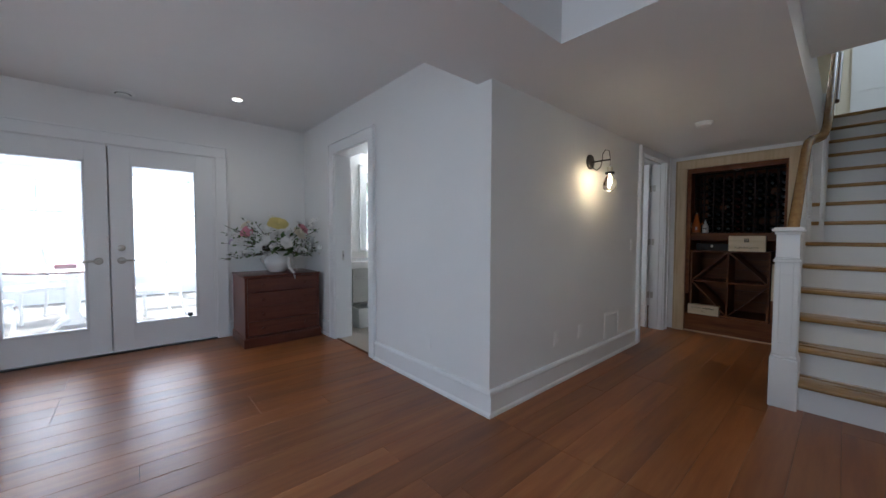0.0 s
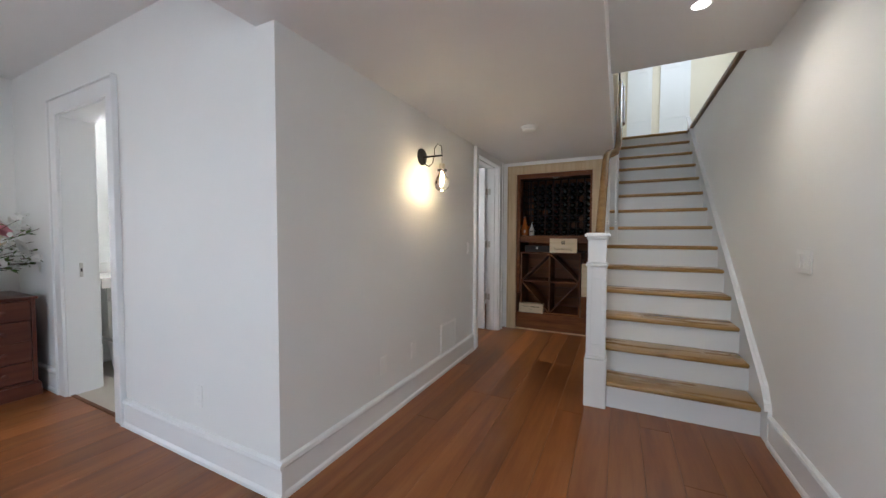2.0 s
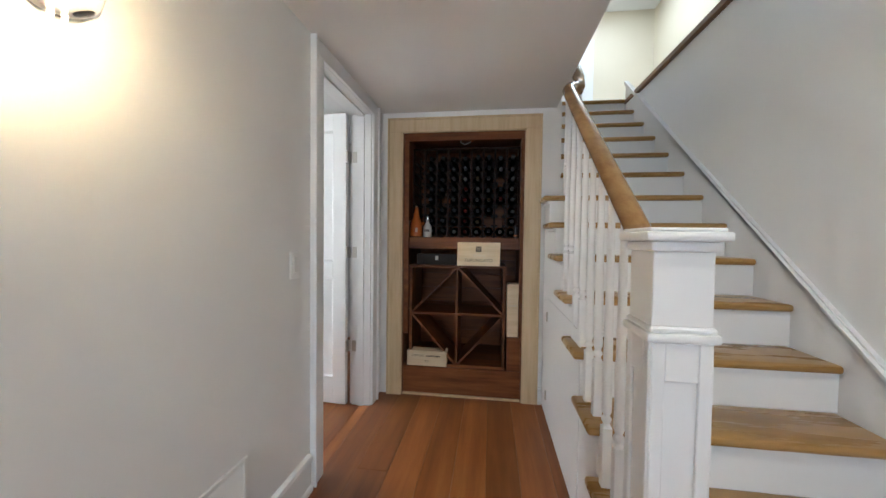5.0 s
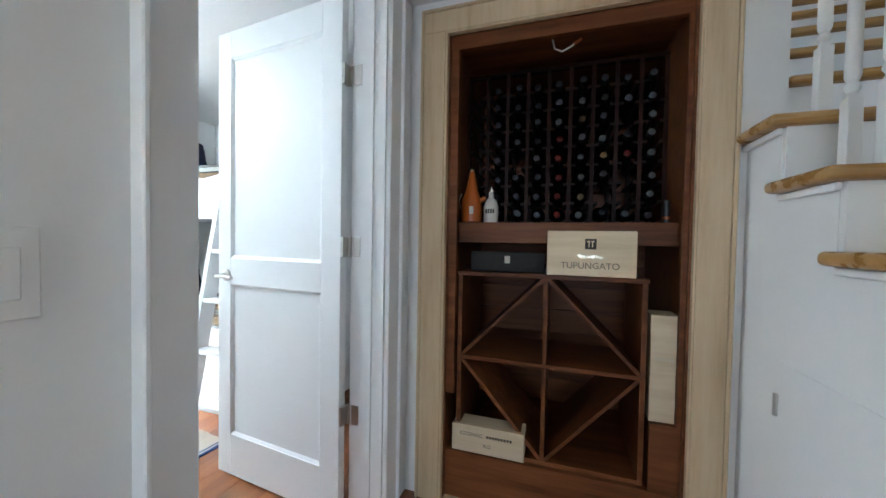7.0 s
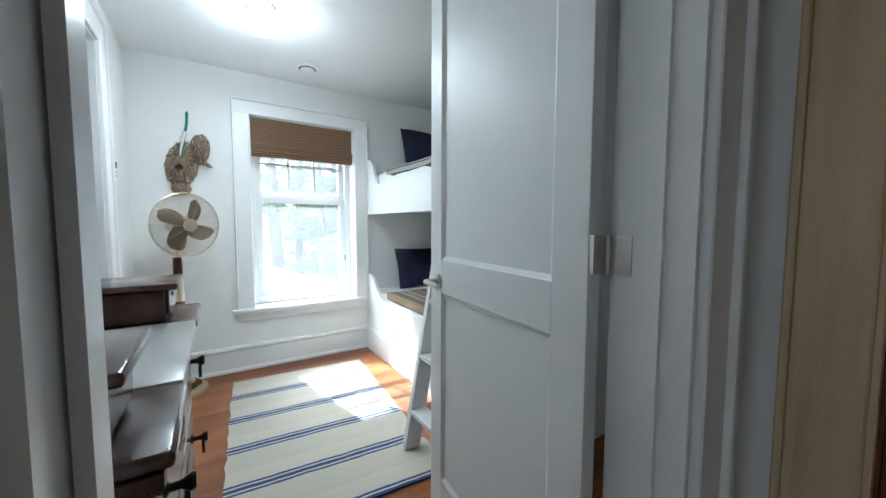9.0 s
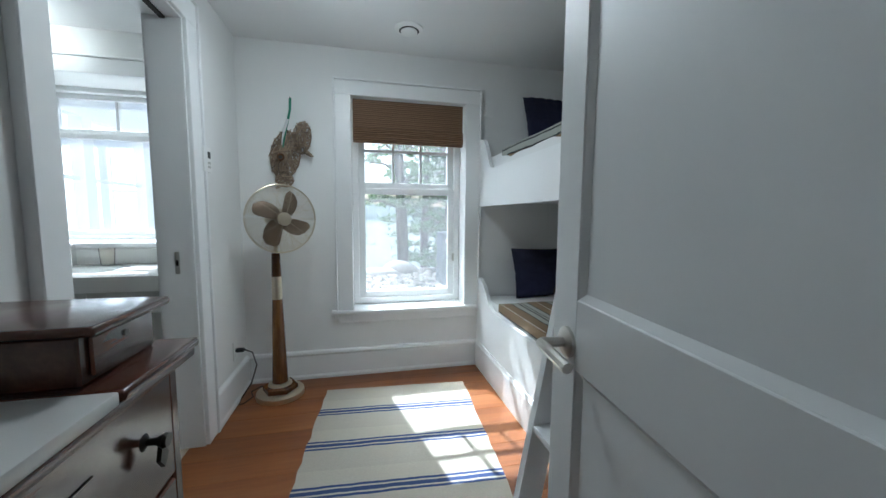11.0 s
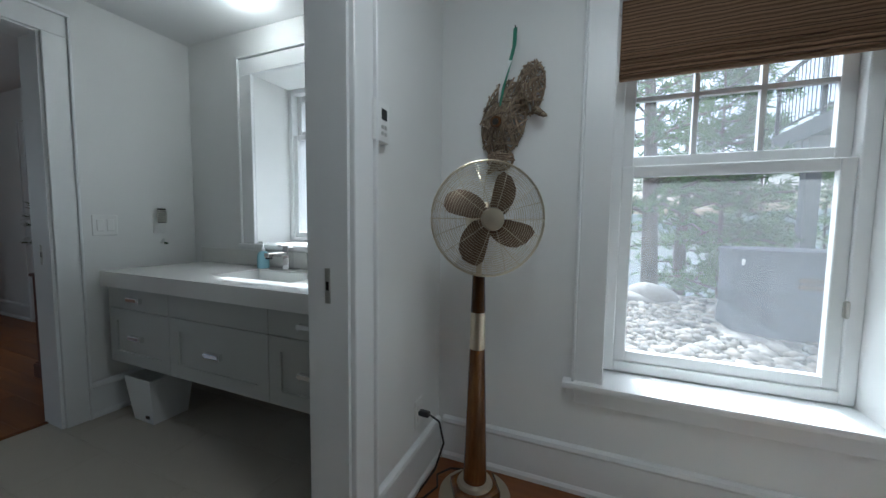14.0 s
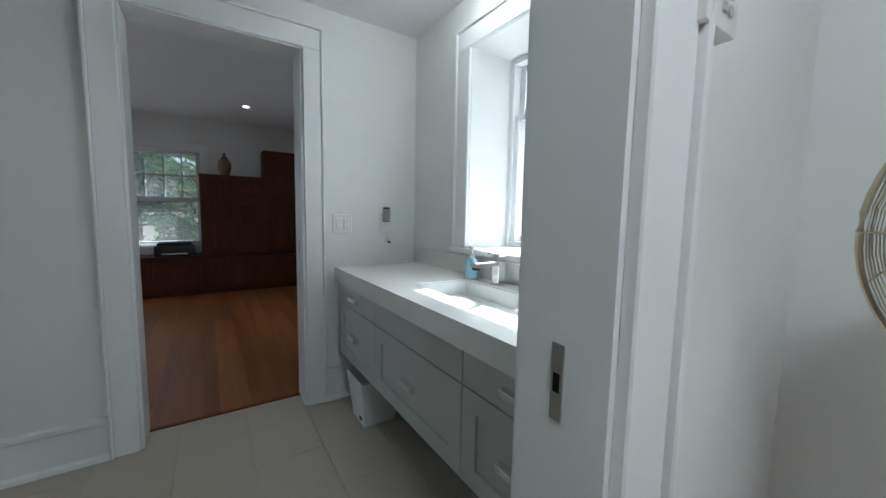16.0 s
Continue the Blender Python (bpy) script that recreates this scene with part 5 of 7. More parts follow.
PETALS = {n: paint("petal_" + n, c, 0.65, 0.08, 30, 0.05) for n, c in (("yellow", (0.66, 0.56, 0.20)), ("pink", (0.62, 0.24, 0.30)), ("cream", (0.68, 0.62, 0.48)), ("white", (0.72, 0.72, 0.69)), ("lilac", (0.42, 0.36, 0.44)))}
bouquet = thing("flower_arrangement", "wide bouquet of white, pink and yellow flowers with trailing twigs", "flowers", (vx, vy, vz + 0.15))
base = Vector((vx, vy, vz + 0.24))
BLOOMS = [("yellow", (-0.03, -0.16, 0.21), 0.085, 5), ("pink", (-0.27, -0.12, 0.14), 0.06, 4), ("pink", (0.20, -0.13, 0.17), 0.06, 4), ("cream", (0.15, -0.20, 0.13), 0.065, 4), ("white", (-0.16, -0.19, 0.07), 0.06, 3), ("white", (0.02, -0.24, 0.05), 0.055, 3), ("white", (-0.12, -0.10, 0.16), 0.05, 3), ("white", (0.28, -0.12, 0.07), 0.05, 3), ("white", (-0.20, -0.16, 0.0), 0.045, 3), ("cream", (0.40, -0.06, 0.10), 0.05, 3), ("white", (0.36, -0.10, -0.06), 0.035, 2), ("white", (0.08, -0.14, 0.12), 0.04, 3), ("lilac", (-0.38, -0.06, 0.06), 0.03, 2), ("white", (-0.05, -0.05, 0.27), 0.04, 3), ("white", (0.22, 0.05, 0.22), 0.045, 3), ("cream", (-0.25, 0.05, 0.20), 0.05, 3), ("white", (0.44, -0.04, -0.01), 0.03, 2)]
for col, o, r, k in [(c, (1.22 * u[0], u[1], 1.25 * u[2] + 0.03), 1.25 * q, n) for c, u, q, n in BLOOMS]:
    bm = bmesh.new()
    d = Vector(o) + Vector((0, -0.12, 0.05))
    petals(bm, base + Vector(o), d, r, k, 6)
    bl = part("bloom", bm, PETALS[col], bouquet, smooth=None)
    if col in ("cream", "white") and r < 0.052:
        ball_bm = ball(bmesh.new(), base + Vector(o) + d.normalized() * 0.006, r * 0.2, 1)
        part("flower_centre", ball_bm, PETALS["yellow"], bl)
leaves, twigs, buds = bmesh.new(), bmesh.new(), bmesh.new()
for i in range(64):
    a = rf.uniform(0, 2 * math.pi)
    up = rf.uniform(0.05, 1.1)
    d = Vector((math.cos(a) * 1.25, math.sin(a) * 0.55 - 0.1, up)).normalized()
    ln = rf.uniform(0.34, 0.66)
    p = [base + Vector((0, 0, -0.05)) + d * ln * f + Vector((0, 0, -0.12 * ln * f * f + rf.uniform(-0.012, 0.012))) for f in (0.15, 0.4, 0.7, 1.0)]
    if p[-1].y > 5.0 or p[-1].y < 4.36:
        continue
    tube(twigs, p, 0.0022, 5)
    for f in range(9):
        s = rf.uniform(0.35, 1.0)
        q = p[1].lerp(p[3], (s - 0.35) / 0.65)
        leaf(leaves, q, d + Vector((rf.uniform(-1, 1), rf.uniform(-1, 1), rf.uniform(-0.8, 0.8))), rf.uniform(0.03, 0.065), rf.uniform(0.007, 0.014))
    if i % 2:
        for f in range(9):
            q = p[2].lerp(p[3], rf.random()) + Vector((rf.uniform(-0.02, 0.02), rf.uniform(-0.02, 0.02), rf.uniform(-0.01, 0.03)))
            petals(buds, q, (rf.uniform(-1, 1), -0.6, rf.uniform(0, 1)), 0.02, 1, 5)
for i in range(60):
    d = Vector((rf.gauss(0, 1), rf.gauss(-0.2, 0.7), rf.uniform(-0.5, 0.8)))
    leaf(leaves, base + Vector((rf.gauss(0, 0.12), rf.gauss(-0.06, 0.07), rf.uniform(-0.04, 0.14))), d, rf.uniform(0.06, 0.13), rf.uniform(0.014, 0.03))
tagged(part("foliage", leaves, LEAF, bouquet, smooth=None), kind="stuff")
tagged(part("twigs", twigs, BARK, bouquet, smooth=None), kind="stuff")
tagged(part("blossom", buds, PETALS["white"], bouquet, smooth=None), kind="stuff")

# wall unit, printer and vase on the far side of the living room
unit = thing("wall_unit", "dark wooden wall unit with cupboards and a tall end cabinet", "cabinet", (-1.1, 4.0, 0))
U0 = -1.278
for y0, y1, z0, z1, xf in ((2.50, 4.86, 0.0, 0.50, -0.86), (3.62, 4.86, 0.50, 1.63, -0.95), (4.42, 4.86, 1.63, 2.05, -0.95)):
    part("carcase", box(U0, xf, y0, y1, z0, z1 - 0.001, 0.004), UNIT, unit)
for y0, y1, z0, z1, xf in ((2.52, 3.06, 0.06, 0.46, -0.86), (3.08, 3.62, 0.06, 0.46, -0.86), (3.66, 4.24, 0.06, 0.46, -0.86), (4.26, 4.84, 0.06, 0.46, -0.86), (3.64, 4.02, 0.54, 1.02, -0.95), (3.64, 4.02, 1.05, 1.58, -0.95), (4.05, 4.44, 0.54, 1.30, -0.95), (4.46, 4.84, 0.54, 1.30, -0.95), (4.05, 4.84, 1.34, 1.58, -0.95), (4.44, 4.84, 1.66, 2.02, -0.95)):
    dr = part("door", box(xf + 0.001, xf + 0.018, y0, y1, z0, z1, 0.003), UNIT, unit)
    part("door_panel", box(xf + 0.018, xf + 0.022, y0 + 0.06, y1 - 0.06, z0 + 0.06, z1 - 0.06, 0.002), UNIT, dr)
    part("knob", lathe(bmesh.new(), [(0.005, 0), (0.011, 0.014), (0.007, 0.022)], 10, aim((xf + 0.018, y1 - 0.035, (z0 + z1) / 2), (5, y1 - 0.035, (z0 + z1) / 2))), IRON, dr)
part("worktop", box(U0, -0.84, 2.48, 3.62, 0.50, 0.53, 0.004), UNIT, unit)
part("cornice", box(U0, -0.935, 3.61, 4.42, 1.63, 1.65, 0.004), UNIT, unit)
pr = thing("printer", "black desktop printer on the low cabinet", "printer", (-1.05, 3.32, 0.53))
part("body", bx(box(-1.22, -0.90, 3.10, 3.54, 0.53, 0.67, 0.015, 2), -1.20, -0.95, 3.13, 3.51, 0.67, 0.71, 0.01), BLACK, pr)
part("paper_tray", box(-0.90, -0.86, 3.18, 3.46, 0.56, 0.575, 0.003), PLATE, pr)
C = Matrix.Translation((-1.1, 3.93, 1.65))
jar = thing("ginger_jar", "lidded jar with a dark painted pattern on the wall unit", "jar", (-1.1, 3.93, 1.65))
part("body", lathe(bmesh.new(), [(0.05, 0), (0.06, 0.01), (0.085, 0.10), (0.088, 0.16), (0.065, 0.22), (0.04, 0.235)], 20, C), paint("jar_glaze", (0.22, 0.14, 0.09), 0.2, 0.9, 30, 0.02), jar)
part("lid", lathe(bmesh.new(), [(0.045, 0.235), (0.048, 0.25), (0.03, 0.275), (0.012, 0.285), (0.02, 0.30), (0.012, 0.325), (0.003, 0.33)], 16, C), CHERRY, jar)
# ---- bathroom ----
top = solid("countertop", frame_ring(bmesh.new(), 2, (2.94, 4.618, 4.305, 4.868), (3.60, 4.14, 4.47, 4.76), 0.752, 0.832), QUARTZ, "thick white quartz vanity top with a sunk basin", "countertop", smooth=None)
basin = thing("basin", "white rectangular basin sunk into the vanity top", "sink", (3.87, 4.61, 0.70))
part("bowl", bx(bx(bx(bx(box(3.602, 4.138, 4.472, 4.758, 0.752, 0.762), 3.602, 3.612, 4.472, 4.758, 0.762, 0.826), 4.128, 4.138, 4.472, 4.758, 0.762, 0.826), 3.612, 4.128, 4.472, 4.482, 0.762, 0.826), 3.612, 4.128, 4.748, 4.758, 0.762, 0.826), CERAMIC, basin)
part("drain", lathe(bmesh.new(), [(0.022, 0.763), (0.020, 0.766)], 20, Matrix.Translation((3.87, 4.62, 0))), CHROME, basin)
part("splash", box(2.94, 4.618, 4.858, 4.869, 0.833, 0.93, 0.002), QUARTZ, basin, "low white backsplash")

van = thing("vanity_cabinet", "light grey wall-hung shaker vanity with chrome pulls", "cabinet", (3.77, 4.60, 0.335))
V0, V1 = 2.975, 4.618
part("body", box(V0, V1, 4.345, 4.868, 0.335, 0.75), CABINET, van)
xs = [V0, 3.494, 4.162, V1]
for i, (a, b) in enumerate(zip(xs, xs[1:])):
    a, b = a + 0.002, b - 0.002
    d = part("drawer_front", box(a, b, 4.322, 4.344, 0.638, 0.748, 0.0015), CABINET, van)
    bm = bmesh.new()
    frame_ring(bm, 1, (a, b, 0.337, 0.634), (a + 0.065, b - 0.065, 0.40, 0.571), 4.322, 4.344)
    d2 = part("drawer_front", bm, CABINET, van, "shaker drawer front")
    part("panel", box(a + 0.064, b - 0.064, 4.332, 4.3435, 0.399, 0.572), CABINET, d2, smooth=None)
    for dd, z in ((d, 0.692), (d2, 0.49)):
        if i == 1 and dd is d:
            continue
        c = (a + b) / 2
        bm = bmesh.new()
        bx(bm, c - 0.048, c + 0.048, 4.294, 4.302, z - 0.004, z + 0.016, 0.002)
        bx(bm, c - 0.048, c - 0.038, 4.302, 4.3225, z - 0.014, z + 0.016, 0.002)
        bx(bm, c + 0.038, c + 0.048, 4.302, 4.3225, z - 0.014, z + 0.016, 0.002)
        bx(bm, c - 0.038, c + 0.038, 4.302, 4.322, z + 0.006, z + 0.014, 0.001)
        part("pull", bm, CHROME, dd, "square chrome cup pull")

tap = thing("faucet", "square chrome basin faucet", "faucet", (3.78, 4.80, 0.831))
part("column", box(3.758, 3.802, 4.785, 4.829, 0.832, 0.966, 0.003), CHROME, tap)
part("spout", box(3.762, 3.798, 4.655, 4.785, 0.916, 0.939, 0.003), CHROME, tap)
part("lever", box(3.764, 3.796, 4.745, 4.825, 0.969, 0.979, 0.002), CHROME, tap)
part("aerator", box(3.768, 3.792, 4.66, 4.685, 0.906, 0.916), BLACK, tap)
soap = thing("soap_bottle", "clear pump bottle of pale blue soap", "soap bottle", (3.60, 4.79, 0.831))
C = Matrix.Translation((3.60, 4.79, 0))
part("bottle", lathe(bmesh.new(), [(0.030, 0.832), (0.034, 0.837), (0.034, 0.906), (0.026, 0.926), (0.012, 0.936)], 20, C), paint("blue_soap", (0.30, 0.52, 0.60), 0.15, 0.05, 20, 0.0), soap)
part("pump", bx(lathe(bmesh.new(), [(0.013, 0.936), (0.013, 0.953), (0.005, 0.955), (0.005, 0.981)], 14, C), 3.565, 3.61, 4.783, 4.797, 0.981, 0.993, 0.003), PLATE, soap)
cup = thing("glass_tumbler", "clear glass tumbler beside the basin", "glass", (3.98, 4.80, 0.831))
C = Matrix.Translation((3.98, 4.80, 0))
part("glass", lathe(bmesh.new(), [(0.034, 0.832), (0.040, 0.941), (0.037, 0.941), (0.031, 0.839), (0.01, 0.838)], 20, C), BULB, cup)
bin_ = thing("waste_bin", "small white tapered waste bin under the vanity", "waste bin", (3.16, 4.44, 0))
def quad_ring(x, y, hx, hy, z):
    return [(x - hx, y - hy, z), (x + hx, y - hy, z), (x + hx, y + hy, z), (x - hx, y + hy, z)]
bm = bmesh.new()
rings = [[bm.verts.new(p) for p in quad_ring(3.17, 4.45, h, h, z)] for h, z in ((0.088, 0.001), (0.115, 0.255), (0.109, 0.255), (0.084, 0.012))]
bm.faces.new(rings[0][::-1])
for a, b in zip(rings, rings[1:]):
    for i in range(4):
        bm.faces.new((a[i], a[(i + 1) % 4], b[(i + 1) % 4], b[i]))
bm.faces.new(rings[-1])
part("bin", bm, PLATE, bin_, smooth=None)
part("tag", box(3.20, 3.23, 4.353, 4.3575, 0.03, 0.045), BLACK, bin_)
nl = thing("plug_in_freshener", "ribbed silver plug-in freshener on a white outlet", "air freshener", (2.88, 4.650, 1.12))
part("plate", box(2.86, 2.867, 4.615, 4.685, 1.03, 1.145, 0.002), PLATE, nl)
for k in range(6):
    part("rib", lathe(bmesh.new(), [(0.024, 1.10 + k * 0.013), (0.028, 1.105 + k * 0.013), (0.024, 1.110 + k * 0.013)], 16, Matrix.Translation((2.895, 4.650, 0))), NICKEL, nl)
part("core", lathe(bmesh.new(), [(0.022, 1.095), (0.022, 1.185)], 14, Matrix.Translation((2.893, 4.650, 0))), IRON, nl)
for nm, x0, x1, y in (("strike_plate", 4.68, 4.70, 4.078), ("strike_plate", 2.76, 2.78, 4.148)):
    st = solid(nm, box(x0, x1, y - 0.0025, y, 0.872, 0.978, 0.001), NICKEL, "nickel pocket door latch plate in the jamb", "latch plate", smooth=None)
    part("latch_slot", box(x0 + 0.005, x1 - 0.005, y - 0.0035, y - 0.0025, 0.912, 0.938), IRON, st, "dark slot", smooth=None)
structure("trim_pocket_track", box(4.68, 4.70, 3.343, 4.078, 2.018, 2.0275), IRON, "dark pocket door track", "trim")
# ---- bedroom ----
sh = thing("roman_shade", "brown woven bamboo shade drawn up in folds", "shade", (5.89, 4.82, 1.70))
part("panel", box(5.484, 6.278, 4.805, 4.813, 1.752, 1.962), SHADE, sh)
for k in range(5):
    z = 1.759 - k * 0.017
    part("fold", tube(bmesh.new(), [(5.484, 4.803 - 0.006 * (k % 2), z), (6.278, 4.803 - 0.006 * (k % 2), z)], 0.0125, 8, 1.5), SHADE, sh)
part("hem", box(5.484, 6.278, 4.795, 4.815, 1.665, 1.679, 0.004), SHADE, sh)

# standing fan
fx, fy = 5.012, 4.555
fan = thing("standing_fan", "standing fan with a champagne cage and tapered wooden column", "fan", (fx, fy, 0))
C = Matrix.Translation((fx, fy, 0))
part("base", lathe(bmesh.new(), [(0.142, 0.0), (0.145, 0.012), (0.142, 0.03), (0.125, 0.038), (0.03, 0.04)], 40, C), CHAMPAGNE, fan)
part("base_block", lathe(bmesh.new(), [(0.105, 0.04), (0.105, 0.066), (0.094, 0.074)], 6, C), WALNUT, fan, "dark wooden octagon")
part("base_cap", lathe(bmesh.new(), [(0.072, 0.074), (0.066, 0.086), (0.055, 0.09)], 24, C), CHAMPAGNE, fan)
part("lower_column", lathe(bmesh.new(), [(0.047, 0.088), (0.046, 0.12), (0.030, 0.628)], 24, C), WALNUT, fan)
part("metal_sleeve", lathe(bmesh.new(), [(0.031, 0.628), (0.0285, 0.772)], 24, C), CHAMPAGNE, fan)
part("upper_column", lathe(bmesh.new(), [(0.0285, 0.772), (0.024, 0.915), (0.02, 0.918)], 24, C), WALNUT, fan)
hub = Vector((5.100, 4.413, 1.130))
way = Vector((0.50, -0.86, -0.02)).normalized()     # the way the fan faces
H = aim(hub - way * 0.0, hub + way)
bm = rod(bmesh.new(), (fx, fy, 0.915), (fx, fy, 0.965), 0.011)
tube(bm, [(fx, fy, 0.96), (fx + 0.01, fy - 0.02, 1.02), (fx + 0.03, fy - 0.05, 1.10)], 0.013, 10)
part("neck", bm, CHAMPAGNE, fan)
part("motor", lathe(bmesh.new(), [(0.02, -0.215), (0.055, -0.20), (0.066, -0.15), (0.06, -0.10), (0.03, -0.085), (0.012, -0.08), (0.012, -0.02)], 24, H), CHAMPAGNE, fan)
part("hub_cap", lathe(bmesh.new(), [(0.039, -0.012), (0.040, 0.000), (0.036, 0.009), (0.012, 0.014)], 28, H), CHAMPAGNE, fan)
part("spinner", lathe(bmesh.new(), [(0.038, -0.07), (0.04, -0.05), (0.030, -0.04)], 20, H), BLADE, fan)
for k in range(4):
    bm = bmesh.new()
    a0 = radians(90 * k + 47)
    grid = []
    for i in range(8):
        f = i / 7
        r = 0.03 + 0.140 * f
        half = 0.017 + 0.033 * math.sin(math.pi * min(1, f * 0.62 + 0.12)) * (1 if f < 0.85 else max(0.25, 1 - (f - 0.85) * 5))
        row = []
        for j in (-1, -0.33, 0.33, 1):
            ang = a0 + 0.35 * f + j * half / max(r, 0.05)
            row.append(bm.verts.new(H @ Vector((r * math.cos(ang), r * math.sin(ang), -0.055 + 0.018 * j))))
        grid.append(row)
    for u, v in zip(grid, grid[1:]):
        for j in range(3):
            bm.faces.new((u[j], u[j + 1], v[j + 1], v[j]))
    bmesh.ops.solidify(bm, geom=bm.faces[:], thickness=0.002)
    part("blade", bm, BLADE, fan, "bronze fan blade")
RG = 0.202


def ring(r, z, n=48):
    return [H @ Vector((r * math.cos(2 * math.pi * i / n), r * math.sin(2 * math.pi * i / n), z)) for i in range(n)]


rim = part("rim", tube(bmesh.new(), ring(RG, -0.05, 56), 0.0038, 8, closed=True), CHAMPAGNE, fan)
bm = bmesh.new()
for i in range(18):
    f = i / 17
    r = 0.05 + f * 0.145
    tube(bm, ring(r, 0.0 - 0.045 * f ** 2.5, 40), 0.00085, 4, closed=True)
for i in range(10):
    a = 2 * math.pi * i / 10
    tube(bm, [H @ Vector((r * math.cos(a), r * math.sin(a), 0.001 - 0.045 * ((r - 0.05) / 0.15) ** 2.5 if r > 0.05 else 0.001)) for r in (0.04, 0.08, 0.12, 0.16, 0.19, 0.201)], 0.0014, 4)
part("front_grille", bm, CHAMPAGNE, fan)
bm = bmesh.new()
for i in range(20):
    f = i / 19
    r = 0.06 + f * 0.136
    tube(bm, ring(r, -0.135 + 0.085 * f ** 2.5, 40), 0.00085, 4, closed=True)
for i in range(10):
    a = 2 * math.pi * (i + 0.5) / 10
    tube(bm, [H @ Vector((r * math.cos(a), r * math.sin(a), -0.135 + 0.085 * (max(0, r - 0.06) / 0.14) ** 2.5)) for r in (0.05, 0.09, 0.13, 0.17, 0.201)], 0.0014, 4)
part("rear_grille", bm, CHAMPAGNE, fan)
cordt = thing("fan_cord", "black power cord plugged into the wall", "cord", (4.80, 4.54, 0.02))
part("plug", box(4.766, 4.815, 4.53, 4.556, 0.306, 0.330, 0.005), RUBBER, cordt)
part("cord", tube(bmesh.new(), [(4.815, 4.543, 0.318), (4.86, 4.54, 0.30), (4.885, 4.53, 0.22), (4.86, 4.50, 0.12), (4.815, 4.46, 0.05), (4.80, 4.45, 0.012), (4.82, 4.47, 0.006), (4.85, 4.55, 0.006), (4.82, 4.62, 0.006), (4.86, 4.68, 0.006), (4.93, 4.70, 0.006)], 0.0042, 7), RUBBER, cordt)
plate("outlet", "white wall outlet behind the fan", 1, 4.76, 1, 4.543, 0.318)

# wicker hanging
wk = thing("wicker_hanging", "woven twig wall hanging of two rounds with a green ribbon", "wall decoration", (5.06, 4.74, 1.65))
rw = random.Random(3)


def twig_disc(cx, cz, rx, rz, n, tilt=0.0):
    bm = bmesh.new()
    for i in range(n):
        a, b = rw.uniform(0, 6.28), 0
        reach = rw.uniform(0.82, 1.10)
        b = a + rw.uniform(1.6, 4.4)
        pts = []
        for k in range(5):
            f = k / 4
            px = math.cos(a) * (1 - f) + math.cos(b) * f
            pz = math.sin(a) * (1 - f) + math.sin(b) * f
            bulge = 0.06 * max(0, 1 - px * px - pz * pz)
            u, v = px * rx * reach, pz * rz * reach
            pts.append((cx + u * math.cos(tilt) - v * math.sin(tilt), 4.755 - bulge - rw.uniform(0, 0.012), cz + u * math.sin(tilt) + v * math.cos(tilt)))
        tube(bm, pts, rw.uniform(0.0018, 0.0038), 5)
    for k in range(3):
        tube(bm, [(cx + (rx * math.cos(t) * math.cos(tilt) - rz * math.sin(t) * math.sin(tilt)) * (1 - 0.02 * k), 4.752 - 0.004 * k, cz + (rx * math.cos(t) * math.sin(tilt) + rz * math.sin(t) * math.cos(tilt)) * (1 - 0.02 * k)) for t in [2 * math.pi * i / 28 + 0.1 * k for i in range(28)]], 0.0035, 5, closed=True)
    return bm


tagged(part("lower_round", twig_disc(5.05, 1.55, 0.092, 0.155, 105, -0.18), WICKER, wk), kind="stuff")
tagged(part("upper_round", twig_disc(5.155, 1.665, 0.058, 0.105, 62, -0.12), WICKER, wk), kind="stuff")


def twig_bundle(base, tip, wide, narrow, n):
    """Twigs laid side by side that close up towards the tip, with two windings round them."""
    bm = bmesh.new()
    base, tip = Vector(base), Vector(tip)
    m = (tip - base).to_track_quat("Z", "Y").to_matrix()
    for i in range(n):
        a = 2 * math.pi * i / n + rw.uniform(-0.2, 0.2)
        off = m @ Vector((math.cos(a), math.sin(a), 0))
        end = base.lerp(tip, rw.uniform(0.82, 1.0))
        tube(bm, [base + off * wide, base.lerp(end, 0.5) + off * (wide + narrow) * 0.52, end + off * narrow], rw.uniform(0.0024, 0.0036), 5)
    for f in (0.3, 0.62):
        r = wide * (1 - f) + narrow * f + 0.002
        mid = base.lerp(tip, f)
        tube(bm, [mid + m @ Vector((r * math.cos(k * 0.5236), r * math.sin(k * 0.5236), 0.004 * math.sin(k * 0.5236))) for k in range(12)], 0.0018, 5, closed=True)
    return bm


part("beak", twig_bundle((5.178, 4.732, 1.575), (5.226, 4.716, 1.538), 0.014, 0.006, 10), WICKER, wk)
part("tail_tip", twig_bundle((5.035, 4.738, 1.365), (4.985, 4.735, 1.325), 0.013, 0.006, 9), WICKER, wk)
tagged(part("tail", twig_disc(5.04, 1.385, 0.055, 0.045, 34), WICKER, wk), kind="stuff")
part("eye", lathe(bmesh.new(), [(0.022, 0.0), (0.023, 0.008), (0.019, 0.012), (0.012, 0.010), (0.004, 0.012)], 18, aim((5.037, 4.672, 1.522), (5.037, 4.0, 1.522))), WALNUT, wk, "dark round knot of bark")
part("knot_core", lathe(bmesh.new(), [(0.0125, 0.010), (0.012, 0.0155), (0.003, 0.0165)], 16, aim((5.037, 4.672, 1.522), (5.037, 4.0, 1.522))), IRON, wk, "blackened core of the knot")
part("ribbon", tube(bmesh.new(), [(5.089, 4.752, 1.915), (5.087, 4.745, 1.84), (5.075, 4.71, 1.75), (5.062, 4.68, 1.66), (5.052, 4.672, 1.585)], 0.0028, 6, 3.2), RIBBON, wk, "green ribbon")
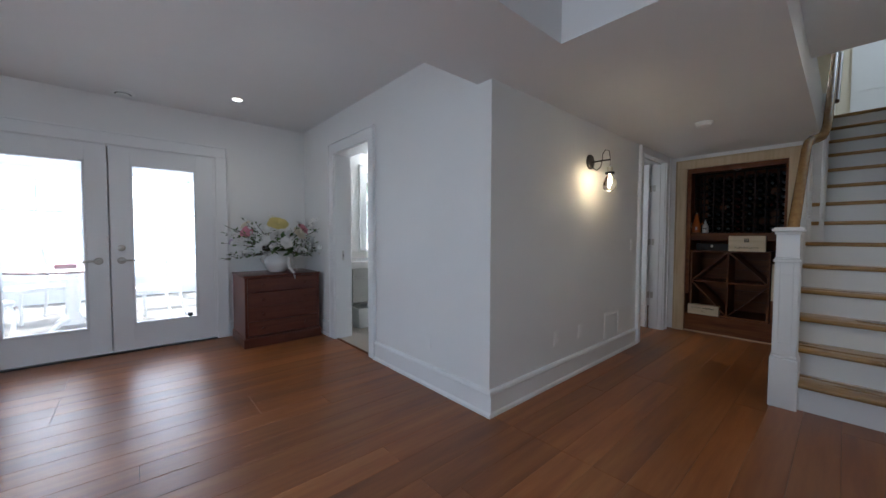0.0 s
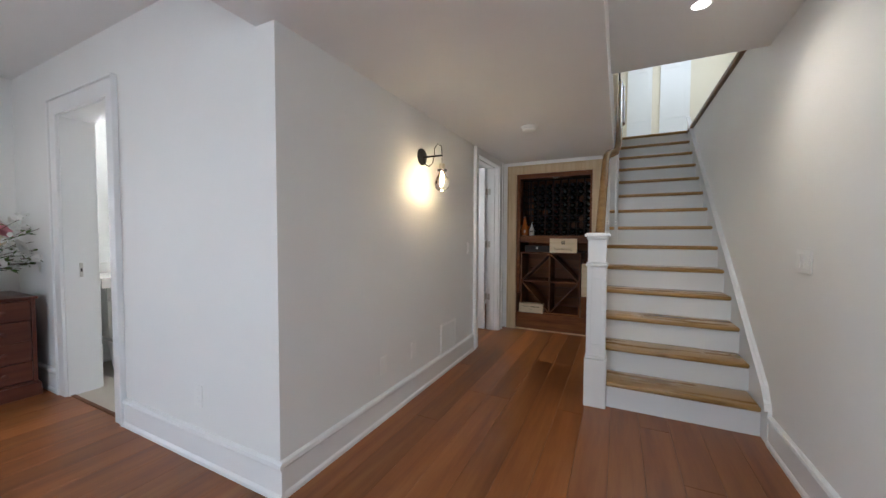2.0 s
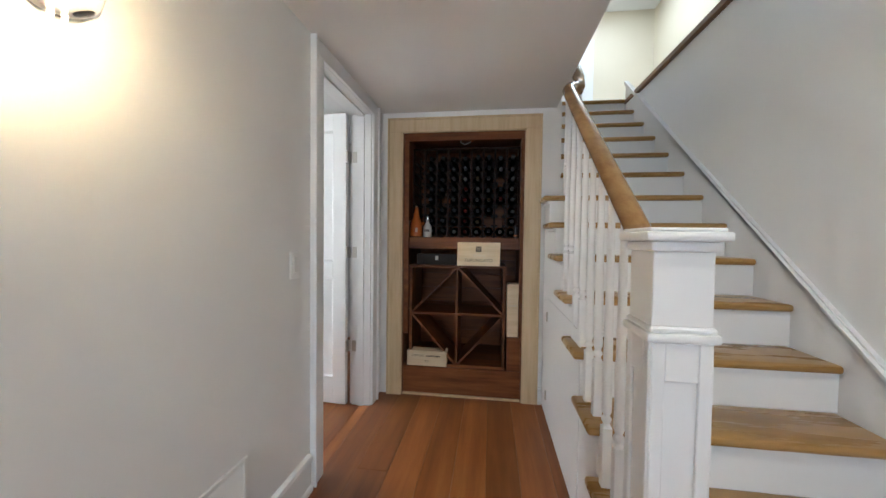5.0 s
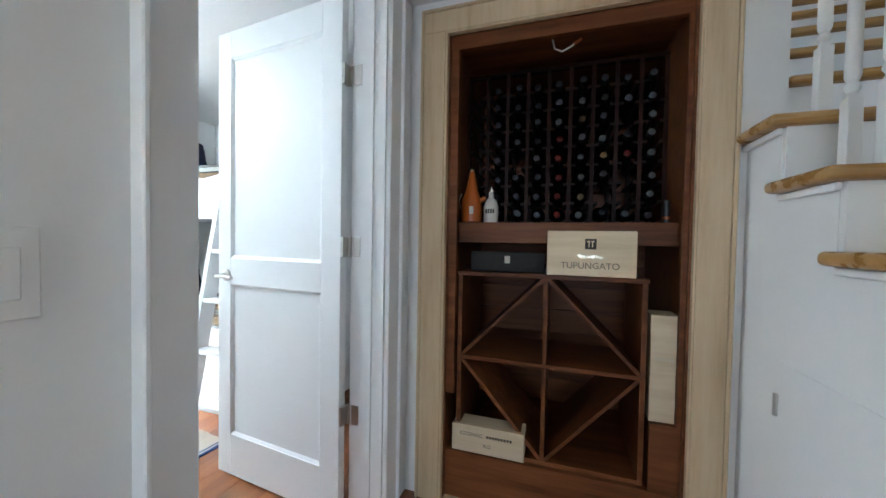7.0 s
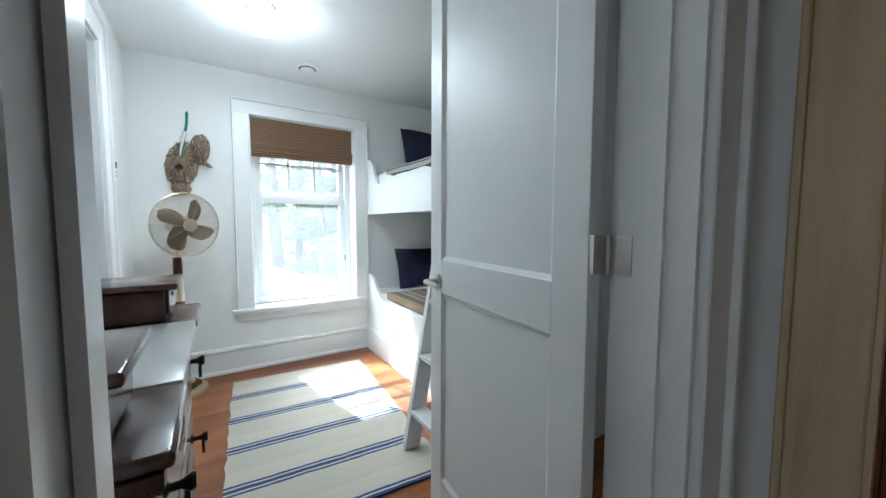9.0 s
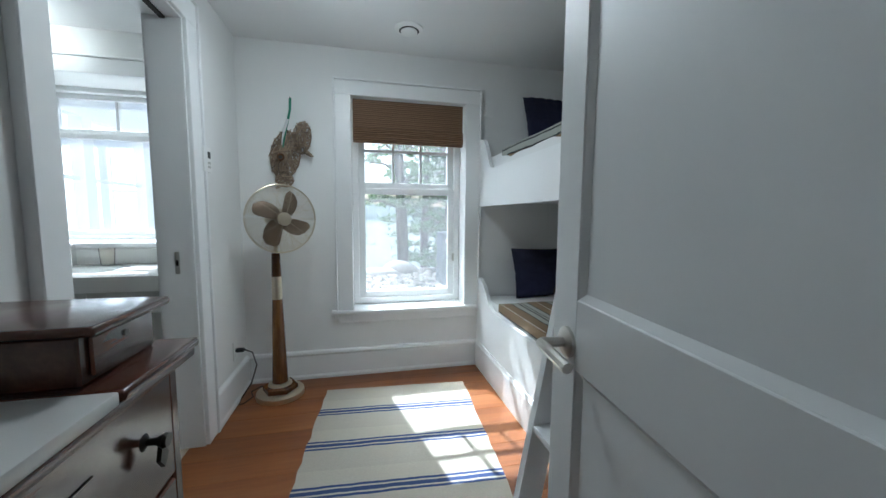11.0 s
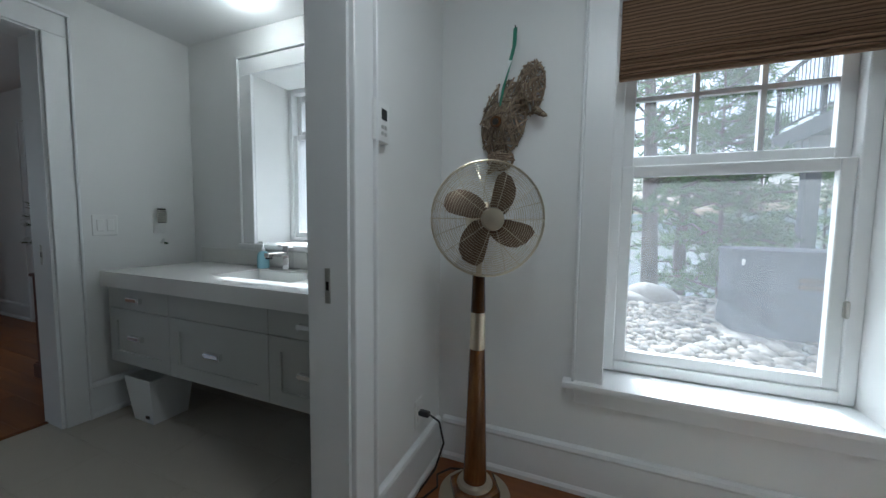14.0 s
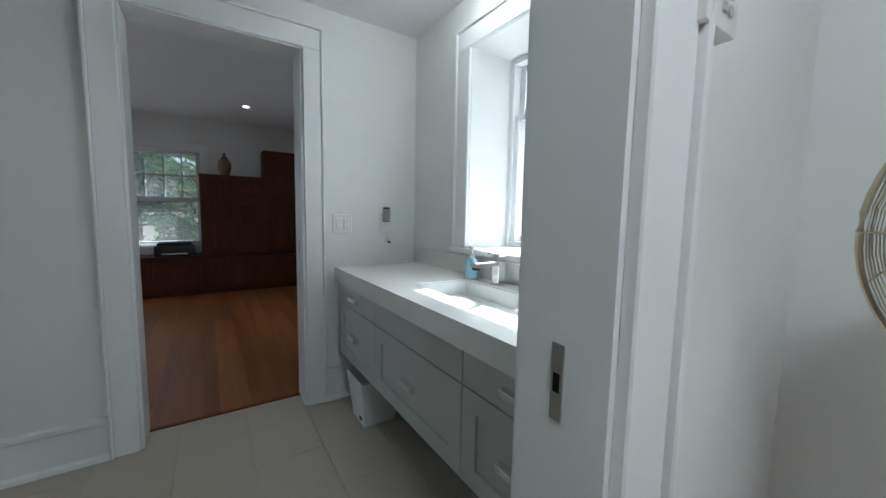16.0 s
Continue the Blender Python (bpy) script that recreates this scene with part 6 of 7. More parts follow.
part("white_tag", tube(bmesh.new(), [(5.082, 4.735, 1.80), (5.066, 4.69, 1.72), (5.052, 4.672, 1.65), (5.046, 4.670, 1.60)], 0.003, 6, 3.5), SATIN, wk)
part("string", tube(bmesh.new(), [(5.089, 4.752, 1.915), (5.135, 4.735, 1.76)], 0.0014, 5), SATIN, wk)
part("nail", rod(bmesh.new(), (5.089, 4.77, 1.915), (5.089, 4.745, 1.92), 0.003), IRON, wk)
th = thing("thermostat", "white wall thermostat with a small dark display", "thermostat", (4.77, 4.245, 1.50))
part("body", box(4.76, 4.79, 4.175, 4.262, 1.367, 1.49, 0.004, 2), PLATE, th)
part("display", box(4.79, 4.792, 4.214, 4.243, 1.435, 1.468), BLACK, th)
for z in (1.412, 1.392):
    for y in (4.218, 4.236):
        part("button", box(4.79, 4.7925, y - 0.006, y + 0.006, z - 0.006, z + 0.006, 0.002), CABINET, th)

# rug
rug = thing("rug", "cream woven rug with triple blue stripes", "rug", (5.70, 3.745, 0.0), turn=-4.0)
ORIGIN[rug.name] = Vector()
bm = bmesh.new()
nx_, ny_ = 12, 24
rr = random.Random(5)
gv = [[bm.verts.new((-0.455 + 0.91 * i / nx_ + (rr.uniform(-0.006, 0.006) if i in (0, nx_) else 0), -0.76 + 1.52 * j / ny_, 0.009 + rr.uniform(0, 0.002))) for i in range(nx_ + 1)] for j in range(ny_ + 1)]
for j in range(ny_):
    for i in range(nx_):
        bm.faces.new((gv[j][i], gv[j][i + 1], gv[j + 1][i + 1], gv[j + 1][i]))
ext = bmesh.ops.extrude_face_region(bm, geom=bm.faces[:])
for v in ext["geom"]:
    if isinstance(v, bmesh.types.BMVert):
        v.co.z = 0.001
part("weave", bm, RUGM, rug, smooth=60)

# bunk bed
bunk = thing("bunk_bed", "white built-in bunk bed with curved end boards", "bunk bed", (6.9, 3.75, 0))
YN, YS = 4.768, 2.78


def curve_board(zb, zmid, ztop, ydip):
    """A front board whose top edge sweeps up to a rounded post at the wall."""
    pts = [(YS, zb), (YN, zb), (YN, ztop - 0.02)]
    yp = YN - 0.10
    pts += [(YN - 0.01, ztop - 0.005), (YN - 0.03, ztop), (yp + 0.03, ztop - 0.003)]
    for k in range(9):
        f = k / 8
        pts.append((yp + 0.005 - (yp - ydip) * f, zmid + (ztop - 0.02 - zmid) * (0.5 + 0.5 * math.cos(math.pi * f)) ** 1.6))
    pts.append((YS, zmid))
    return pts


part("front_board", prism(bmesh.new(), curve_board(0.012, 0.50, 0.690, 4.38), 0, 6.40, 6.425), TRIM, bunk, smooth=None)
part("kick_board", prism(bmesh.new(), [(6.384, 0.0), (6.40, 0.0), (6.40, 0.20), (6.392, 0.20), (6.388, 0.185), (6.384, 0.18)], 1, YS, YN), TRIM, bunk, smooth=None)
part("front_board", prism(bmesh.new(), curve_board(1.228, 1.48, 1.712, 4.46), 0, 6.40, 6.425), TRIM, bunk, smooth=None)
part("bed_base", box(6.425, 7.478, YS, YN, 0.28, 0.33), TRIM, bunk)
part("bed_base", box(6.425, 7.478, YS, YN, 1.256, 1.36), TRIM, bunk)
part("end_panel", box(6.40, 7.478, YS - 0.04, YS, 0, BEDC - 0.004), TRIM, bunk)


def soft_box(x0, x1, y0, y1, z0, z1, r=0.04, wob=0.006, seed=1):
    bm = bmesh.new()
    bx(bm, x0, x1, y0, y1, z0, z1)
    bmesh.ops.subdivide_edges(bm, edges=bm.edges[:], cuts=9, use_grid_fill=True)
    c = Vector(((x0 + x1) / 2, (y0 + y1) / 2, (z0 + z1) / 2))
    for v in bm.verts:
        d = Vector((min(v.co.x - x0, x1 - v.co.x), min(v.co.y - y0, y1 - v.co.y), min(v.co.z - z0, z1 - v.co.z)))
        s = sorted(d)
        if s[1] < r:
            v.co = v.co.lerp(c, 0.02 * (1 - s[1] / r))
        v.co += noise.noise_vector(v.co * 5 + Vector((seed, 0, 0))) * wob
    return bm


for z, nm in ((0.33, "lower"), (1.36, "upper")):
    ms = solid("mattress", soft_box(6.435, 7.465, YS + 0.02, YN - 0.02, z + 0.001, z + 0.215, seed=z), SHEET, "mattress in a white sheet on the %s bunk" % nm, "mattress", "bunk mattresses", smooth=60)
    cv = soft_box(6.430, 7.470, YS + 0.01, YN - 0.34, z + 0.14, z + 0.232, 0.05, 0.007, seed=z + 2)
    cover = solid("coverlet", cv, BEDDING, "striped tan, grey and black coverlet on the %s bunk" % nm, "blanket", "striped coverlets", smooth=60)
    if nm == "upper":      # the stripes lie a little further round on this one
        cover.data.transform(Matrix.Translation((0, 0, -0.104)))
        cover.matrix_basis = Matrix.Translation((0, 0, 0.104))


def pillow(w, h, d):
    bm = bmesh.new()
    n = 40
    for side in (1, -1):
        g = []
        for j in range(n + 1):
            row = []
            for i in range(n + 1):
                u, v = 2 * i / n - 1, 2 * j / n - 1
                pinch = 1 - 0.07 * (1 - abs(u)) * 1.0 * abs(v) ** 4 - 0.0
                pinch2 = 1 - 0.07 * (1 - abs(v)) * abs(u) ** 4
                puff = d / 2 * ((1 - u ** 4) * (1 - v ** 4)) ** 0.5
                tuft = 0.011 * (abs(math.sin(u * 14)) * abs(math.sin(v * 9)) - 0.4 + 0.5 * noise.noise(Vector((u * 9, v * 9, side)))) * (puff > 0.01)
                row.append(bm.verts.new((u * w / 2 * pinch2, side * (puff + tuft), v * h / 2 * pinch)))
            g.append(row)
        for j in range(n):
            for i in range(n):
                bm.faces.new((g[j][i], g[j][i + 1], g[j + 1][i + 1], g[j + 1][i]))
    bmesh.ops.remove_doubles(bm, verts=bm.verts, dist=0.0005)
    return bm


for x, y, z, lab in ((6.945, 4.665, 0.545 + 0.185, "lower"), (7.01, 4.665, 1.575 + 0.275, "upper")):
    ob = solid("pillow", pillow(0.60, 0.38, 0.14), NAVY, "navy tufted pillow against the wall on the %s bunk" % lab, "pillow", "navy pillows", smooth=70)
    ob.matrix_basis = pose(x, y, z, -16, 0, 3)
toy = thing("plush_toy", "small dark plush toy with a pale round face", "toy", (6.95, 4.40, 0.565))
bm = ball(bmesh.new(), (6.95, 4.40, 0.605), 0.06, 3, (1.35, 1.0, 0.72))
ball(bm, (7.01, 4.45, 0.625), 0.035, 2)
ball(bm, (6.89, 4.44, 0.625), 0.03, 2)
rt = random.Random(8)
for v in bm.verts:
    v.co += Vector((rt.uniform(-1, 1), rt.uniform(-1, 1), rt.uniform(-1, 1))) * 0.004
part("body", bm, FUR, toy, smooth=60)
part("face", ball(bmesh.new(), (6.925, 4.345, 0.602), 0.032, 2, (1.3, 0.5, 0.8)), LABEL, toy)

# ladder
ld = thing("bunk_ladder", "white painted ladder leaning on the upper bunk", "ladder", (6.0, 3.12, 0))
LX0, LX1, LZ = 6.02, 6.355, 1.78
for yb in (3.18, 2.85):
    bm = bmesh.new()
    d = Vector((LX1 - LX0, 0, LZ)).normalized()
    n = Vector((-d.z, 0, d.x)) * 0.045
    lo, hi = Vector((LX0, 0, 0)), Vector((LX1, 0, LZ))
    poly = [(lo.x + n.x + d.x * 0.03, 0.0), (lo.x - n.x, 0.0), (hi.x - n.x, hi.z - n.z)]
    for k in range(7):
        a = math.pi * k / 6
        q = hi + d * 0.07 * math.sin(a) - n * math.cos(a)
        poly.append((q.x, q.z))
    prism(bm, poly, 1, yb, yb + 0.03)
    part("side_rail", bm, TRIM, ld, smooth=None)
for k in range(6):
    f = (0.20 + k * 0.275) / LZ
    x, z = LX0 + (LX1 - LX0) * f, LZ * f
    part("rung", box(x - 0.04, x + 0.045, 2.88, 3.18, z - 0.012, z + 0.012, 0.004, 2), TRIM, ld)

# dresser
dr = thing("dresser", "dark mahogany dresser with a marble slab and two top boxes", "dresser", (4.95, 2.75, 0))
D0, D1, F = 2.17, 3.065, 5.14
part("carcase", box(4.79, F - 0.02, D0 + 0.02, D1 - 0.02, 0.10, 0.832), MAHOG, dr)
for y in (D0 + 0.015, D1 - 0.045):
    part("front_post", box(F - 0.05, F, y, y + 0.03, 0.0, 0.832, 0.004), MAHOG, dr)
for y in (D0 + 0.015, D1 - 0.045):
    part("back_post", box(4.79, 4.83, y, y + 0.03, 0.0, 0.10), MAHOG, dr)
part("top_board", box(4.785, F + 0.025, D0 - 0.02, D1 + 0.02, 0.832, 0.854, 0.006, 2), MAHOG, dr)
for y0, y1 in ((D0 - 0.02, D0 + 0.205), (D1 - 0.245, D1 + 0.02)):
    part("ledge", box(4.785, F + 0.035, y0, y1, 0.854, 0.875, 0.008, 3), MAHOG, dr)
part("marble_slab", box(4.79, F + 0.03, D0 + 0.207, D1 - 0.247, 0.854, 0.877, 0.004, 2), MARBLE, dr, "pale grey marble slab")
for y0, y1 in ((D0 - 0.01, D0 + 0.185), (D1 - 0.225, D1 - 0.02)):
    bxp = part("top_box", box(4.79, F - 0.035, y0, y1, 0.875, 0.96, 0.004), MAHOG, dr)
    part("box_lid", box(4.785, F - 0.005, y0 - 0.012, y1 + 0.012, 0.96, 0.978, 0.007, 3), MAHOG, bxp)
    part("box_drawer", box(F - 0.035, F - 0.028, y0 + 0.02, y1 - 0.02, 0.887, 0.953, 0.003), MAHOG, bxp)
    part("keyhole", rod(bmesh.new(), (F - 0.029, (y0 + y1) / 2, 0.935), (F - 0.025, (y0 + y1) / 2, 0.935), 0.006, None, 8), IRON, bxp)
for z0, z1 in ((0.135, 0.345), (0.36, 0.59), (0.6, 0.822)):
    df = part("drawer_front", box(F - 0.02, F + 0.004, D0 + 0.05, D1 - 0.05, z0, z1, 0.004), MAHOG, dr)
    for y in (D0 + 0.15, D1 - 0.15):
        kb = part("knob", lathe(bmesh.new(), [(0.016, 0), (0.007, 0.006), (0.007, 0.02), (0.015, 0.034), (0.012, 0.04)], 14, aim((F + 0.004, y, (z0 + z1) / 2 + 0.02), (9, y, (z0 + z1) / 2 + 0.02))), IRON, df)
        part("drop_pull", prism(bmesh.new(), [(y - 0.006, (z0 + z1) / 2 + 0.012), (y - 0.014, (z0 + z1) / 2 - 0.012), (y, (z0 + z1) / 2 - 0.032), (y + 0.014, (z0 + z1) / 2 - 0.012), (y + 0.006, (z0 + z1) / 2 + 0.012)], 0, F + 0.028, F + 0.036), IRON, kb)
    part("keyhole_plate", lathe(bmesh.new(), [(0.016, 0), (0.012, 0.004)], 12, aim((F + 0.004, (D0 + D1) / 2, (z0 + z1) / 2 + 0.03), (9, (D0 + D1) / 2, (z0 + z1) / 2 + 0.03))), IRON, df)
    part("inlay", tube(bmesh.new(), [(F + 0.003, (D0 + D1) / 2 + s, (z0 + z1) / 2 + u) for s, u in ((-0.17, 0.05), (-0.09, 0.05), (-0.06, 0.02), (-0.06, -0.05), (0.06, -0.05), (0.06, 0.02), (0.09, 0.05), (0.17, 0.05))], 0.003, 6), IRON, df)

# ceiling lamp
cl = thing("ceiling_lamp", "lit ceiling lamp with an opal glass shade", "ceiling lamp", (5.46, 3.80, BEDC))
C = Matrix.Translation((5.46, 3.80, 0))
part("canopy", lathe(bmesh.new(), [(0.075, BEDC - 0.001), (0.075, BEDC - 0.02), (0.03, BEDC - 0.03), (0.03, BEDC - 0.05)], 28, C), NICKEL, cl)
gl = part("shade", lathe(bmesh.new(), [(0.06, BEDC - 0.045), (0.075, BEDC - 0.06), (0.078, BEDC - 0.10), (0.06, BEDC - 0.13), (0.02, BEDC - 0.142)], 28, C), GLOWDOME, cl)
gl.visible_shadow = False
# ---- sunroom beyond the French doors ----
SX0, SX1, SY1 = -1.9, 2.62, 8.9
structure("sunroom_floor", box(SX0, SX1, 5.25, SY1, -0.16, 0.0), paint("pale_deck", (0.55, 0.54, 0.52), 0.5, 0.05, 20, 0.05), "pale painted sunroom floor", "floor")
structure("sunroom_roof", prism(bmesh.new(), [(5.25, 2.85), (7.1, 2.62), (7.1, 2.75), (5.25, 3.0)], 0, SX0 - 0.3, SX1 + 0.45), SIDING, "white sloping sunroom roof", "roof")
structure("sunroom_wall_north", cells(bmesh.new(), 0, SX0, SX1, SY1, SY1 + 0.12, 2.42, [(-1.75, -0.75, 0.42, 2.2), (-0.62, 0.38, 0.42, 2.2), (0.50, 1.50, 0.42, 2.2), (1.62, 2.50, 0.42, 2.2)]), SIDING, "white sunroom wall with wide openings", "wall")
structure("sunroom_wall_east", cells(bmesh.new(), 1, 5.25, SY1, SX1, SX1 + 0.12, 2.6, [(5.75, 6.65, 0.5, 2.15), (6.80, 7.70, 0.5, 2.15), (7.85, 8.75, 0.5, 2.15)]), SIDING, "white sunroom wall with wide openings", "wall")
structure("sunroom_wall_west", cells(bmesh.new(), 1, 5.25, SY1, SX0 - 0.12, SX0, 2.6, [(5.7, 7.0, 0.5, 2.15), (7.2, 8.6, 0.5, 2.15)]), SIDING, "white sunroom wall with wide openings", "wall")
bm = bmesh.new()
for a, b in ((-1.75, -0.75), (-0.62, 0.38), (1.62, 2.50)):
    bx(bm, a, b, SY1 + 0.03, SY1 + 0.07, 1.50, 1.54)
    bx(bm, (a + b) / 2 - 0.015, (a + b) / 2 + 0.015, SY1 + 0.035, SY1 + 0.065, 1.54, 2.15)
for a, b in ((5.75, 6.65), (6.80, 7.70), (7.85, 8.75)):
    bx(bm, SX1 + 0.03, SX1 + 0.07, a, b, 1.50, 1.54)
structure("sunroom_window_bars", bm, SIDING, "white window bars", "trim")

CHAIRW = paint("chair_white", (0.70, 0.71, 0.70), 0.4, 0.03, 40, 0.05)


def arm_chair():
    root = thing("dining_chair", "pale grey painted chair with a curved open back", "chair", (0, 0, 0), "chairs round the sunroom table")
    part("seat", box(-0.23, 0.23, -0.22, 0.23, 0.42, 0.48, 0.025, 3), CHAIRW, root)
    for x, y in ((-0.20, 0.20), (0.20, 0.20)):
        part("front_leg", tube(bmesh.new(), [(x, y, 0.42), (x * 1.12, y * 1.12, 0.30), (x * 1.02, y * 1.02, 0.12), (x * 1.15, y * 1.15, 0.0)], 0.019, 8), CHAIRW, root)
    for x in (-0.20, 0.20):
        part("rear_leg", tube(bmesh.new(), [(x, -0.20, 0.44), (x, -0.22, 0.25), (x, -0.29, 0.0)], 0.018, 8), CHAIRW, root)
    arch = [(-0.20, -0.20, 0.46), (-0.225, -0.25, 0.75), (-0.20, -0.29, 0.95), (-0.12, -0.305, 1.005), (-0.05, -0.31, 0.985), (0, -0.31, 0.99), (0.05, -0.31, 0.985), (0.12, -0.305, 1.005), (0.20, -0.29, 0.95), (0.225, -0.25, 0.75), (0.20, -0.20, 0.46)]
    back = part("back_frame", tube(bmesh.new(), arch, 0.019, 8), CHAIRW, root)
    part("back_rail", tube(bmesh.new(), [(-0.205, -0.215, 0.56), (0, -0.225, 0.55), (0.205, -0.215, 0.56)], 0.016, 8), CHAIRW, back)
    part("cane_panel", prism(bmesh.new(), [(-0.19, 0.57), (0.19, 0.57), (0.205, 0.78), (0.17, 0.95), (-0.17, 0.95), (-0.205, 0.78)], 1, -0.262, -0.256), SHEET, back, "pale woven back panel", smooth=None)
    return root


c0 = arm_chair()
c0.matrix_basis = pose(-0.22, 5.98, 0, 0, 0, -40)
copy_thing(c0, pose(0.05, 7.35, 0, 0, 0, -150))
copy_thing(c0, pose(1.22, 6.42, 0, 0, 0, 65))
tb = thing("round_table", "round dark-topped table with a white pedestal", "table", (0.45, 6.65, 0))
C = Matrix.Translation((0.45, 6.65, 0))
part("tabletop", lathe(bmesh.new(), [(0.54, 0.71), (0.56, 0.72), (0.56, 0.74), (0.54, 0.75)], 40, C), CHERRY, tb, "dark wooden top")
part("pedestal", lathe(bmesh.new(), [(0.10, 0.06), (0.09, 0.12), (0.05, 0.20), (0.075, 0.40), (0.05, 0.62), (0.12, 0.71)], 20, C), CHAIRW, tb)
for k in range(3):
    a = 2.1 * k
    part("foot", tube(bmesh.new(), [(0.45, 6.65, 0.14), (0.45 + 0.2 * math.cos(a), 6.65 + 0.2 * math.sin(a), 0.10), (0.45 + 0.36 * math.cos(a), 6.65 + 0.36 * math.sin(a), 0.025)], 0.026, 8), CHAIRW, tb)
solid("table_box", box(0.32, 0.50, 6.48, 6.60, 0.751, 0.80, 0.004), paint("red_card", (0.30, 0.08, 0.09), 0.5, 0.05, 30, 0.02), "small red box on the table", "box")

# ---- outdoors ----
def ground_z(x, y):
    z = 0.03
    d = max(0.0, y - 9.3, -4.0 - x) if y > 4 else max(0.0, -6.0 - x)
    z -= min(3.6, 0.42 * d) * (1 if d < 30 else 1)
    return z + 0.05 * noise.noise(Vector((x * 0.4, y * 0.4, 0)))


bm = bmesh.new()
xs_ = [-900, -300, -120, -60, -40] + [-30 + 1.5 * i for i in range(41)] + [40, 60, 120, 300, 900]
ys_ = [-900, -300, -100, -40, -15, -5, 0] + [5.3 + 0.9 * i for i in range(32)] + [40, 60, 120, 300, 900]
gv = []
for y in ys_:
    row = []
    for x in xs_:
        z = ground_z(x, y)
        if -1.95 < x < 8 and y < 5.4:
            z = -0.4
        row.append(bm.verts.new((x, y, z if y > 5.2 or x < -2 else -0.4)))
    gv.append(row)
for j in range(len(ys_) - 1):
    for i in range(len(xs_) - 1):
        bm.faces.new((gv[j][i], gv[j][i + 1], gv[j + 1][i + 1], gv[j + 1][i]))
structure("ground", bm, EARTH, "brown forest ground sloping down to the lake", "ground", 60)
structure("water", box(-900, 900, 26, 900, -3.4, -3.0), LAKE, "bright lake water", "water")
bm = bmesh.new()
rh_ = random.Random(9)
ridge = [(-900 + 60 * i, 560 + 25 * math.sin(i * 0.9), 14 + 9 * abs(math.sin(i * 0.37)) + rh_.uniform(0, 3)) for i in range(31)]
lo = [bm.verts.new((x, y - 40, -3.2)) for x, y, z in ridge]
hi = [bm.verts.new((x, y, z)) for x, y, z in ridge]
bk = [bm.verts.new((x, y + 80, -3.2)) for x, y, z in ridge]
for i in range(30):
    bm.faces.new((lo[i], lo[i + 1], hi[i + 1], hi[i]))
    bm.faces.new((hi[i], hi[i + 1], bk[i + 1], bk[i]))
structure("backdrop", bm, HILL, "low wooded hills across the lake", "hills", 60)

# river stones under the window, the nearest as one heap of real stones
rs = random.Random(21)
bm = bmesh.new()
bank = bmesh.new()
bmesh.ops.create_icosphere(bank, subdivisions=1, radius=1.0)
sv = [v.co.copy() for v in bank.verts]
sf = [[v.index for v in f.verts] for f in bank.faces]
bank.free()
y = 5.12
verts, faces = [], []
while y < 9.6:
    size = 0.044 if y < 7.4 else 0.040
    x = 4.85 if y > 5.3 else 4.9
    while x < 12.5 - (0 if y > 6 else 2):
        r = size * rs.choice((0.55, 0.7, 0.9, 1.0, 1.2, 1.75)) * rs.uniform(0.85, 1.15)
        m = Matrix.Translation((x + rs.uniform(-0.03, 0.03), y + rs.uniform(-0.03, 0.03), ground_z(x, y) + 0.012 + rs.uniform(0, 0.03))) @ Euler((rs.uniform(-0.3, 0.3), rs.uniform(-0.3, 0.3), rs.uniform(0, 6))).to_matrix().to_4x4() @ Matrix.Diagonal((r * rs.uniform(0.9, 1.5), r * rs.uniform(0.8, 1.1), r * rs.uniform(0.5, 0.75), 1))
        o = len(verts)
        verts += [m @ (v * (1 + 0.12 * noise.noise(v * 1.7 + Vector((x, y, 0))))) for v in sv]
        faces += [[o + i for i in f] for f in sf]
        x += size * rs.uniform(1.3, 1.9)
    y += size * 1.45
me = bpy.data.meshes.new("river_stones")
me.from_pydata(verts, [], faces)
me.materials.append(STONES)
me.shade_smooth()
tagged(new("river_stones", me), "bed of rounded grey river stones beside the house", "stones", "", "stuff")
rock = ball(bmesh.new(), (6.22, 8.98, 0.08), 0.46, 3, (0.75, 0.55, 0.46))
for v in rock.verts:
    v.co += noise.noise_vector(v.co * 2.2) * 0.07
solid("boulder", rock, STONE, "large rounded grey boulder at the edge of the stones", "boulder", smooth=60)
rock = ball(bmesh.new(), (5.9, 8.9, 0.06), 0.34, 3, (1.3, 0.8, 0.35))
for v in rock.verts:
    v.co += noise.noise_vector(v.co * 2.6) * 0.06
solid("boulder", rock, STONE, "flat grey boulder at the edge of the stones", "boulder", smooth=60)
ac = thing("covered_heat_pump", "heat pump under a crumpled grey cover on the stones", "heat pump", (7.0, 7.95, 0.05))
bm = bmesh.new()
prism(bm, [(6.74, 7.62), (6.96, 7.40), (7.40, 7.40), (7.62, 7.62), (7.62, 8.02), (7.40, 8.24), (6.96, 8.24), (6.74, 8.02)], 2, 0.076, 0.86)
bmesh.ops.subdivide_edges(bm, edges=bm.edges[:], cuts=7, use_grid_fill=True)
for v in bm.verts:
    n = noise.noise_vector(v.co * 5)
    v.co += Vector((n.x, n.y, 0.0)) * 0.022
part("cover", bm, COVER, ac, smooth=70)
part("lid", prism(bmesh.new(), [(6.725, 7.61), (6.955, 7.38), (7.405, 7.38), (7.635, 7.61), (7.635, 8.03), (7.405, 8.26), (6.955, 8.26), (6.725, 8.03)], 2, 0.861, 0.895), COVER, ac, "sun-bleached grey top of the cover")
part("patch", box(6.79, 6.85, 7.535, 7.55, 0.74, 0.80, 0.004), SATIN, ac, "pale square patch")
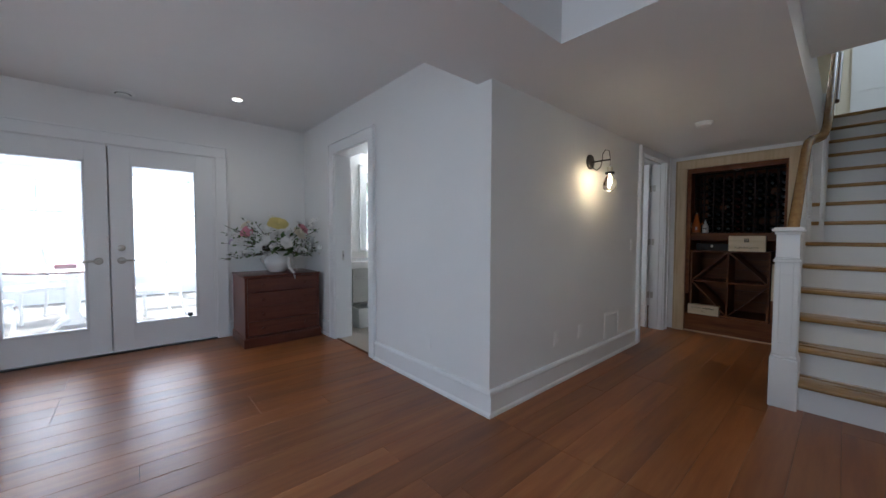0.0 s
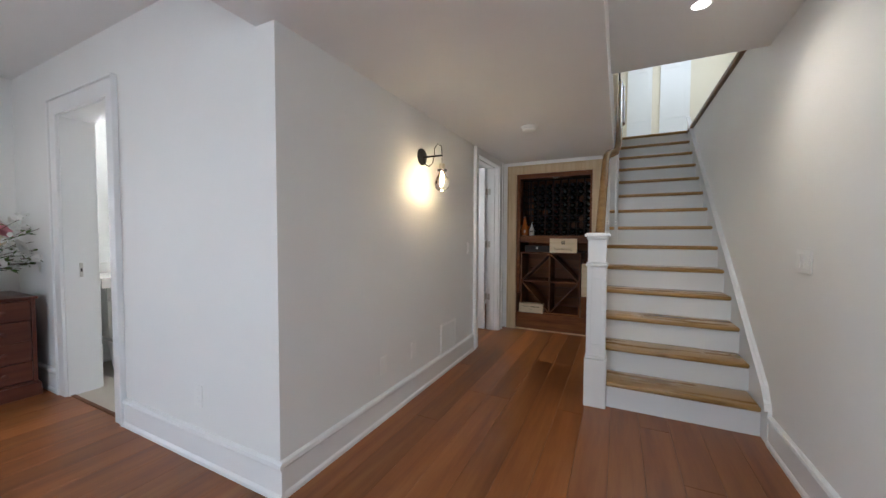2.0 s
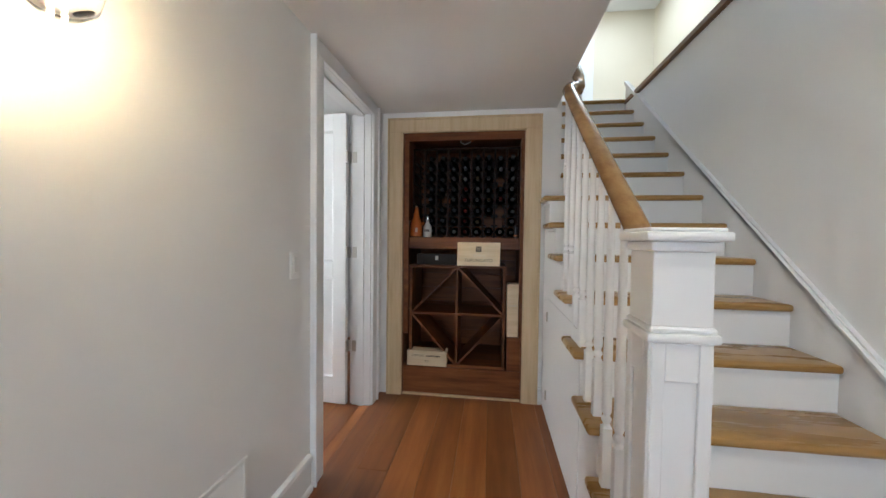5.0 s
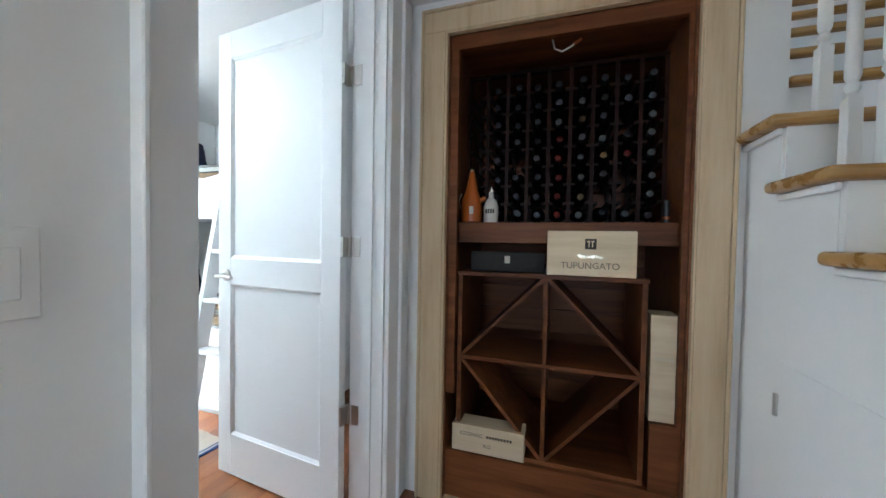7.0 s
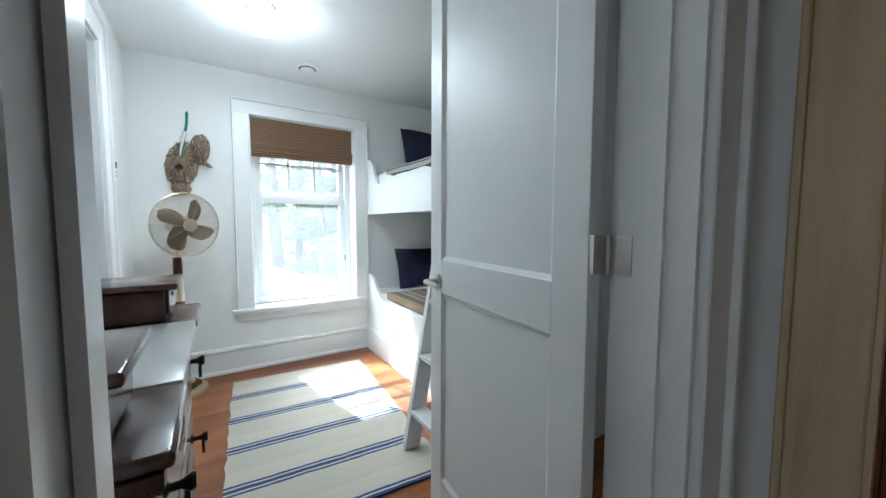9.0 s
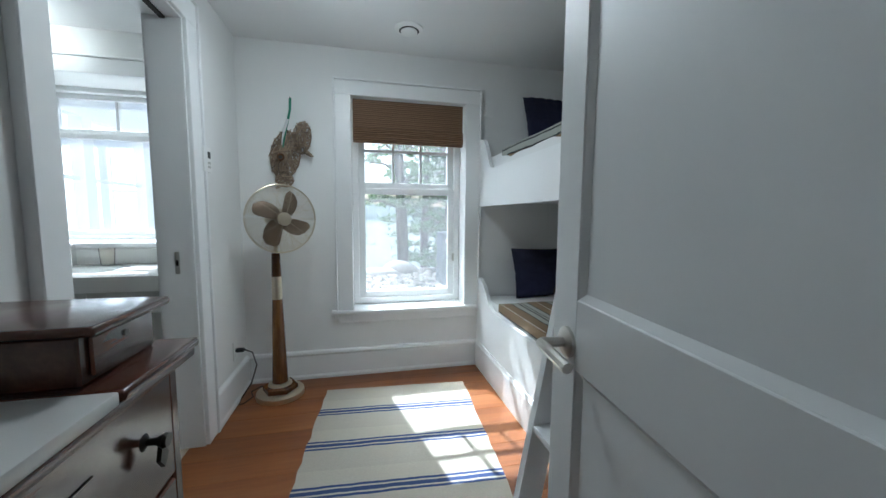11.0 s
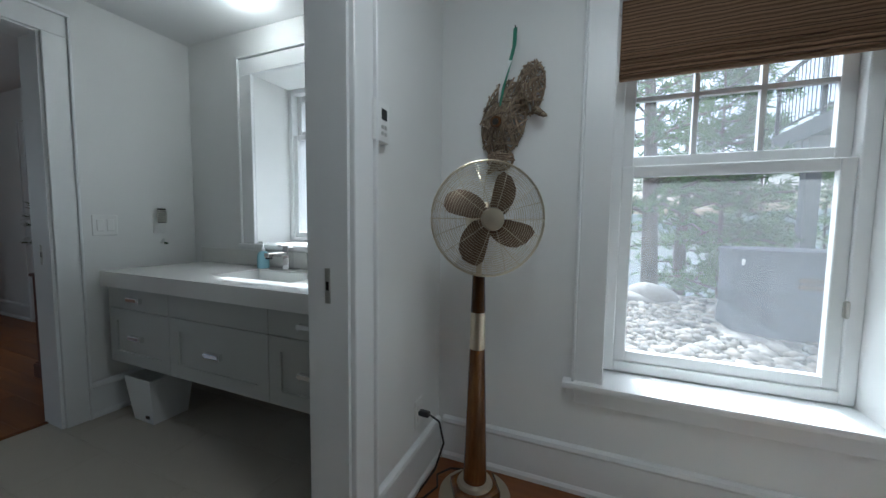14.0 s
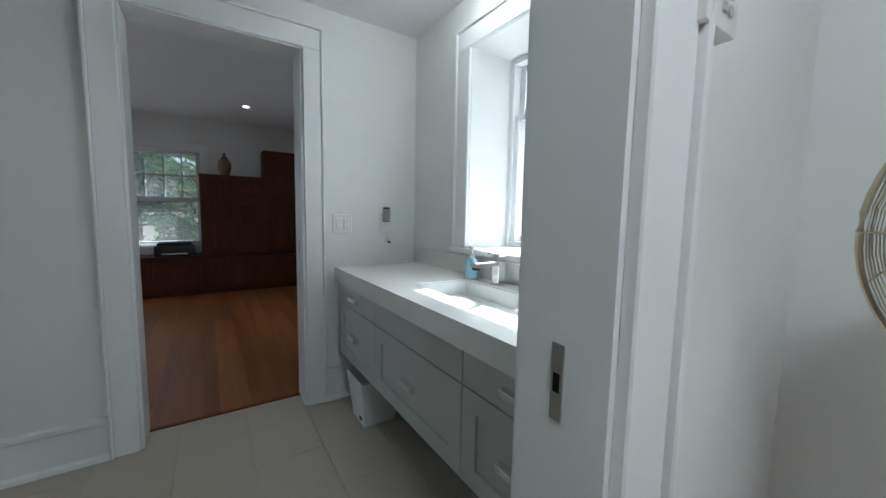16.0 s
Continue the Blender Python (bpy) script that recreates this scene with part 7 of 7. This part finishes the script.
for z in (0.62, 0.56):
    part("louvre_slot", box(7.16, 7.36, 7.372, 7.385, z, z + 0.035, 0.003), BARK, ac, "rusty brown slot")
part("base_slab", box(6.64, 7.72, 7.30, 8.34, 0.02, 0.075, 0.006), STONE, ac, "pale concrete slab")


# raised deck beside the house
deck = thing("deck", "raised grey deck on posts with a thin metal railing", "deck", (9.6, 8.6, 0.0))
DGREY = paint("weathered_deck", (0.20, 0.205, 0.22), 0.7, 0.15, 30, 0.2)
part("fascia", box(8.42, 8.46, 5.7, 11.66, 2.50, 2.73, 0.004), DGREY, deck)
part("fascia", box(8.46, 11.0, 11.62, 11.66, 2.50, 2.73, 0.004), DGREY, deck)
for k in range(17):
    part("deck_board", box(8.44 + k * 0.151, 8.585 + k * 0.151, 5.7, 11.70, 2.731, 2.757, 0.003), DGREY, deck, smooth=None)
for y in (7.4, 10.6):
    part("support_post", box(8.50, 8.69, y, y + 0.19, ground_z(8.6, y) - 0.05, 2.50, 0.006), DGREY, deck)
for y in (5.9, 7.3, 8.75, 10.2, 11.60):
    part("rail_post", box(8.45, 8.50, y, y + 0.05, 2.757, 3.74, 0.003), IRON, deck)
part("top_rail", box(8.44, 8.51, 5.7, 11.68, 3.74, 3.775, 0.006), IRON, deck)
part("bottom_rail", box(8.46, 8.49, 5.7, 11.66, 2.84, 2.865), IRON, deck)
for k in range(50):
    part("baluster", rod(bmesh.new(), (8.475, 5.84 + k * 0.115, 2.86), (8.475, 5.84 + k * 0.115, 3.742), 0.007, None, 6), IRON, deck)


# ---- trees ----
def pine(seed, height, trunk_r, low, crown_r, density):
    r = random.Random(seed)
    root = thing("pine_tree", "tall pine with a bare grey-brown trunk and loose green boughs", "tree", (0, 0, 0), "pines by the lake")
    bm = bmesh.new()
    pts, lean = [], Vector((r.uniform(-0.02, 0.02), r.uniform(-0.02, 0.02), 0))
    p = Vector((0, 0, -0.3))
    for k in range(9):
        pts.append(p.copy())
        p = p + Vector((r.uniform(-0.05, 0.05), r.uniform(-0.05, 0.05), height / 8)) + lean * height / 8
    seg = 10
    rings = []
    for k, q in enumerate(pts):
        rad = trunk_r * (1 - 0.88 * k / 8) * (1.25 if k == 0 else 1)
        rings.append([bm.verts.new(q + Vector((rad * math.cos(6.2832 * i / seg), rad * math.sin(6.2832 * i / seg), 0)) * r.uniform(0.93, 1.07)) for i in range(seg)])
    for a, b in zip(rings, rings[1:]):
        for i in range(seg):
            bm.faces.new((a[i], a[(i + 1) % seg], b[(i + 1) % seg], b[i]))
    part("trunk", bm, BARK, root, smooth=60)
    limbs = bmesh.new()
    lv, lf = [], []
    z = low
    while z < height * 0.99:
        f = (z - low) / (height - low)
        k = min(7, int(z / height * 8))
        at = pts[k].lerp(pts[k + 1], min(1, max(0, (z + 0.3 - pts[k].z - 0.3) / (height / 8))))
        for b in range(r.choice((2, 3, 3, 4))):
            a = r.uniform(0, 6.2832)
            ln = crown_r * (1 - 0.8 * f) * r.uniform(0.5, 1.15)
            d = Vector((math.cos(a), math.sin(a), r.uniform(-0.15, 0.35)))
            tip = at + d * ln
            mid = at.lerp(tip, 0.5) + Vector((0, 0, 0.10 * ln))
            tube(limbs, [at, mid, tip], 0.012 + 0.012 * (1 - f), 5)
            n = int(density * ln * 10) + 3
            for i in range(n):
                g = r.uniform(0.22, 1.05)
                q = (at.lerp(mid, g * 2) if g < 0.5 else mid.lerp(tip, g * 2 - 1)) + Vector((r.gauss(0, 0.13), r.gauss(0, 0.13), r.gauss(0.02, 0.07)))
                for s in range(5):
                    w = Vector((r.gauss(0, 1), r.gauss(0, 1), r.gauss(0.25, 0.7))).normalized()
                    side = w.cross(Vector((r.gauss(0, 1), r.gauss(0, 1), r.gauss(0, 1)))).normalized() * r.uniform(0.013, 0.026)
                    L = r.uniform(0.11, 0.23)
                    o = len(lv)
                    lv.extend((q - side, q + side, q + w * L))
                    lf.append((o, o + 1, o + 2))
        z += r.uniform(0.22, 0.42)
    part("limb", limbs, BARK, root, smooth=60)
    cm = bpy.data.meshes.new("crown")
    cm.from_pydata(lv, [], lf)
    cm.materials.append(NEEDLE)
    ob = new("crown", cm)
    ob.parent = root
    tagged(ob, kind="stuff")
    return root


kinds = [pine(31, 10.5, 0.17, 2.2, 1.5, 1.6), pine(32, 8.5, 0.085, 0.8, 2.0, 2.4), pine(33, 7.0, 0.06, 0.3, 1.9, 2.6)]
spots = [(0, 6.59, 11.4, 0), (1, 8.6, 13.2, 40), (2, 7.9, 12.0, 110), (2, 10.2, 11.6, 200), (1, 11.8, 12.6, 310), (2, 9.4, 14.5, 77), (0, 12.9, 14.0, 150), (1, 14.2, 11.2, 20), (2, 15.8, 12.8, 260), (0, 7.45, 13.4, 220), (1, 13.0, 9.2, 95), (2, 11.2, 16.0, 15), (2, 14.0, 16.5, 300), (1, 17.5, 10.0, 180), (2, 12.2, 10.6, 45), (2, 16.0, 8.4, 130),
         (1, -5.2, 2.4, 10), (2, -4.6, 3.6, 100), (1, -6.8, 4.4, 210), (0, -7.4, 2.0, 55), (2, -6.0, 1.0, 320), (2, -5.6, 5.4, 12), (1, -8.4, 6.0, 88), (2, -9.2, 3.6, 150), (0, -9.0, 0.2, 280), (2, 4.3, 16.0, 33), (1, 2.6, 19.0, 140)]
used = set()
rsp = random.Random(2)
for k, x, y, a in spots:
    m = pose(x, y, ground_z(x, y), 0, 0, a)
    if k not in used:
        used.add(k)
        kinds[k].matrix_basis = m
    else:
        copy_thing(kinds[k], m)
# ---- floor planks and tiles, laid piece by piece ----
floor_living = structure("floor_living", box(-1.44, 2.70, -0.37, 5.04, -0.021, -0.016), EARTH, "wide orange-brown pine plank floor", "floor")
floor_hall = structure("floor_hall", box(2.70, 6.10, -0.37, 1.975, -0.021, -0.016), EARTH, "wide orange-brown pine plank floor", "floor")
floor_bedroom = structure("floor_bedroom", box(4.70, 7.48, 1.975, 4.77, -0.021, -0.016), EARTH, "wide orange-brown pine plank floor", "floor")
for ob in (floor_living, floor_hall, floor_bedroom):
    ORIGIN[ob.name] = Vector()
PW = 0.165
SHARED = {}
rp = random.Random(17)


def plank(parent, x0, x1, y0, y1):
    key = (round(x1 - x0, 2), round(y1 - y0, 3))
    if key not in SHARED:
        SHARED[key] = finish("plank", box(-key[0] / 2 + 0.0005, key[0] / 2 - 0.0005, -key[1] / 2 + 0.0005, key[1] / 2 - 0.0005, -0.016, 0.0, 0.0011), PLANK, None)
    ob = new("plank", SHARED[key])
    ob.parent = parent
    ob.matrix_basis = pose((x0 + x1) / 2, (y0 + y1) / 2, 0.0)
    return ob


def lay(parent, x0, x1, y0, y1):
    y = y0
    while y < y1 - 0.01:
        yb = min(y + PW, y1)
        x = x0
        first_len = rp.choice((0.9, 1.4, 1.9, 2.3))
        while x < x1 - 0.01:
            ln = first_len if x == x0 else rp.choice((1.6, 2.0, 2.4))
            xe = x + ln if x1 - (x + ln) > 0.5 else x1
            plank(parent, x, xe, y, yb)
            x = xe
        y = yb


lay(floor_living, -1.30, 2.70, -0.235, 5.05)
lay(floor_hall, 2.70, 6.10, -0.235, 1.98)
lay(floor_bedroom, 4.69, 6.40, 1.98, 4.77)
lay(floor_bedroom, 6.40, 7.48, 1.98, 2.74)

bath_floor = structure("floor_bath", box(2.70, 4.69, 2.04, 4.87, -0.021, -0.012), GROUT, "pale grey stone tile floor", "floor")
ORIGIN[bath_floor.name] = Vector()
tile_mesh = finish("tile", box(-0.2993, 0.2993, -0.1493, 0.1493, -0.012, 0.0, 0.0007), TILE, None)
for j in range(10):
    for i in range(5):
        x = 2.99 + 0.6 * i - (0.3 if j % 2 else 0)
        y = 2.19 + 0.3 * j
        if x - 0.2993 < 2.69 or x + 0.2993 > 4.72 or y + 0.15 > 4.90:
            a, b = max(2.70, x - 0.2993), min(4.69, x + 0.2993)
            c, d = y - 0.1493, min(4.868, y + 0.1493)
            if b - a < 0.02 or d - c < 0.02:
                continue
            ob = new("tile", finish("tile", box(a, b, c, d, -0.012, 0.0, 0.0007), TILE, None))
        else:
            ob = new("tile", tile_mesh)
            ob.matrix_basis = pose(x, y, 0)
        ob.parent = bath_floor
structure("door_sill_bath", box(2.69, 2.715, 3.40, 4.16, -0.01, 0.006, 0.002), CELLAR, "dark wooden threshold strip", "trim")
